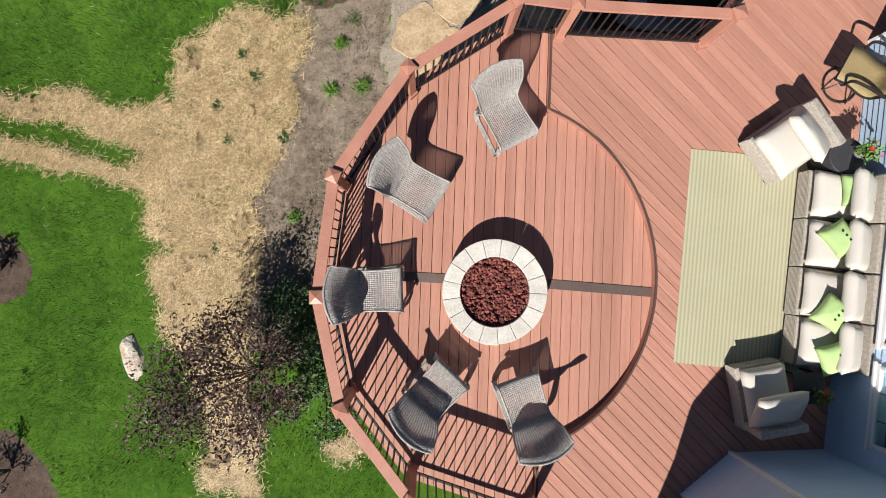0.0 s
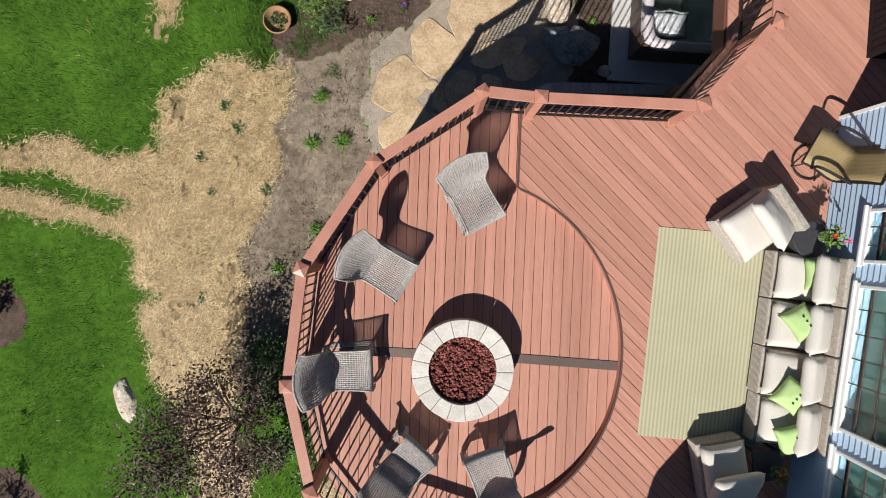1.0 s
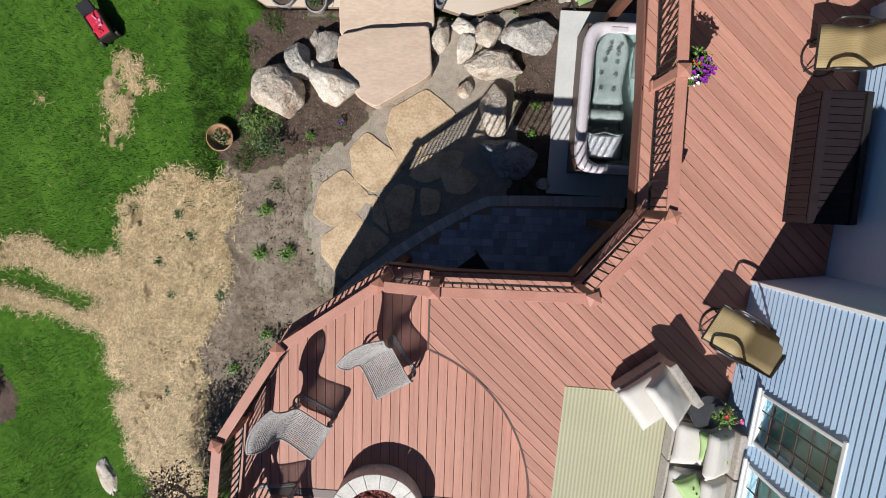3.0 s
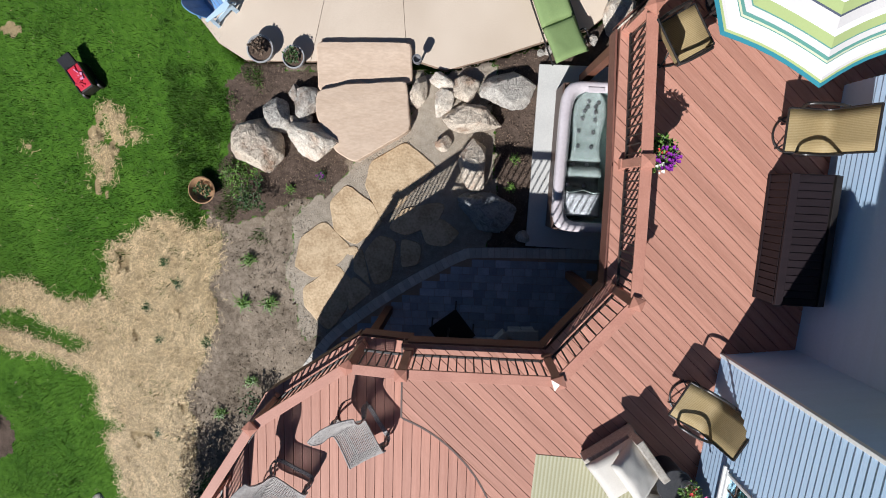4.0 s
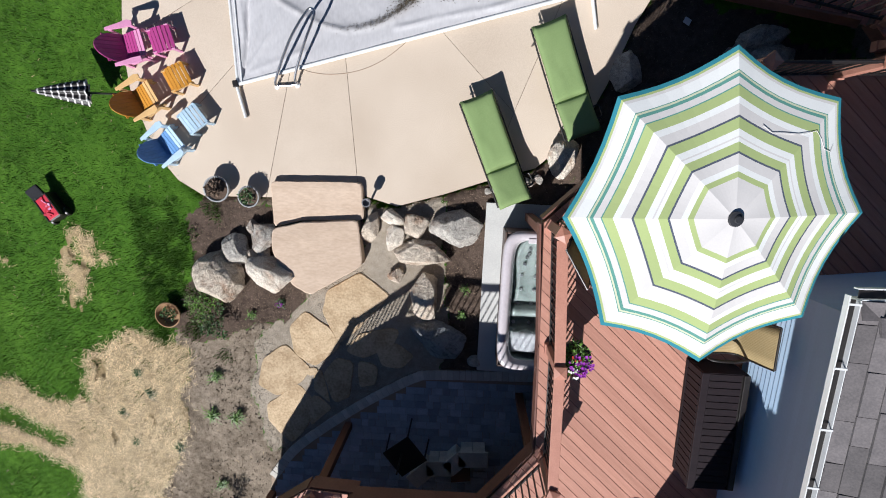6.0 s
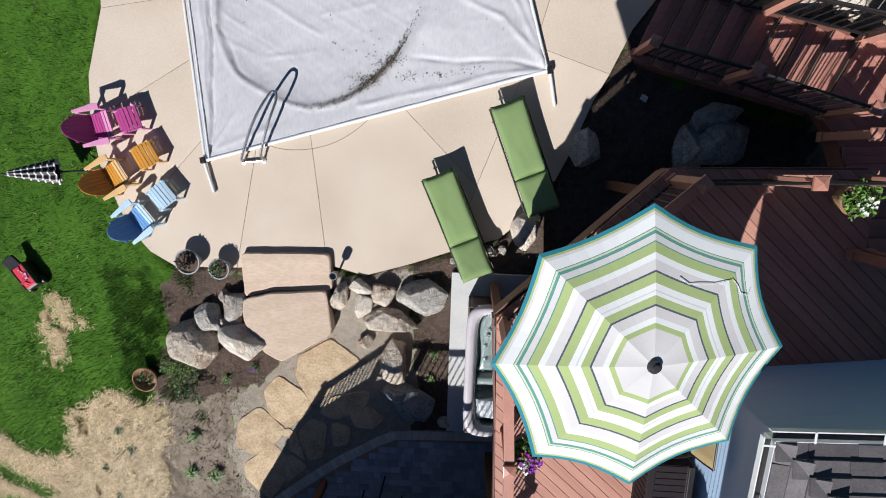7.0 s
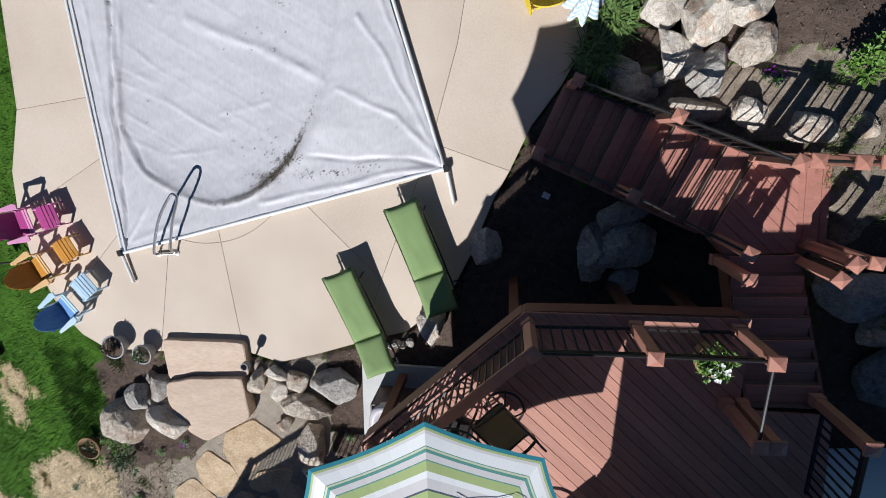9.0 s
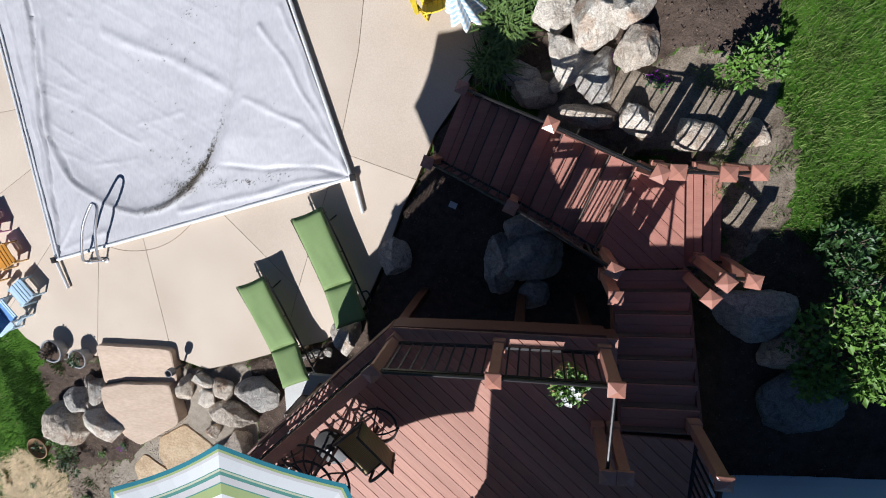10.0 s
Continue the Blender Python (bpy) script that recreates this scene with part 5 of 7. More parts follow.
rings = [(0.03, "ugrey"), (0.245, "ulime"), (0.28, "uwhite"), (0.318, "ugrey"), (0.383, "udark"), (0.396, "ulime"), (0.45, "uwhite"), (0.474, "ugrey"), (0.484, "uwhite"), (0.525, "ulime"), (0.59, "udark"), (0.603, "ugrey"), (0.668, "uwhite"), (0.71, "ulime"), (0.772, "upine"), (0.780, "ugrey"), (0.822, "upine"), (0.843, "ucream"), (0.856, "upine"), (0.862, "uwhite"), (0.935, "ugrey"), (0.955, "ulime"), (0.971, "uteal"), (1.0, "")]


def canopy(f, a):
    """Place on the canopy: f from the crown to the rim, a the angle in eighths of a turn."""
    k = a - math.floor(a)
    u = 2 * k - 1
    flat = math.cos(math.pi / 8) / math.cos((k - 0.5) * math.pi / 4)
    rad = UR * f * flat * (1 - 0.045 * f * f * (1 - u * u))
    ang = a * math.pi / 4 + radians(1.2)
    z = UD * (1 - f ** 1.35) - 0.03 * f * (1 - u * u)
    return Vector((*UC, UZ)) + UTILT @ Vector((rad * math.cos(ang), rad * math.sin(ang), z))


for (f0, mat_), (f1, _) in zip(rings, rings[1:]):
    for gore in range(8):
        bm = bmesh.new()
        rows = [[bm.verts.new(canopy(f0 + (f1 - f0) * j / (3 if f1 - f0 > 0.05 else 1), gore + i / 6)) for i in range(7)] for j in range(4 if f1 - f0 > 0.05 else 2)]
        for a, b in zip(rows, rows[1:]):
            for i in range(6):
                bm.faces.new((a[i], b[i], b[i + 1], a[i + 1]))
        part("canopy_strip", bm, M[mat_], um, smooth=False, here=True)
bm = lathe([(0.001, 0.05), (0.03, 0.048), (0.036, 0.03), (0.068, 0.022), (0.072, 0.0), (0.06, -0.02), (0.001, -0.02)], 24)
pole_ = part("pole", pipe([(UC[0], UC[1], 0.05), (UC[0], UC[1], 1.55), tuple(UHUB)], 0.022, 12), M["potdark"], um, "dark metal pole", here=True)
part("finial", moved(bm, pose(*UHUB, 2.5, 8.8, 0)), M["potdark"], pole_, "dark round finial", here=True)
part("base_plate", moved(lathe([(0.24, 0), (0.25, 0.03), (0.08, 0.07), (0.04, 0.12), (0.001, 0.12)], 24), pose(*UC, 0)), M["black"], um, here=True)
for k in range(8):
    part("rib", pipe([canopy(f, k + 0.0001) - Vector((0, 0, 0.018)) for f in (0.05, 0.35, 0.7, 0.99)], 0.007, 6), M["potdark"], um, here=True)
tb = empty("patio_table", (*UC, 0), "black cast metal lattice table under the umbrella", "table")
for r_ in (0.10, 0.30, 0.52):
    part("ring", pipe([(r_ * math.cos(a * math.pi / 16), r_ * math.sin(a * math.pi / 16), 0.70) for a in range(33)], 0.016, 6), M["black"], tb)
for k in range(16):
    a = k * math.pi / 8
    part("spoke", pipe(bez([(0.10 * math.cos(a), 0.10 * math.sin(a), 0.70), (0.30 * math.cos(a + 0.14), 0.30 * math.sin(a + 0.14), 0.70), (0.52 * math.cos(a), 0.52 * math.sin(a), 0.70)], 4), 0.011, 5), M["black"], tb)
for k in range(4):
    a = math.pi / 4 + k * math.pi / 2
    part("leg", pipe(bez([(0.40 * math.cos(a), 0.40 * math.sin(a), 0.70), (0.30 * math.cos(a), 0.30 * math.sin(a), 0.35), (0.42 * math.cos(a), 0.42 * math.sin(a), 0.0)], 5), 0.018), M["black"], tb)
cord = part("loose_cord", pipe([canopy(f_, a_) + Vector((0, 0, 0.012)) for f_, a_ in ((0.62, 1.62), (0.60, 1.45), (0.63, 1.30), (0.66, 1.12), (0.74, 0.98), (0.78, 0.86), (0.80, 0.74), (0.86, 0.66), (0.90, 0.70))], 0.003, 5), M["ugrey"], um, "thin cord lying on the canopy", here=True)

bench = empty("storage_bench", (6.08, 5.60, 0), "long espresso brown slatted storage bench against the wall", "bench", turn=-1.0)
part("body", boxed((-0.02, 0, 0.24), (0.52, 1.66, 0.46), (0, 0, 0), 0.008), M["black"], bench)
for i in range(17):
    y = -0.80 + 0.1 * i
    part("front_slat", boxed((-0.295, y, 0.235), (0.022, 0.088, 0.40), (0, 0, 0), 0.004), M["slat_dark"], bench)
    part("top_slat", boxed((0.0, y, 0.482), (0.42, 0.09, 0.022), (0, 0, 0), 0.004), M["slat_dark"], bench)
part("frame_rail", boxed((-0.27, 0, 0.492), (0.10, 1.72, 0.034), (0, 0, 0), 0.006), M["slat_dark"], bench)
part("frame_rail", boxed((-0.30, 0, 0.03), (0.03, 1.72, 0.06), (0, 0, 0), 0.004), M["slat_dark"], bench)
for s in (-1, 1):
    part("end_panel", boxed((0.0, s * 0.845, 0.245), (0.58, 0.03, 0.48), (0, 0, 0), 0.005), M["slat_dark"], bench)
# plain black strip behind the top slats, no higher than the seat
part("back_rest", boxed((0.27, 0, 0.26), (0.08, 1.70, 0.50), (0, 0, 0), 0.008), M["black"], bench, "black strip along the back of the bench")

potted("petunia_basket", (4.06, 6.66, 0.38), 0.20, 0.22, M["potdark"], "rail basket of purple, red and white petunias", 8, (("purple", 60, 0.06, -0.06, 0.15), ("redflower", 9, 0.0, 0.04, 0.06), ("whiteflower", 9, -0.03, -0.19, 0.08)), green="leaf", n=420, size=0.05, spread=1.25)
potted("flower_basket", (7.98, 10.14, 0.20), 0.20, 0.24, M["clay"], "hanging basket of white flowers on the deck rail", 9, (("whiteflower", 26, 0.0, -0.06, 0.10),), green="leaf", n=420, size=0.055, spread=1.2)

# ---- lower patio ----
PZ = -2.385
patio_edge = [(-1.52, 2.53), (-1.05, 3.16), (-0.36, 3.73), (0.43, 4.29), (1.04, 4.66), (1.54, 4.93), (1.97, 5.02), (3.82, 5.06), (4.3, 5.06)]
line = bez([(x, y, 0) for x, y in patio_edge], 6)
patio = empty("patio_pavers", (1.5, 3.5, PZ), "shaded grey paver patio under the deck", "paving", kind="structure")
part("bed", prism([(v.x, v.y) for v in line] + [(4.3, 0.0), (-1.5, 0.0)], PZ - 0.05, PZ - 0.008), M["joint"], patio, here=True)
acc, want, k = 0.0, 0.0, 0
for a, b in zip(line, line[1:]):
    d = b - a
    n_ = Vector((-d.y, d.x, 0)).normalized()
    L = d.length
    while want < acc + L:
        p = a + d * ((want - acc) / L)
        ang = math.degrees(math.atan2(d.y, d.x))
        c = p - n_ * 0.10
        part("edge_paver", boxed((c.x, c.y, PZ - 0.012), (0.118, 0.20, 0.05), (0, 0, ang), 0.006), M["paver_edge"], patio, here=True)
        want += 0.124
    acc += L
inner = [(v.x - 0.02, v.y - 0.22) for v in line]
prr = random.Random(12)
y = 1.9
row = 0
while y < 4.85:
    x = -1.5 - (row % 3) * 0.1
    while x < 4.2:
        w = prr.choice((0.15, 0.23, 0.30))
        if all(inside(px, py, inner + [(4.3, 0), (-1.6, 0)]) for px, py in ((x, y), (x + w, y), (x, y + 0.15), (x + w, y + 0.15))):
            part("paver", boxed((x + w / 2, y + 0.075, PZ - 0.014), (w - 0.006, 0.146, 0.04), (0, 0, 0), 0.004), M["paver"], patio, here=True)
        x += w
    y += 0.152
    row += 1


def flag(name, poly, z, h, material, parent_label, category, seed, rough_=0.03, group="flagstones"):
    """A split stone with an uneven rim and a broken, slightly humped face."""
    rr = random.Random(seed)
    pts = []
    for i, p in enumerate(poly):
        q = poly[(i + 1) % len(poly)]
        L = math.hypot(q[0] - p[0], q[1] - p[1])
        k = max(2, int(L / 0.09))
        for s in range(k):
            t_ = s / k
            w = rough_ * (0.6 if s else 0.2)
            pts.append((p[0] + (q[0] - p[0]) * t_ + rr.uniform(-w, w), p[1] + (q[1] - p[1]) * t_ + rr.uniform(-w, w)))
    # round the corners a little
    pts = [((a[0] + 2 * b[0] + c_[0]) / 4, (a[1] + 2 * b[1] + c_[1]) / 4) for a, b, c_ in zip(pts[-1:] + pts[:-1], pts, pts[1:] + pts[:1])]
    cx, cy = sum(p[0] for p in pts) / len(pts), sum(p[1] for p in pts) / len(pts)
    bm = bmesh.new()
    rings_ = []
    for f, zz in ((1.0, -h), (1.0, -0.012), (0.975, 0.0), (0.7, 0.004), (0.4, 0.006)):
        rings_.append([bm.verts.new((cx + (x - cx) * f, cy + (y_ - cy) * f, z + zz + (0.006 * noise.noise((x * 3 * f, y_ * 3 * f, seed)) if f < 0.98 else 0))) for x, y_ in pts])
    n_ = len(pts)
    for a, b in zip(rings_, rings_[1:]):
        for i in range(n_):
            bm.faces.new((a[i], a[(i + 1) % n_], b[(i + 1) % n_], b[i]))
    cen = bm.verts.new((cx, cy, z + 0.006))
    for i in range(n_):
        bm.faces.new((rings_[-1][i], rings_[-1][(i + 1) % n_], cen))
    bmesh.ops.recalc_face_normals(bm, faces=bm.faces)
    bmesh.ops.translate(bm, vec=(-cx, -cy, -z), verts=bm.verts)
    ob = part(name, bm, material)
    ob.location = (cx, cy, z)
    return tagged(ob, parent_label, category, group)


FLAGS = [
    [(0.46, 6.97), (1.03, 6.54), (0.41, 5.86), (0.02, 5.54), (-0.29, 6.19), (-0.16, 6.61)],
    [(-0.65, 6.15), (-0.15, 5.79), (0.02, 5.46), (-0.48, 5.02), (-0.88, 5.26), (-0.99, 5.81)],
    [(-1.10, 5.42), (-0.59, 4.93), (-0.76, 4.69), (-1.28, 4.32), (-1.69, 4.53), (-1.56, 5.11)],
    [(-0.88, 4.57), (-0.59, 4.30), (-0.70, 3.65), (-1.05, 3.26), (-1.51, 3.73), (-1.53, 4.08)],
    [(0.90, 5.83), (1.23, 5.84), (1.13, 5.51), (0.53, 5.22), (0.19, 5.36), (0.41, 5.70)],
    [(1.18, 5.56), (1.55, 5.30), (1.31, 5.03), (0.92, 5.05), (0.80, 5.38)],
    [(0.42, 5.14), (0.81, 5.04), (0.76, 4.65), (0.43, 4.57)],
    [(-0.03, 5.18), (0.31, 5.08), (0.21, 4.36), (-0.10, 4.22), (-0.31, 4.83)],
    [(-0.53, 4.82), (-0.37, 4.94), (-0.19, 4.20), (-0.53, 4.47)],
    [(-0.66, 4.16), (-0.53, 4.36), (-0.16, 4.08), (-0.62, 3.66)],
    [(-0.62, 4.98), (-0.42, 4.96), (-0.5, 4.78), (-0.68, 4.8)]]
for i, p in enumerate(FLAGS):
    flag("flagstone", [(sum(q[0] for q in p) / len(p) * -0.07 + x * 1.07, sum(q[1] for q in p) / len(p) * -0.07 + y_ * 1.07) for x, y_ in p], -2.402, 0.06, M["flag"], "golden tan flagstone set in gravel", "flagstone", 60 + i)
flag("stone_slab", [(-1.20, 8.77), (0.56, 8.78), (0.59, 8.06), (-0.61, 8.03), (-1.17, 7.88)], -2.27, 0.2, M["slab"], "large sandstone slab step up to the pool", "stone step", 81, 0.015, "slab steps")
flag("stone_slab", [(-1.17, 7.86), (-0.61, 8.01), (0.51, 8.07), (0.58, 7.20), (-0.46, 6.58), (-0.82, 6.77), (-1.18, 7.42)], -2.15, 0.28, M["slab"], "large sandstone slab at the path's end", "stone step", 82, 0.02, "slab steps")


def boulder(x, y, z, w, d, h, turn, material, seed, label, facets=7):
    """A field stone: a lumpy ball with flat broken faces, half sunk."""
    rr = random.Random(seed)
    bm = bmesh.new()
    bmesh.ops.create_icosphere(bm, subdivisions=5, radius=1.0)
    planes = [(Vector((rr.gauss(0, 1), rr.gauss(0, 1), rr.gauss(0.3, 0.7))).normalized(), rr.uniform(0.58, 0.86)) for _ in range(facets + 4)]
    for v in bm.verts:
        p = v.co.copy()
        p *= 1 + 0.16 * noise.noise(tuple(p * 1.1 + Vector((seed, 0, 0))))
        for nrm, dist in planes:
            over = p.dot(nrm) - dist
            if over > 0:
                p -= nrm * over * 0.97
        rg = abs(noise.noise(tuple(p * 2.6 + Vector((0, seed, 0)))))
        p *= 1 + 0.045 * noise.noise(tuple(p * 3.1 + Vector((0, seed, 0)))) - 0.05 * max(0, 0.10 - rg) / 0.10 + 0.018 * noise.noise(tuple(p * 8 + Vector((0, 0, seed)))) + 0.014 * noise.noise(tuple(p * 17 + Vector((seed, 0, 0))))
        v.co = p
    lo, hi = [min(v.co[k] for v in bm.verts) for k in range(3)], [max(v.co[k] for v in bm.verts) for k in range(3)]
    for v in bm.verts:
        c = [(v.co[k] - (lo[k] + hi[k]) / 2) / (hi[k] - lo[k]) for k in range(3)]
        v.co = (c[0] * w, c[1] * d, c[2] * h)
    ob = part("boulder", bm, material, smooth=True)
    ob.matrix_basis = pose(x, y, z + h * 0.28, 0, 0, turn)
    return tagged(ob, label, "boulder", "boulders")


# seat wall and crate under the deck
sw = empty("seat_wall", (2.3, 3.0, PZ), "low pale stone seat wall on the shaded patio", "seat wall")
for p_, q_ in (((1.62, 2.80), (1.92, 3.10)), ((1.92, 3.10), (2.34, 3.12)), ((2.34, 3.12), (2.56, 3.34)), ((2.56, 3.34), (3.06, 3.36))):
    a_, b_ = Vector((*p_, 0)), Vector((*q_, 0))
    L_, g_ = (b_ - a_).length, math.degrees(math.atan2(b_.y - a_.y, b_.x - a_.x))
    nb = max(1, round(L_ / 0.24))
    for lay in range(2):
        for i in range(nb):
            c_ = a_ + (b_ - a_) * ((i + 0.5) / nb)
            part("wall_block", boxed((c_.x, c_.y, PZ + 0.10 + 0.19 * lay), (L_ / nb - 0.006, 0.27, 0.185), (0, 0, g_), 0.012), M["paver_edge"], sw, here=True)
    c_ = (a_ + b_) / 2
    part("coping", boxed((c_.x, c_.y, PZ + 0.415), (L_ + 0.10, 0.33, 0.05), (0, 0, g_), 0.01), M["paver_edge"], sw, here=True)
crate = empty("wooden_crate", (2.56, 2.98, PZ), "orange-brown wooden crate beside the seat wall", "crate", turn=8)
for k in range(3):
    for sx in (-1, 1):
        part("side_slat", boxed((0, sx * 0.13, 0.07 + 0.13 * k), (0.36, 0.016, 0.11), (0, 0, 0), 0.003), M["beam"], crate)
        part("end_slat", boxed((sx * 0.18, 0, 0.07 + 0.13 * k), (0.016, 0.25, 0.11), (0, 0, 0), 0.003), M["beam"], crate)
part("lid", boxed((0, 0, 0.40), (0.39, 0.29, 0.02), (0, 0, 0), 0.004), M["beam"], crate)

G = -2.42
PALE, GREY, DARKR = "pale tan field boulder with a rough broken face", "grey field boulder beside the path", "dark slate grey boulder in the shade"
for args in (
        (-2.31, 6.88, G, 1.02, 0.92, 0.70, -35, "rock_tan", 1, PALE), (-1.27, 6.98, G, 1.02, 0.72, 0.62, -22, "rock_pale", 2, PALE), (-1.95, 7.42, G, 0.40, 0.56, 0.42, 15, "rock_grey", 3, GREY),
        (-1.38, 7.67, G, 0.42, 0.50, 0.42, 10, "rock_grey", 4, GREY), (-1.68, 7.28, G, 0.26, 0.26, 0.26, 0, "rock_tan", 5, GREY), (-1.62, 7.87, G, 0.24, 0.28, 0.26, 0, "rock_grey", 6, GREY), (-1.44, 7.34, G, 0.28, 0.24, 0.24, 30, "rock_pale", 7, GREY),
        (2.36, 7.93, G, 1.02, 0.74, 0.46, 18, "rock_grey", 8, GREY), (1.72, 7.44, G, 1.14, 0.56, 0.50, -8, "rock_tan", 9, PALE), (1.76, 6.60, G, 0.55, 0.98, 0.52, 4, "rock_tan", 10, PALE),
        (2.0, 5.74, G, 1.12, 0.74, 0.50, -22, "rock_dark", 11, DARKR), (0.73, 7.93, G, 0.28, 0.52, 0.36, -22, "rock_tan", 12, PALE), (1.55, 7.98, G, 0.44, 0.38, 0.34, -15, "rock_tan", 13, GREY), (1.15, 7.72, G, 0.34, 0.46, 0.30, -30, "rock_pale", 14, PALE), (1.15, 8.12, G, 0.40, 0.26, 0.28, -20, "rock_pale", 21, PALE),
        (1.21, 6.97, G, 0.34, 0.30, 0.26, 20, "rock_tan", 15, "small reddish boulder at the gravel path"), (4.25, 9.30, G, 0.52, 0.78, 0.52, -14, "rock_pale", 16, PALE), (2.77, 5.27, G, 0.28, 0.24, 0.22, 0, "rock_grey", 17, GREY),
        (7.55, 10.85, G, 1.05, 0.80, 0.62, 20, "rock_grey", 22, DARKR), (7.08, 10.70, G, 0.62, 1.05, 0.6, -8, "rock_grey", 23, DARKR), (7.5, 11.32, G, 0.82, 0.55, 0.5, 10, "rock_grey", 24, DARKR), (5.27, 10.80, G, 0.58, 0.70, 0.5, 0, "rock_grey", 25, DARKR), (7.6, 10.2, G, 0.6, 0.5, 0.4, 40, "rock_grey", 26, DARKR),
        (10.30, 10.50, gz(10.30, 10.5) - 0.1, 1.0, 0.8, 0.62, -20, "rock_grey", 27, "grey boulder in the shade below the stairs"), (10.78, 10.02, gz(10.78, 10.0) - 0.05, 0.75, 0.62, 0.5, 10, "rock_tan", 28, "grey boulder in the shade below the stairs"), (10.98, 9.33, gz(10.98, 9.33) - 0.05, 1.0, 0.88, 0.6, 25, "rock_dark", 29, DARKR),
        (7.78, 14.42, gz(7.78, 14.42) - 0.03, 0.71, 0.84, 0.6, 5, "rock_pale", 30, PALE), (7.97, 13.78, gz(7.97, 13.78) - 0.03, 0.64, 0.95, 0.6, 35, "rock_pale", 31, PALE), (8.30, 14.18, gz(8.30, 14.18) - 0.03, 0.77, 0.92, 0.72, -25, "rock_pale", 32, PALE), (8.36, 13.46, gz(8.36, 13.46) - 0.03, 0.67, 0.82, 0.6, 15, "rock_grey", 33, "greenish grey boulder on the terrace"),
        (8.78, 13.74, gz(8.78, 13.74) - 0.03, 0.59, 0.71, 0.55, -20, "rock_tan", 34, PALE), (8.72, 14.26, gz(8.72, 14.26) - 0.03, 0.67, 0.54, 0.5, 30, "rock_pale", 35, PALE), (8.33, 12.96, gz(8.33, 12.96) - 0.03, 1.12, 0.39, 0.38, -10, "rock_tan", 37, "flat tan ledge stone beside the stairs"), (8.83, 12.93, gz(8.83, 12.93) - 0.03, 0.46, 0.55, 0.42, 35, "rock_pale", 38, PALE), (7.35, 13.62, gz(7.35, 13.62) - 0.03, 0.60, 0.40, 0.3, -12, "rock_grey", 39, GREY), (7.53, 13.33, gz(7.53, 13.33) - 0.04, 0.72, 0.46, 0.34, -14, "rock_tan", 41, "flat tan ledge stone beside the stairs"), (8.90, 12.88, gz(8.90, 12.88) - 0.12, 0.62, 0.40, 0.30, -20, "rock_tan", 42, "flat tan ledge stone beside the stairs"), (9.55, 12.66, gz(9.55, 12.66) - 0.14, 0.62, 0.40, 0.30, -12, "rock_tan", 43, "flat tan ledge stone beside the stairs"), (10.10, 12.70, gz(10.10, 12.70) - 0.14, 0.40, 0.46, 0.28, 10, "rock_tan", 44, "flat tan ledge stone beside the stairs"), (7.87, 13.43, gz(7.87, 13.43) - 0.03, 0.29, 0.25, 0.25, 0, "rock_grey", 40, GREY)):
    k = 0.87 if 30 <= args[8] <= 38 else 1.18 if args[8] in (3, 4, 5, 6, 7, 12, 13, 14, 21) else 1.0
    boulder(*args[:3], args[3] * k, args[4] * k, *args[5:7], M[args[7]], args[8], args[9])
for i in range(8):
    boulder(2.95 + 0.13 * i, 8.66 + 0.02 * (i % 3) + 0.03 * i, G, 0.15 + 0.05 * (i % 3), 0.13 + 0.04 * (i % 2), 0.15, 40 * i, M["rock_grey"], 90 + i, "small dark rounded stone at the concrete edge", 4)

# ---- hot tub ----
padx = empty("tub_pad", (3.45, 6.75, -2.4), "pale cast concrete pad under the hot tub", "concrete pad", kind="structure")
part("pad", boxed((3.75, 6.75, -2.36), (1.75, 3.36, 0.08), (0, 0, -1.5), 0.01), M["pad"], padx, here=True)
tub = empty("hot_tub", (4.05, 6.72, -2.32), "uncovered rectangular hot tub with a pearl shell and clear water", "hot tub", turn=-1.5)
TW, TL, TH = 1.72, 2.56, 0.74
for c_, d_ in (((-TW / 2 + 0.04, 0, 0.33), (0.03, TL - 0.06, 0.66)), ((TW / 2 - 0.04, 0, 0.33), (0.03, TL - 0.06, 0.66)), ((0, -TL / 2 + 0.04, 0.33), (TW - 0.12, 0.03, 0.66)), ((0, TL / 2 - 0.04, 0.33), (TW - 0.12, 0.03, 0.66))):
    part("cabinet_side", boxed(c_, d_, (0, 0, 0), 0.008), M["tubside"], tub, "brown cabinet side")
def tubpoint(d, a, z):
    """Rounded rectangle outline, d inside the full size."""
    c_, s_ = math.cos(a), math.sin(a)
    e_ = 0.26
    return ((TW / 2 - d) * math.copysign(abs(c_) ** e_, c_), (TL / 2 - d * 0.8) * math.copysign(abs(s_) ** e_, s_), z)
prof_ = [(0.0, TH - 0.16), (0.0, TH - 0.04), (0.02, TH), (0.06, TH + 0.014), (0.13, TH + 0.008), (0.16, TH - 0.02), (0.19, TH - 0.08), (0.21, TH - 0.13)]
deep_ = [(0.21, TH - 0.13), (0.24, TH - 0.40), (0.30, TH - 0.62), (0.5, TH - 0.66)]


def bowl(profile, closed):
    bm = bmesh.new()
    rg = [[bm.verts.new(tubpoint(f, 2 * math.pi * k / 72, z)) for k in range(72)] for f, z in profile]
    for a, b in zip(rg, rg[1:]):
        for k in range(72):
            bm.faces.new((a[k], a[(k + 1) % 72], b[(k + 1) % 72], b[k]))
    if closed:
        bm.faces.new(rg[-1])
    bmesh.ops.recalc_face_normals(bm, faces=bm.faces)
    return bm


part("shell", bowl(prof_, False), M["tubshell"], tub, "pearl grey acrylic rim", smooth=True)
part("basin", bowl(deep_, True), M["tubbasin"], tub, "blue-green basin below the water", smooth=True)
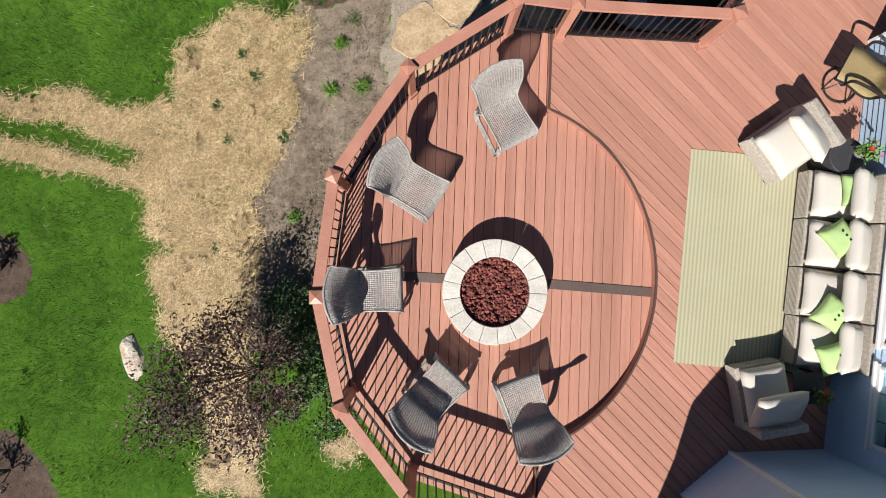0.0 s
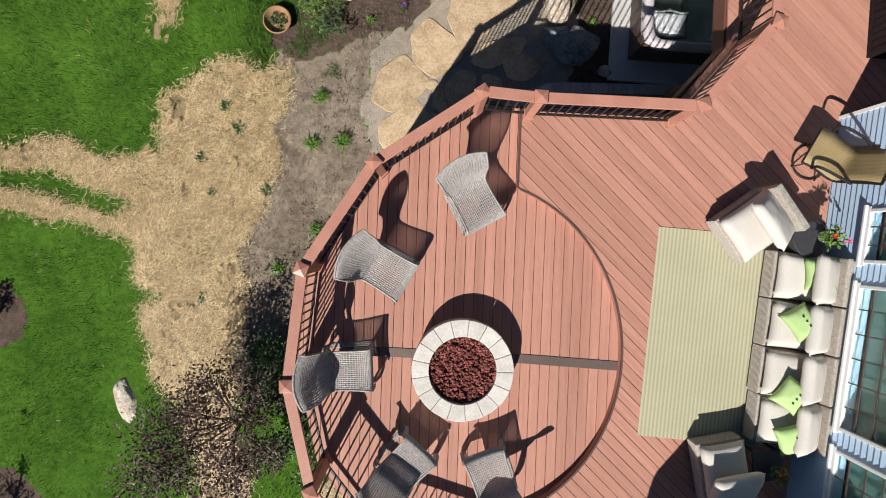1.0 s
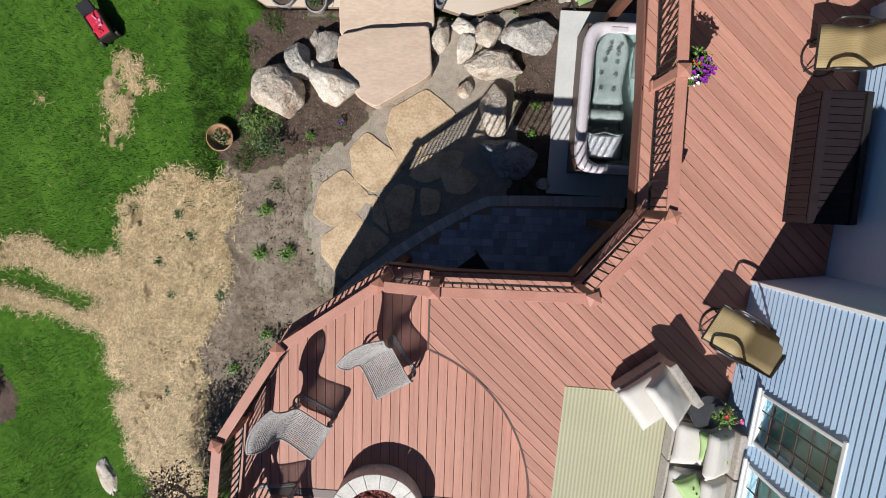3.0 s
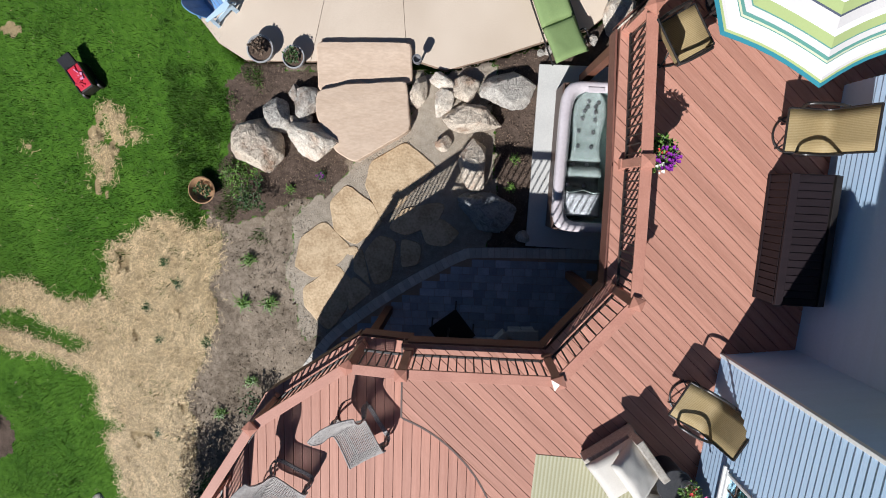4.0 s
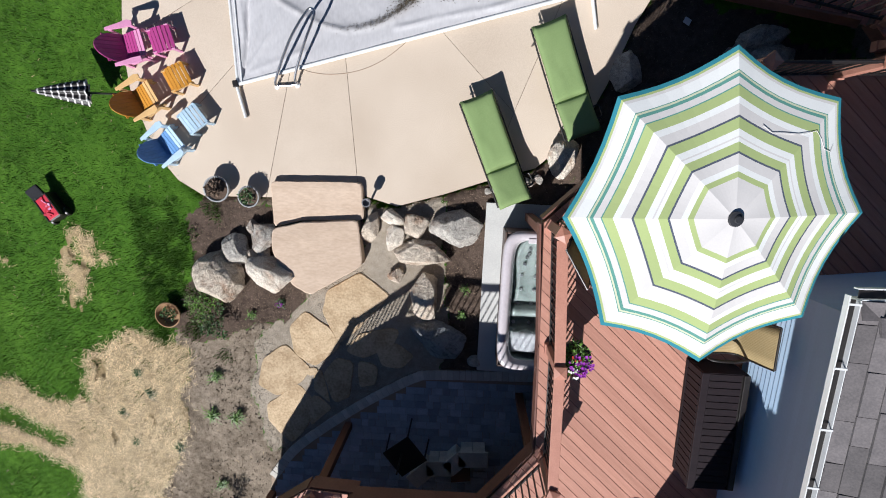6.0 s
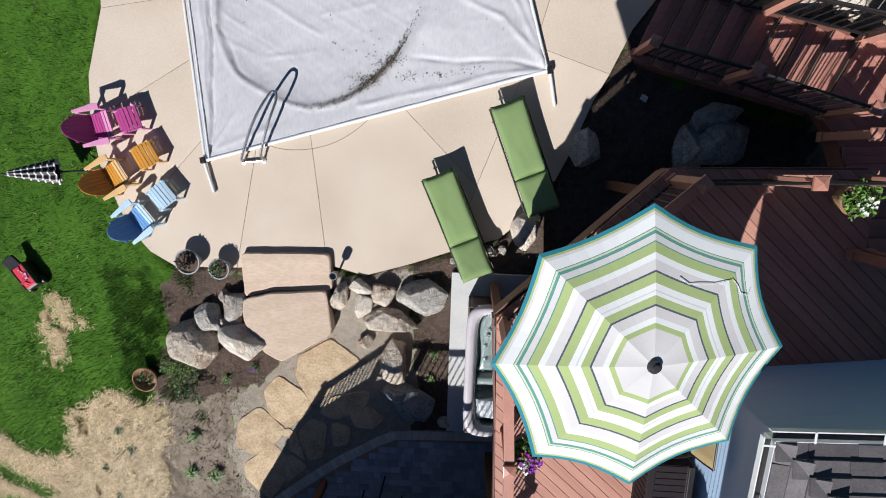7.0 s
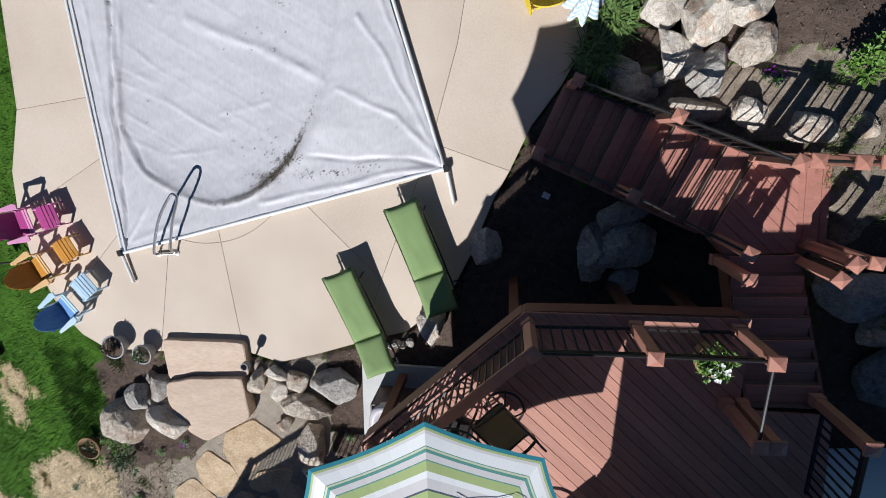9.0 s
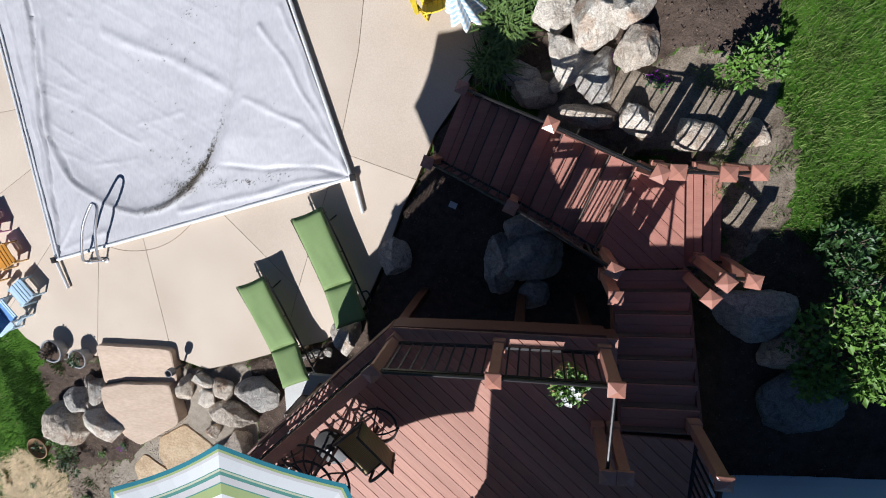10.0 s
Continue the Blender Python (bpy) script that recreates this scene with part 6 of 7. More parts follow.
# moulded lounge: head, back, seat, foot wells and step
bm = bmesh.new()
rows_ = []
for y_, hw, dz in ((1.12, 0.12, -0.12), (1.05, 0.20, -0.14), (0.92, 0.27, -0.19), (0.72, 0.285, -0.22), (0.45, 0.245, -0.25), (0.20, 0.235, -0.26), (0.02, 0.26, -0.25), (-0.02, 0.29, -0.28), (-0.05, 0.30, -0.44), (-0.13, 0.30, -0.44), (-0.16, 0.30, -0.25), (-0.30, 0.31, -0.24), (-0.34, 0.31, -0.46), (-0.53, 0.32, -0.46), (-0.56, 0.34, -0.17), (-0.58, 0.34, -0.22), (-0.60, 0.33, -0.5)):
    rows_.append([bm.verts.new((-0.33 + hw * s_, y_ + (0.03 * math.cos(s_ * 5) if -0.6 < y_ < -0.3 else 0), TH + (dz + 0.03 * s_ * s_ if abs(s_) < 0.99 else -0.62))) for s_ in (-1, -0.96, -0.7, -0.4, 0, 0.4, 0.7, 0.96, 1)])
for a, b in zip(rows_, rows_[1:]):
    for k in range(8):
        bm.faces.new((a[k], a[k + 1], b[k + 1], b[k]))
bmesh.ops.recalc_face_normals(bm, faces=bm.faces)
seat_ = part("lounge_seat", bm, M["tubwater"], tub, "moulded lounge seat under water", smooth=True)
part("foot_step", moved(puff(0.72, 0.46, 0.22, 79, 0.01, 12, 0.25), pose(-0.33, -0.79, TH - 0.30)), M["tubstep"], tub, "pale moulded step at the foot end", smooth=True)
part("corner_seat", moved(puff(0.55, 0.62, 0.3, 74, 0.02), pose(0.35, 0.75, TH - 0.46)), M["tubwater"], tub, "moulded corner seat", smooth=True)
part("headrest", boxed((-0.30, 1.13, TH + 0.012), (0.28, 0.09, 0.03), (0, 0, 0), 0.014), M["tubshell"], tub, "pale headrest")
part("dial", moved(lathe([(0.001, 0.03), (0.03, 0.03), (0.05, 0.0), (0.05, -0.02)], 16), pose(0.08, 1.14, TH + 0.01)), M["tubshell"], tub, "round control dial")
for x, y_, dz in ((-0.37, 0.97, -0.15), (-0.20, 0.95, -0.15), (-0.38, 0.87, -0.17), (-0.24, 0.88, -0.17), (-0.42, 0.80, -0.18), (-0.23, 0.79, -0.18), (-0.45, 0.68, -0.19), (-0.23, 0.66, -0.2), (-0.49, 0.47, -0.22), (-0.24, 0.45, -0.22), (-0.48, 0.21, -0.23), (-0.25, 0.20, -0.23), (-0.50, -0.09, -0.41), (-0.26, -0.09, -0.41), (-0.56, -0.46, -0.43), (-0.27, -0.46, -0.43)):
    part("jet", moved(lathe([(0.001, 0.004), (0.014, 0.004), (0.018, 0.018), (0.03, 0.016), (0.036, -0.01)], 14), pose(x, y_, TH + dz)), M["steel"], seat_, "chrome jet")
wm, n_, l_, b_ = shader("tub_water", 0.02)
b_.inputs["Base Color"].default_value, b_.inputs["Transmission Weight"].default_value, b_.inputs["IOR"].default_value = (0.90, 0.96, 0.955, 1), 1.0, 1.33
nz, bp = n_.new("ShaderNodeTexNoise"), n_.new("ShaderNodeBump")
nz.inputs["Scale"].default_value, bp.inputs["Strength"].default_value, bp.inputs["Distance"].default_value = 9, 0.25, 0.02
l_.new(nz.outputs["Fac"], bp.inputs["Height"]), l_.new(bp.outputs[0], b_.inputs["Normal"])
bm = bmesh.new()
bm.faces.new([bm.verts.new(tubpoint(0.204, 2 * math.pi * k / 72, TH - 0.10)) for k in range(72)])
w_ = part("water", bm, wm, tub, "clear rippled water")
w_.visible_shadow = False

# ---- pool cover, ladder, loungers ----
cov = empty("pool_cover", (1.4, 13, -2.36), "grey vinyl pool cover stretched on white tubes, with leaf litter", "pool cover")
A_, B_, C_, D_ = Vector((-1.76, 10.54)), Vector((4.56, 12.12)), Vector((2.95, 17.6)), Vector((-2.10, 17.6))
bm = bmesh.new()
NU, NV = 190, 190
gridv = []
rim = [(-1.15, 17.4), (-1.25, 15.5), (-1.3, 13.6), (-1.33, 12.75), (-1.1, 12.15), (-0.71, 11.84), (0.15, 11.5), (0.94, 11.63), (1.70, 12.13), (2.10, 12.66), (2.45, 13.32), (2.72, 14.1), (3.0, 15.4), (3.2, 17.4)]
rim_line = [(p.x, p.y) for p in bez([(x, y, 0) for x, y in rim], 28)]
rim_np = np.array(rim_line)


CREASES = [
    # wrinkles drawn in from the pool's rim
    ([(-1.26, 13.69), (-0.5, 13.29), (0.54, 12.77)], 0.024, 0.035), ([(-1.05, 14.27), (-0.42, 13.77), (0.38, 13.37)], 0.020, 0.035), ([(-1.28, 12.65), (-0.5, 12.34), (0.38, 12.48)], 0.018, 0.04),
    ([(-1.3, 13.2), (-0.7, 12.75)], 0.016, 0.03), ([(-1.2, 13.95), (-0.6, 13.6)], 0.016, 0.03), ([(-0.45, 14.93), (-0.05, 14.82)], 0.03, 0.03), ([(0.58, 13.09), (1.53, 13.31)], 0.012, 0.05), ([(0.19, 14.64), (1.4, 14.17), (2.52, 13.61)], 0.032, 0.09),
    ([(-1.35, 12.94), (-1.03, 12.16), (-0.35, 11.7), (0.4, 11.47)], -0.035, 0.022),
    # folds fanning out from the two near corners
    ([(4.5, 12.2), (4.0, 13.31), (3.61, 13.97), (3.25, 14.51)], 0.035, 0.05), ([(4.5, 12.2), (4.2, 13.31), (3.64, 14.76)], 0.035, 0.045), ([(4.49, 12.16), (3.96, 12.27), (3.01, 12.26), (2.19, 12.36)], -0.045, 0.035), ([(4.46, 12.3), (3.77, 12.99), (2.8, 13.44)], 0.032, 0.055),
    ([(1.18, 11.55), (2.22, 11.74), (3.51, 11.99), (4.46, 12.11)], 0.045, 0.05), ([(-1.65, 10.7), (-1.08, 11.43), (-0.92, 11.82)], 0.045, 0.045), ([(-1.5, 10.75), (-0.5, 11.1)], 0.03, 0.06), ([(-1.60, 10.85), (-1.28, 11.7)], 0.03, 0.035),
    # the loose long edge
    ([(-1.25, 17.0), (-1.22, 15.0), (-1.33, 14.14), (-1.5, 13.02), (-1.48, 12.05), (-1.65, 10.7)], -0.11, 0.040), ([(-1.02, 14.99), (-1.24, 13.79), (-1.5, 12.05)], 0.04, 0.04), ([(-1.7, 16.0), (-1.66, 13.5), (-1.62, 11.3)], 0.04, 0.035)]


def cover_z(x, y, u, v):
    """Height of the sheet: it sags within the pool's rim, is pulled into folds outside it, and is wrinkled all over."""
    dist = math.sqrt(((rim_np - (x, y)) ** 2).sum(1).min())
    deep = inside(x, y, rim_line)
    z = 0.06 - (0.08 * (1 - math.exp(-dist / 0.24)) if deep else 0.0) + 0.026 * math.exp(-(dist / 0.05) ** 2) * (1 - min(1, max(0, (y - 11.9) / 0.8)) * (x > 0.8))
    if not deep and x > 1.4 and y > 12.2:
        z += 0.085 * (1 - math.exp(-(dist / 0.14) ** 2)) * math.exp(-dist / 0.8) * min(1, (y - 12.2) / 0.6)
    wx, wy = 0.06 * noise.noise((x * 1.3, y * 1.3, 21)), 0.06 * noise.noise((x * 1.3, y * 1.3, 22))
    for pts, hgt, wid in CREASES:
        best = 9.0
        for (ax, ay), (bx, by) in zip(pts, pts[1:]):
            ex, ey = bx - ax, by - ay
            k = max(0.0, min(1.0, ((x - ax) * ex + (y - ay) * ey) / (ex * ex + ey * ey)))
            best = min(best, math.hypot(x + wx - ax - k * ex, y + wy - ay - k * ey))
        if best < 0.5:
            z += 0.95 * hgt * (0.7 + 0.6 * noise.noise((x * 2.5, y * 2.5, 8))) * math.exp(-(best / (wid * (0.8 + 0.5 * noise.noise((x * 3, y * 3, 4))))) ** 2)
    z += 0.010 * noise.noise((x * 1.6 + y * 1.1, y * 3 - x * 2.0, 3)) + 0.004 * noise.noise((x * 5 + y * 4, y * 9 - x * 7, 1))
    z += 0.004 * abs(noise.noise((x * 2 + y * 2.5, y * 14 + x * 8, 7))) * (2.2 if deep else 0.5)
    return z


for j in range(NV + 1):
    v = j / NV
    row_ = []
    for i in range(NU + 1):
        u = i / NU
        p = A_.lerp(B_, u).lerp(D_.lerp(C_, u), v)
        inw = 0.05 * math.sin(math.pi * v) * (1 if u > 0.5 else -1) * abs(2 * u - 1)
        row_.append(bm.verts.new((p.x - inw, p.y + 0.02 * math.sin(u * 9) * (1 - v), -2.385 + cover_z(p.x, p.y, u, v))))
    gridv.append(row_)
for a, b in zip(gridv, gridv[1:]):
    for i in range(NU):
        bm.faces.new((a[i], a[i + 1], b[i + 1], b[i]))
sheet = part("sheet", bm, M["cover"], cov, "wrinkled grey vinyl sheet", smooth=True, here=True)
co = np.empty(len(sheet.data.vertices) * 3)
sheet.data.vertices.foreach_get("co", co)
co = co.reshape(-1, 3) + np.array(cov.matrix_basis.translation)
away = np.sqrt(((co[:, None, :2] - rim_np[None, ::3]) ** 2).sum(2).min(1))
soil = np.exp(-(away / 0.085) ** 2) * (np.exp(-(((co[:, 0] - 1.45) / 0.75) ** 2 + ((co[:, 1] - 12.0) / 0.55) ** 2)) + 0.22)
sheet.data.color_attributes.new("soil", "FLOAT_COLOR", "POINT").data.foreach_set("color", np.repeat(soil, 4))
TZ = -2.33
for a, b, w in ((A_, B_, 0.035), (A_, D_, 0.026), (B_, C_, 0.03)):
    part("edge_tube", pipe([(*a, TZ), (*b, TZ)], w, 10), M["white"], cov, "white edge tube", here=True)
part("edge_tube", pipe([(*(A_ + Vector((0.09, 0.02))), TZ + 0.02), (*(D_ + Vector((0.12, 0))), TZ + 0.02)], 0.016, 8), M["white"], cov, here=True)
for a, d in ((A_ + Vector((-0.03, 0.0)), Vector((0.14, -0.60))), (B_ + Vector((0.04, 0.0)), Vector((0.12, -0.60)))):
    part("tube_end", pipe([(*a, TZ), (*(a + d), TZ - 0.02)], 0.03, 10), M["white"], cov, "white tube end", here=True)
    part("pulley", boxed((a.x, a.y, TZ + 0.03), (0.09, 0.12, 0.07), (0, 0, 10), 0.01), M["black"], cov, "black corner fitting", here=True)
lrr = random.Random(31)
vs, fs = [], []
def bit(x, y, s):
    b = len(vs)
    z = -2.385 + cover_z(x, y, 0.5, 0.5) + 0.01
    a = lrr.uniform(0, 6.28)
    for k in range(4):
        q = s * (1.0 if k % 2 else 0.5) * lrr.uniform(0.7, 1.3)
        vs.append((x + q * math.cos(a + k * 1.57), y + q * math.sin(a + k * 1.57), z + lrr.uniform(0, 0.008)))
    fs.append((b, b + 1, b + 2, b + 3))
for _ in range(1500):
    q = min(len(rim_line) - 2, max(8, lrr.gauss(220, 20)))
    p0, p1, k = rim_line[int(q)], rim_line[int(q) + 1], q - int(q)
    p = (p0[0] + (p1[0] - p0[0]) * k, p0[1] + (p1[1] - p0[1]) * k)
    bit(p[0] - abs(lrr.gauss(0.02, 0.05)), p[1] + lrr.gauss(0.02, 0.04), lrr.uniform(0.004, 0.014))
for cx, cy, sx, n_ in ((1.35, 11.98, 0.16, 230), (1.75, 12.3, 0.14, 170), (2.1, 12.03, 0.12, 50), (2.73, 12.06, 0.12, 50), (3.2, 12.15, 0.12, 26), (1.3, 12.6, 0.5, 26), (1.2, 14.2, 0.5, 14), (1.9, 14.9, 0.2, 12), (0.3, 13.0, 1.0, 10), (3.4, 13.0, 0.5, 8)):
    for _ in range(n_):
        bit(lrr.gauss(cx, sx), lrr.gauss(cy, sx * 0.4), lrr.uniform(0.004, 0.015))
tagged(mesh_of("leaf_litter", vs, fs, M["debris"]), "scattered brown leaf litter on the pool cover", "leaf litter", kind="stuff")
lad = empty("pool_ladder", (-0.85, 10.6, CZ), "bent stainless steel pool ladder rail", "pool ladder")
part("rail", pipe(bez([(-1.04, 10.51, CZ), (-0.98, 10.62, CZ + 0.2), (-0.62, 11.25, CZ + 0.40), (-0.30, 11.68, CZ + 0.45), (-0.18, 11.72, CZ + 0.46), (-0.17, 11.60, CZ + 0.45), (-0.36, 11.20, CZ + 0.40), (-0.62, 10.68, CZ + 0.2), (-0.65, 10.54, CZ)], 7), 0.024, 10), M["steel"], lad, here=True)
part("foot_bar", pipe([(-1.04, 10.51, CZ + 0.05), (-0.65, 10.54, CZ + 0.05)], 0.02, 8), M["steel"], lad, here=True)
for dx in (0.0, 0.36):
    part("flange", moved(lathe([(0.05, 0), (0.05, 0.015), (0.025, 0.03), (0.001, 0.03)], 14), pose(-1.04 + dx * 1.08, 10.51 + dx * 0.08, CZ)), M["white"], lad, here=True)


def lounger():
    """A green padded chaise on a dark tube frame. Head end at +y."""
    e = empty("sun_lounger", (0, 0, 0), "green padded chaise lounge with a dark metal frame", "sun lounger", "sun loungers")
    for s in (-1, 1):
        part("side_tube", pipe(bez([(s * 0.31, -0.98, 0.30), (s * 0.31, 0.28, 0.31), (s * 0.31, 1.0, 0.36)], 6), 0.016), M["black"], e)
        for y_ in (-0.85, 0.75):
            part("leg", pipe([(s * 0.31, y_, 0.31), (s * 0.31, y_ + 0.04, 0.0)], 0.014), M["black"], e)
        if s > 0:
            part("back_prop", pipe(bez([(s * 0.33, -0.80, 0.30), (s * 0.42, -0.78, 0.30), (s * 0.42, -0.6, 0.3), (s * 0.33, -0.58, 0.30)], 5), 0.014), M["black"], e)
    for y_ in (-0.95, -0.4, 0.2, 0.9):
        part("cross_tube", pipe([(-0.31, y_, 0.305), (0.31, y_, 0.305)], 0.012), M["black"], e)
    part("seat_pad", moved(puff(0.60, 1.37, 0.085, 77, 0.012, 14, 0.3), pose(0, 0.335, 0.365, 1.5, 0, 0)), M["loungepad"], e, "green fabric pad", smooth=True)
    part("back_pad", moved(puff(0.60, 0.72, 0.085, 78, 0.012, 12, 0.3), pose(0, -0.66, 0.43, -13, 0, 0)), M["loungepad"], e, "raised green back pad", smooth=True)
    return e


lg = lounger()
lg.matrix_basis = pose(3.04, 9.40, CZ, 0, 0, face(-0.76, 1.85) - 90)
copy_thing(lg, pose(4.20, 10.62, CZ, 0, 0, face(-0.70, 1.85) - 90))


def adirondack(main, pale, word):
    """A slatted chair with a round-topped fan back. It faces +x."""
    e = empty("adirondack_chair", (0, 0, 0), word + " slatted adirondack chair on the pool deck", "chair", "adirondack chairs")
    lean = pose(-0.24, 0, 0.30, 0, -30, 0)
    for i in range(7):
        s = (i - 3) / 3
        y0, y1 = s * 0.24 - 0.038, s * 0.24 + 0.038
        tops = [(q, -0.04 + 0.60 * math.sqrt(max(0.12, 1 - 0.80 * (q / 0.28) ** 2))) for q in (y1, (y0 + y1) / 2, y0)]
        bm = prism([(y0, -0.04), (y1, -0.04)] + tops, -0.01, 0.01, 0.004)
        part("back_slat", moved(bm, lean @ Matrix(((0, 0, 1, 0), (1, 0, 0, 0), (0, 1, 0, 0), (0, 0, 0, 1)))), M[main], e)
    for zz in (0.14, 0.34):
        part("back_brace", moved(boxed((-0.025, 0, zz), (0.025, 0.54, 0.05), (0, 0, 0), 0.004), lean), M[main], e)
    for i in range(6):
        x = -0.18 + i * 0.078
        part("seat_slat", boxed((x, 0, 0.29 + 0.022 * i - (0.012 if i == 5 else 0)), (0.070, 0.52, 0.02), (0, -13, 0), 0.005), M[pale if i > 3 else main], e)
    for s in (-1, 1):
        bm = prism([(-0.38, -0.04), (-0.1, -0.06), (0.12, -0.085), (0.21, -0.05), (0.20, 0.05), (0.0, 0.05), (-0.38, 0.02)], 0, 0.024, 0.005)
        part("armrest", moved(bm, pose(0, s * 0.34, 0.52) @ Matrix.Diagonal((1, -s, 1, 1))), M[pale], e, "broad painted arm")
        part("front_leg", boxed((0.16, s * 0.30, 0.26), (0.09, 0.024, 0.52), (0, 0, 0), 0.004), M[pale], e)
        part("side_rail", boxed((-0.05, s * 0.28, 0.21), (0.66, 0.024, 0.12), (0, -15, 0), 0.004), M[pale], e)
        part("back_leg", boxed((-0.32, s * 0.31, 0.26), (0.07, 0.024, 0.52), (0, 6, 0), 0.004), M[pale], e)
    return e


def ottoman(main, pale, word):
    e = empty("foot_stool", (0, 0, 0), word + " slatted foot stool before its chair", "foot stool", "foot stools")
    for i in range(6):
        x = -0.2 + i * 0.082
        part("slat", boxed((x, 0, 0.34 - 0.012 * abs(i - 2) ** 1.3), (0.072, 0.48, 0.02), (0, (i - 2) * 4, 0), 0.005), M[main], e)
    for s in (-1, 1):
        part("side_rail", boxed((0.0, s * 0.21, 0.27), (0.50, 0.024, 0.09), (0, 8, 0), 0.004), M[pale], e)
        for x in (-0.2, 0.2):
            part("leg", boxed((x, s * 0.235, 0.16), (0.07, 0.024, 0.32), (0, 0, 0), 0.004), M[pale], e)
    return e


for main, pale, word, (x, y), d, (ox, oy), od in (
        ("pinkwood", "pinklight", "magenta painted", (-3.54, 11.16), (1.0, 0.22), (-3.04, 11.27), (1, 0.28)),
        ("orangewood", "orangelight", "orange stained", (-3.40, 10.25), (0.88, 0.47), (-2.80, 10.62), (0.9, 0.45)),
        ("bluewood", "bluelight", "sky blue painted", (-3.00, 9.44), (0.80, 0.60), (-2.56, 9.88), (0.80, 0.60))):
    adirondack(main, pale, word).matrix_basis = pose(x, y, CZ, 0, 0, face(*d)) @ Matrix.Diagonal((0.88, 0.88, 0.88, 1))
    ottoman("pinkwood" if main == "pinkwood" else "orangewood" if main == "orangewood" else "bluelight", pale, word).matrix_basis = pose(ox, oy, CZ, 0, 0, face(*od)) @ Matrix.Diagonal((0.86, 0.9, 0.9, 1))
ye = adirondack("yellow", "yellow", "bright yellow painted")
ye["label"] = "bright yellow slatted chair at the pool corner"
ye.matrix_basis = pose(6.12, 14.90, CZ, 0, 0, face(-0.3, 1))


def shut_umbrella(name, at, tilt, turn, label, c1, c2, L=1.5, r=0.2):
    """A closed umbrella: pleated cloth that narrows to its tip, on a pole."""
    e = empty(name, at, label, "umbrella", "closed umbrellas")
    e.matrix_basis = pose(*at, tilt[0], tilt[1], turn)
    N, K = 40, (30 if c1 is M["black"] else 14)
    for j in range(K):
        bm = bmesh.new()
        two = []
        for jj in (j, j + 1):
            f = jj / K
            rr_ = 0.03 + r * (1 - f) ** 0.9
            two.append([bm.verts.new((rr_ * (1 + 0.28 * math.cos(k * 2 * math.pi / N * 8)) * math.cos(2 * math.pi * k / N), rr_ * (1 + 0.28 * math.cos(k * 2 * math.pi / N * 8)) * math.sin(2 * math.pi * k / N), 0.75 + L * f)) for k in range(N)])
        for k in range(N):
            bm.faces.new((two[0][k], two[0][(k + 1) % N], two[1][(k + 1) % N], two[1][k]))
        part("cloth_band", bm, c1 if (j % 4 or c1 is not M["black"]) and (j % 2 or c1 is M["black"]) else c2, e, smooth=True)
    part("pole", rod(bmesh.new(), (0, 0, 0), (0, 0, 0.75 + L + 0.06), 0.019, 10), M["black"], e, "dark pole")
    return e


shut_umbrella("closed_umbrella", (-3.80, 10.34, gz(-3.8, 10.3)), (0, -62, 0), 2, "black and white striped closed umbrella tilted over the lawn", M["black"], M["ugrey"], 0.78, 0.165)
shut_umbrella("closed_umbrella", (6.62, 14.40, CZ), (0, 0, 0), 0, "pale blue and white closed umbrella by the pool", M["bluelight"], M["uwhite"], 1.1, 0.2)

# ---- small garden things ----
cool = empty("tool_cart", (-6.05, 8.12, gz(-6.05, 8.12)), "open red and black tool cart standing on the lawn", "cart", turn=33)
part("body", boxed((0, 0, 0.15), (0.34, 0.56, 0.26), (0, 0, 0), 0.05), M["black"], cool, "black plastic body")
part("tray", boxed((0.0, 0.0, 0.272), (0.27, 0.48, 0.03), (0, 0, 0), 0.012), M["red"], cool, "bright red tray")
part("lid", boxed((-0.02, 0.37, 0.29), (0.30, 0.24, 0.06), (14, 0, 0), 0.028), M["plastic"], cool, "raised charcoal lid")
for s_ in (-1, 1):
    part("tray_rim", boxed((s_ * 0.15, 0, 0.285), (0.03, 0.52, 0.03), (0, 0, 0), 0.008), M["black"], cool)
    part("hinge", boxed((s_ * 0.1, 0.27, 0.28), (0.05, 0.05, 0.04), (0, 0, 0), 0.006), M["black"], cool)
for k in range(16):
    part("tool", boxed((rnd.uniform(-0.09, 0.09), rnd.uniform(-0.19, 0.19), 0.295), (rnd.uniform(0.02, 0.05), rnd.uniform(0.06, 0.15), 0.03), (rnd.uniform(-12, 12), rnd.uniform(-12, 12), rnd.uniform(0, 180)), 0.006), M["red" if k % 4 else "pinklight"], cool)
for s_ in (-1, 1):
    part("wheel", moved(lathe([(0.001, -0.03), (0.09, -0.03), (0.1, -0.015), (0.1, 0.015), (0.09, 0.03), (0.001, 0.03)], 20), pose(s_ * 0.19, -0.22, 0.1, 0, 90, 0)), M["black"], cool)
bk = empty("clay_bowl", (-3.55, 5.98, gz(-3.55, 5.98)), "tan clay bowl planter with dry plants on the grass", "planter")
part("bowl", lathe([(0.12, 0), (0.24, 0.2), (0.27, 0.26), (0.25, 0.27), (0.2, 0.15), (0.001, 0.14)], 28), M["clay"], bk)
v, f = leaf_cloud(120, ball((0, 0, 0.2), 0.18, 0.4, rnd), 0.06, rnd)
mesh_of("foliage", v, f, M["leafdark"], bk)
potted("metal_planter", (-2.22, 8.60, CZ), 0.24, 0.24, M["potgrey"], "grey planter of dry stems beside the slab steps", 15, n=160, green="twig", size=0.07, spread=0.7)
potted("metal_planter", (-1.60, 8.47, CZ), 0.20, 0.24, M["potgrey"], "pale planter with a small green plant", 16, n=150, green="leafdark", size=0.05, spread=0.8)
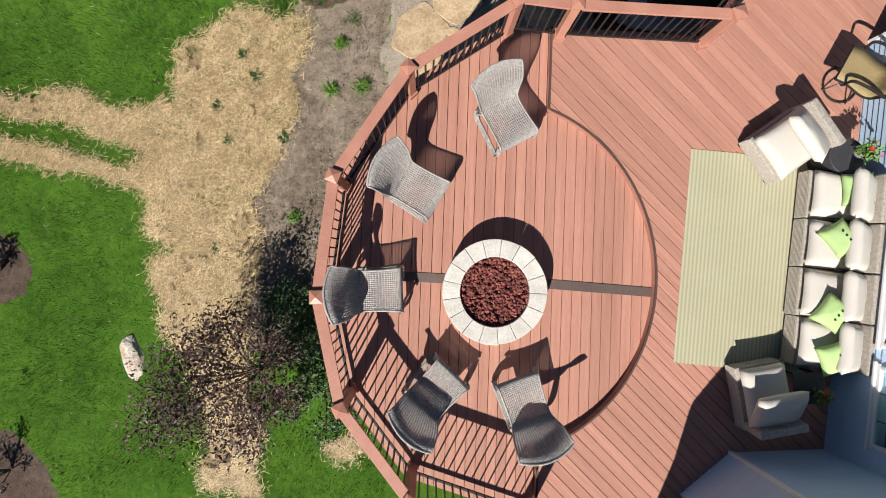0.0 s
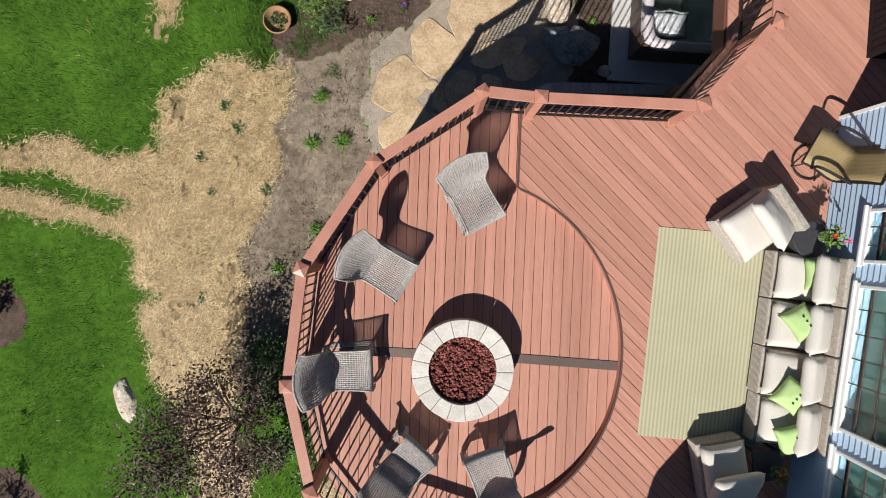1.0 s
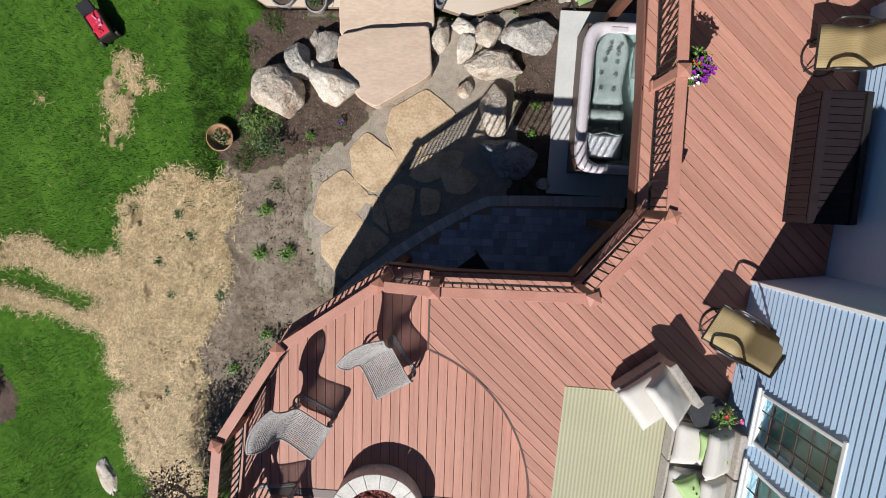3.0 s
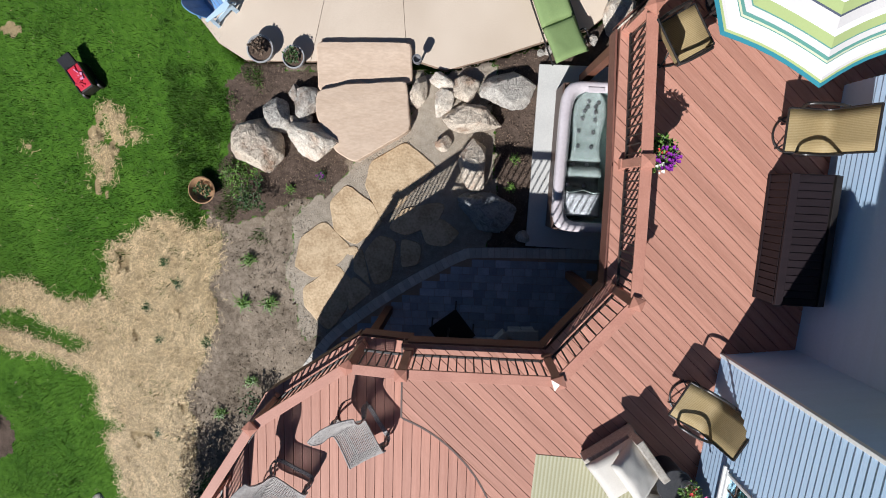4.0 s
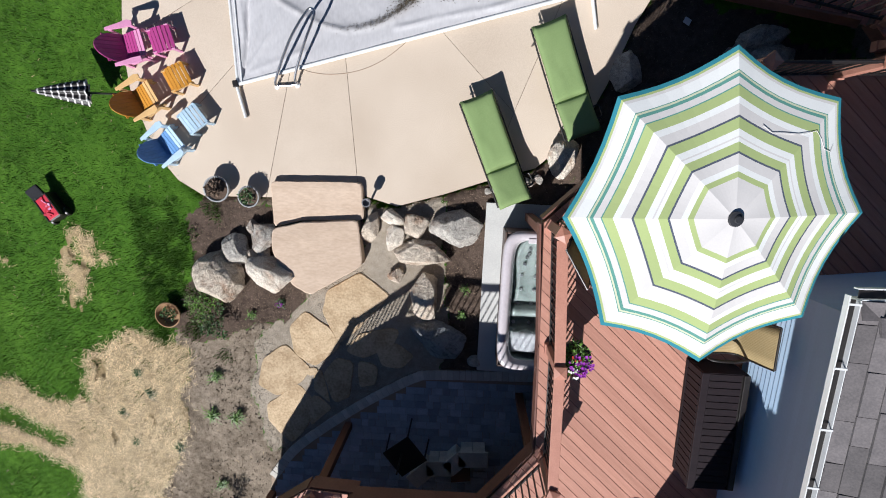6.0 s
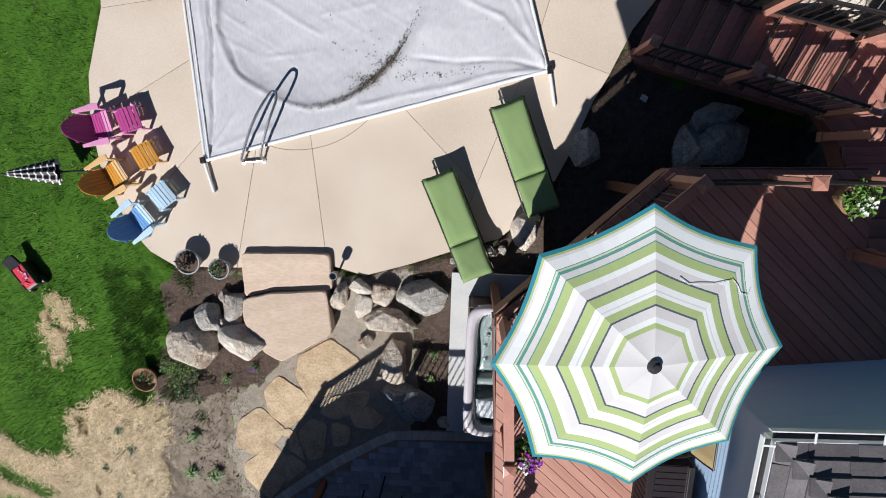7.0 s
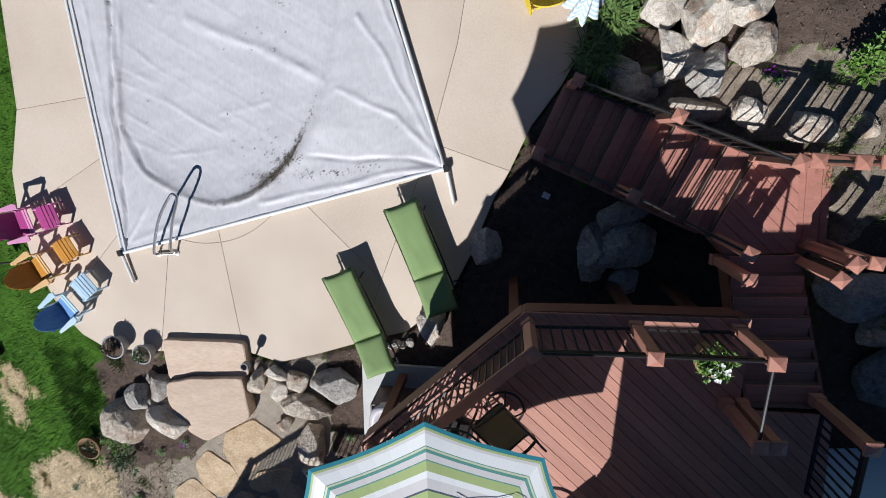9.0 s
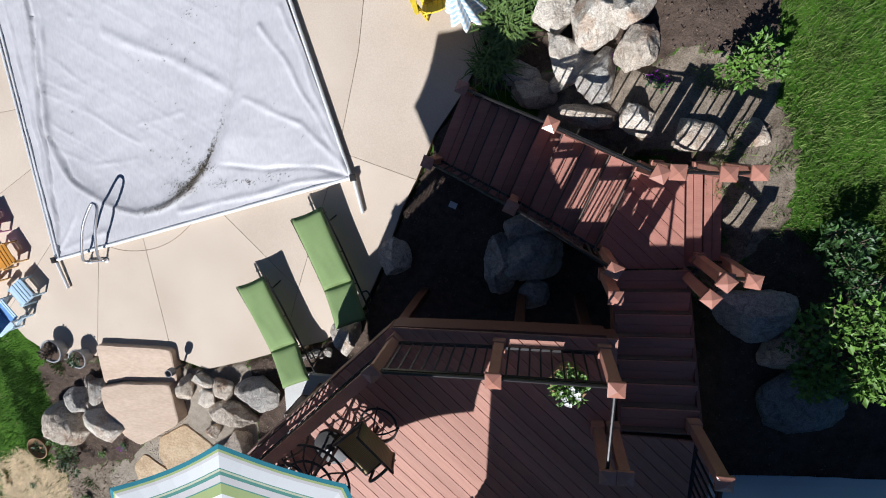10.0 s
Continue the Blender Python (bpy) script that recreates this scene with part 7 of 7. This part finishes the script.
for x, y_ in ((0.70, 8.42),):
    lt = empty("path_light", (x, y_, CZ + 0.02), "small metal path light beside the slab step", "path light", "path lights")
    part("stem", rod(bmesh.new(), (0, 0, 0), (0, 0, 0.3), 0.02, 10), M["black"], lt)
    part("shade", moved(lathe([(0.001, 0.0), (0.075, 0.0), (0.08, 0.02), (0.08, 0.13), (0.062, 0.13), (0.055, 0.05), (0.001, 0.045)], 20), pose(0, 0, 0.28)), M["castgrey"], lt, "grey hollow cylinder shade")
tt = empty("dark_patio_table", (1.48, 3.53, PZ), "square dark metal table with a bare pole under the deck", "table", turn=38)
part("tabletop", boxed((0, 0, 0.70), (0.62, 0.62, 0.03), (0, 0, 0), 0.01), M["black"], tt)
part("pole", rod(bmesh.new(), (0, 0.1, 0.70), (0, 0.1, 1.35), 0.018, 8), M["black"], tt)
for sx in (-1, 1):
    for sy in (-1, 1):
        part("leg", rod(bmesh.new(), (sx * 0.29, sy * 0.29, 0), (sx * 0.27, sy * 0.27, 0.69), 0.018, 8), M["black"], tt)
pc = part("white_card", boxed((6.27, 11.66, -2.36), (0.13, 0.10, 0.02), (0, 12, -25), 0.004), M["white"])
tagged(pc, "small white box lying in the shaded bed", "box")


def tuft(x, y, n, size, material, seed, label, r=0.12, name="grass_tuft", z=None):
    """A clump of bending blades."""
    rr = random.Random(seed)
    v, f = [], []
    for _ in range(n):
        a, l = rr.uniform(0, 6.28), size * rr.uniform(0.6, 1.2)
        o = Vector((rr.gauss(0, r * 0.35), rr.gauss(0, r * 0.35), 0))
        d = Vector((math.cos(a), math.sin(a), 0))
        lean = rr.uniform(0.35, 1.1)
        s = Vector((-d.y, d.x, 0)) * 0.006 * (1 + size * 2)
        b = len(v)
        m1, m2 = o + d * l * 0.4 * lean + Vector((0, 0, l * 0.55)), o + d * l * lean + Vector((0, 0, l * (0.75 - 0.35 * lean)))
        v += [tuple(o - s), tuple(o + s), tuple(m1 + s), tuple(m1 - s), tuple(m2)]
        f += [(b, b + 1, b + 2, b + 3), (b + 3, b + 2, b + 4)]
    ob = mesh_of(name, v, f, material)
    ob.location = (x, y, (gz(x, y) if z is None else z) - 0.02)
    return tagged(ob, label, "plant", "garden plants")


for i, (x, y, s) in enumerate(((-2.71, 4.59, 0.20), (-2.86, 3.68, 0.22), (-2.25, 3.72, 0.24), (-2.75, 2.01, 0.16), (-3.47, 1.2, 0.16), (-3.75, 2.76, 0.14), (-4.40, 3.99, 0.16), (-5.06, 0.52, 0.12), (-4.7, 4.4, 0.14), (-5.2, 3.4, 0.14), (-4.9, 2.7, 0.12))):
    tuft(x, y, 70, s, M["leaf"] if i < 5 else M["leafdark"], 200 + i, "small green clump planted in bare soil")
for i, (x, y, s, n_) in enumerate(((7.15, 14.3, 0.5, 420), (6.92, 13.78, 0.42, 320), (7.35, 14.75, 0.5, 300), (6.9, 14.5, 0.3, 160))):
    tuft(x, y, n_, s, M["reed"], 230 + i, "dense ornamental grass clump by the stairs", 0.3, "ornamental_grass")


def shrub(name, at, r, h, n, size, leafmat, label, seed, squash=0.7, clumps=7, stems=7, hollow=0.45):
    """Stems that fork into clumps of leaves."""
    rr = random.Random(seed)
    e = empty(name, at, label, "shrub", "garden shrubs")
    centres = []
    for k in range(clumps):
        a, q = rr.uniform(0, 6.28), r * math.sqrt(rr.random()) * 0.75
        centres.append(Vector((q * math.cos(a), q * math.sin(a), h * rr.uniform(0.45, 0.95))))
    for c_ in centres[:stems]:
        part("stem", pipe(bez([(0.04 * c_.x, 0.04 * c_.y, 0), (c_.x * 0.35 + rr.uniform(-0.05, 0.05), c_.y * 0.35, c_.z * 0.5), tuple(c_)], 5), 0.009 + 0.006 * r, 6), M["stem"], e)
        for _ in range(3):
            d = Vector((rr.gauss(0, 1), rr.gauss(0, 1), rr.uniform(0, 0.8))).normalized() * r * 0.35
            part("twig", pipe([tuple(c_), tuple(c_ + d * 0.5 + Vector((0, 0, 0.02))), tuple(c_ + d)], 0.005, 5), M["stem"], e)
    v, f = [], []
    for c_ in centres:
        vv, ff = leaf_cloud(n // clumps, ball(tuple(c_), r * rr.uniform(0.3, 0.5), squash, rr, hollow), size, rr)
        b = len(v)
        v += vv
        f += [tuple(b + q for q in t_) for t_ in ff]
    mesh_of("crown", v, f, leafmat, e)
    return e


shrub("plum_shrub", (-4.05, -1.80, gz(-4.05, -1.80)), 1.45, 2.2, 8000, 0.062, M["leafplum"], "open plum-leaved shrub with bare twigs below the deck", 301, clumps=40, stems=12, hollow=0.2)
shrub("green_shrub", (-3.15, -0.75, gz(-3.15, -0.75)), 0.85, 0.45, 4600, 0.055, M["leafdark"], "low dark green ground cover beside the deck", 302, clumps=18, stems=8)
shrub("green_shrub", (-2.75, -2.1, gz(-2.75, -2.1)), 0.9, 0.7, 2200, 0.075, M["leafdark"], "low dark shrub under the deck rail", 303, clumps=9)
shrub("small_shrub", (-2.55, 1.55, gz(-2.55, 1.55)), 0.40, 0.55, 260, 0.06, M["leafdark"], "sparse young shrub in bare soil", 304, clumps=6)
shrub("leafy_shrub", (9.90, 13.47, gz(9.90, 13.47)), 0.33, 0.4, 560, 0.075, M["leaf"], "bright green leafy shrub at the bed's edge", 305, clumps=9)
shrub("ivy_shrub", (11.35, 10.15, gz(11.3, 10)), 0.85, 0.6, 2600, 0.085, M["leaf"], "broad-leaved green shrub above the boulders", 306, clumps=14)
shrub("green_shrub", (11.25, 11.35, gz(11.3, 11.3)), 0.5, 0.5, 800, 0.08, M["leafdark"], "low green shrub in the shade of the stairs", 307)
shrub("small_shrub", (-2.45, 5.95, gz(-2.45, 5.95)), 0.38, 0.4, 420, 0.055, M["leafdark"], "small dark shrub in the mulch bed", 308)
shrub("small_shrub", (-2.85, 6.35, gz(-2.85, 6.35)), 0.55, 0.22, 600, 0.055, M["leaf"], "low green ground cover at the mulch bed", 309, clumps=10)
shrub("small_shrub", (-9.75, -0.1, gz(-9.75, -0.1)), 0.4, 0.5, 420, 0.06, M["leafdark"], "dark shrub in an island bed of the lawn", 310)
shrub("small_shrub", (-9.3, -4.2, gz(-9.3, -4.2)), 0.55, 0.7, 420, 0.06, M["leafplum"], "dark twiggy shrub in a lawn bed", 311)
for i, (x, y, k) in enumerate(((-1.15, 6.32, "purple"), (-1.75, 6.05, "leaf"), (2.55, 6.75, "leaf"), (2.5, 6.2, "leaf"), (8.54, 13.66, "purple"), (8.97, 13.40, "purple"), (9.08, 13.32, "purple"), (10.00, 11.37, "leaf"))):
    tuft(x, y, 60, 0.10, M["leafdark"] if k == "purple" else M["leaf"], 260 + i, "small bedding plant in mulch", 0.1, "bedding_plant")
    if k == "purple":
        rr = random.Random(i)
        v, f = leaf_cloud(40, ball((0, 0, 0.1), 0.09, 0.4, rr), 0.03, rr)
        ob = mesh_of("purple_flowers", v, f, M["purple"])
        ob.location = (x, y, gz(x, y))
        tagged(ob, "cluster of small purple flowers in the mulch bed", "flowers", "garden plants")
ob = boulder(-6.75, -1.75, gz(-6.75, -1.75) - 0.05, 0.50, 0.95, 0.20, 12, M["rock_pale"], 401, "flat pale stone lying in the lawn", 8)

# ---- loose cover: straw, grass, gravel, bark ----
crr = random.Random(77)
def scatter(n, box_, kinds):
    x0, y0, x1, y1 = box_
    got = 0
    while got < n:
        x, y = crr.uniform(x0, x1), crr.uniform(y0, y1)
        if cover_of(x, y) in kinds:
            got += 1
            yield x, y, gz(x, y)


vs, fs = [], []
for x, y, z in scatter(60000, (-11, -5, -2, 8.2), (1,)):
    x, y = x + crr.gauss(0, 0.11), y + crr.gauss(0, 0.11)
    z = gz(x, y)
    if noise.noise((x * 1.3, y * 1.3, 71)) + 0.4 * noise.noise((x * 6, y * 6, 72)) > (0.5 if y < 5.5 else 0.12):
        continue
    a, L, w = crr.gauss(0.6, 1.0), crr.uniform(0.04, 0.145), crr.uniform(0.0018, 0.0040)
    d, s = Vector((math.cos(a), math.sin(a), crr.uniform(-0.12, 0.18))) * L / 2, Vector((-math.sin(a), math.cos(a), 0)) * w
    c_ = Vector((x, y, z + crr.uniform(0.005, 0.05)))
    b = len(vs)
    vs += [tuple(c_ - d - s), tuple(c_ + d - s), tuple(c_ + d + s), tuple(c_ - d + s)]
    fs.append((b, b + 1, b + 2, b + 3))
for x, y, z in scatter(160, (-10.5, -5, -1.5, 16), (0, 2)):
    a, L = crr.uniform(0, 6.28), crr.uniform(0.03, 0.09)
    d, s, c_ = Vector((math.cos(a), math.sin(a), 0)) * L / 2, Vector((-math.sin(a), math.cos(a), 0)) * 0.0025, Vector((x, y, z + 0.02))
    b = len(vs)
    vs += [tuple(c_ - d - s), tuple(c_ + d - s), tuple(c_ + d + s), tuple(c_ - d + s)]
    fs.append((b, b + 1, b + 2, b + 3))
tagged(mesh_of("straw", vs, fs, M["straw"]), "loose dry straw spread over seeded soil", "straw", kind="stuff")
vs, fs = [], []
def blade(x, y, z, h):
    a = crr.uniform(0, 6.28)
    d, s = Vector((math.cos(a), math.sin(a), 0)), Vector((-math.sin(a), math.cos(a), 0)) * crr.uniform(0.003, 0.007)
    c_ = Vector((x, y, z - 0.03))
    b = len(vs)
    vs.extend([tuple(c_ - s), tuple(c_ + s), tuple(c_ + d * h * crr.uniform(0.2, 0.9) + Vector((0, 0, h)))])
    fs.append((b, b + 1, b + 2))
for x, y, z in scatter(105000, (-10.5, -5, -1.5, 16), (0,)):
    blade(x, y, z, crr.uniform(0.03, 0.085) if y > 2.5 else crr.uniform(0.02, 0.06))
for x, y, z in scatter(5200, (-10.5, -5, -1.5, 16), (0,)):
    if noise.noise((x * 1.1, y * 1.1, 66)) + 0.6 * noise.noise((x * 4, y * 4, 67)) > (0.05 if y > 2.5 else 0.3):
        for _ in range(7):
            blade(x + crr.gauss(0, 0.035), y + crr.gauss(0, 0.035), z + 0.01, crr.uniform(0.04, 0.09))
for x, y, z in scatter(900, (-7, -4, -3.4, 5.4), (1,)):
    if noise.noise((x * 1.6, y * 1.6, 60)) > 0.25:
        for _ in range(6):
            blade(x + crr.gauss(0, 0.05), y + crr.gauss(0, 0.05), z + 0.04, crr.uniform(0.06, 0.12))
for x, y, z in scatter(2600, (-4.3, 5.0, -2.3, 8.3), (0, 2, 3)):
    if noise.noise((x * 1.8, y * 1.8, 90)) + (-3.1 - x) * 0.5 > -0.05:
        for _ in range(6):
            blade(x + crr.gauss(0, 0.05), y + crr.gauss(0, 0.05), z + 0.02, crr.uniform(0.05, 0.13))
tagged(mesh_of("grass", vs, fs, M["grass"]), "mown green lawn grass with uneven tufts", "grass", kind="stuff")
vs, fs = [], []
for x, y, z in scatter(42000, (9.4, 9.0, 13.0, 16.5), (0,)):
    blade(x, y, z, crr.uniform(0.025, 0.075))
for x, y, z in scatter(2500, (9.4, 9.0, 13.0, 16.5), (0, 2)):
    if noise.noise((x * 2.2, y * 2.2, 69)) > 0.0:
        for _ in range(8):
            blade(x + crr.gauss(0, 0.04), y + crr.gauss(0, 0.04), z + 0.01, crr.uniform(0.05, 0.12))
tagged(mesh_of("weedy_grass", vs, fs, M["weed"]), "rough weedy grass beside the garden steps", "grass", kind="stuff")
vs, fs = [], []
for x, y, z in scatter(9000, (-2, 3, 2.4, 8.6), (4,)):
    s = crr.uniform(0.006, 0.014)
    m = Euler([crr.uniform(0, 6) for _ in range(3)]).to_matrix()
    b = len(vs)
    for p in ((1, 0, 0), (-1, 0, 0), (0, 1, 0), (0, -1, 0), (0, 0, 0.8), (0, 0, -0.8)):
        vs.append(tuple(Vector((x, y, z - 0.028)) + m @ Vector(p) * s))
    fs += [(b + p, b + q, b + r_) for p, q, r_ in ((0, 2, 4), (2, 1, 4), (1, 3, 4), (3, 0, 4), (2, 0, 5), (1, 2, 5), (3, 1, 5), (0, 3, 5))]
OCT = ((0, 2, 4), (2, 1, 4), (1, 3, 4), (3, 0, 4), (2, 0, 5), (1, 2, 5), (3, 1, 5), (0, 3, 5))
cv, cf = [], []
for x, y, z in scatter(5200, (-5.5, -2, -1, 6.8), (2,)):
    s = 0.006 + 0.022 * crr.random() ** 3
    m = Euler([crr.uniform(0, 6) for _ in range(3)]).to_matrix()
    b = len(cv)
    z += 0.030 * noise.noise((x * 2.3, y * 2.3, 12)) + 0.022 * noise.noise((x * 6.5, y * 6.5, 13))
    for p in ((1, 0, 0), (-1.2, 0, 0), (0, 1, 0), (0, -0.8, 0), (0, 0, 0.7), (0, 0, -0.7)):
        cv.append(tuple(Vector((x, y, z - 0.026)) + m @ Vector(p) * s * crr.uniform(0.7, 1.3)))
    cf += [(b + p, b + q, b + r_) for p, q, r_ in OCT]
tagged(mesh_of("soil_clods", cv, cf, M["clod"]), "dry crumbled soil clods on the bare bed", "soil", kind="stuff")
tagged(mesh_of("gravel", vs, fs, M["gravel"]), "loose tan gravel between flagstones", "gravel", kind="stuff")
vs, fs = [], []
for x, y, z in [*scatter(5200, (-5, 5, 3, 8.8), (3,)), *scatter(5200, (4, 8, 11.5, 16), (3,)), *scatter(350, (-5.5, -2, -1, 6.8), (2,)), *scatter(250, (9.5, 10.5, 12, 15), (2,)), *scatter(500, (-11, -5, -8, 2), (3,))]:
    a, L, w = crr.uniform(0, 6.28), crr.uniform(0.010, 0.038), crr.uniform(0.002, 0.007)
    d, s = Vector((math.cos(a), math.sin(a), crr.uniform(-0.3, 0.3))) * L / 2, Vector((-math.sin(a), math.cos(a), crr.uniform(-0.3, 0.3))) * w
    c_ = Vector((x, y, z + crr.uniform(-0.005, 0.03)))
    b = len(vs)
    vs += [tuple(c_ - d - s), tuple(c_ + d - s), tuple(c_ + d + s), tuple(c_ - d + s)]
    fs.append((b, b + 1, b + 2, b + 3))
tagged(mesh_of("bark_chips", vs, fs, M["twig"]), "dark bark chips and twigs on planting beds", "mulch", kind="stuff")
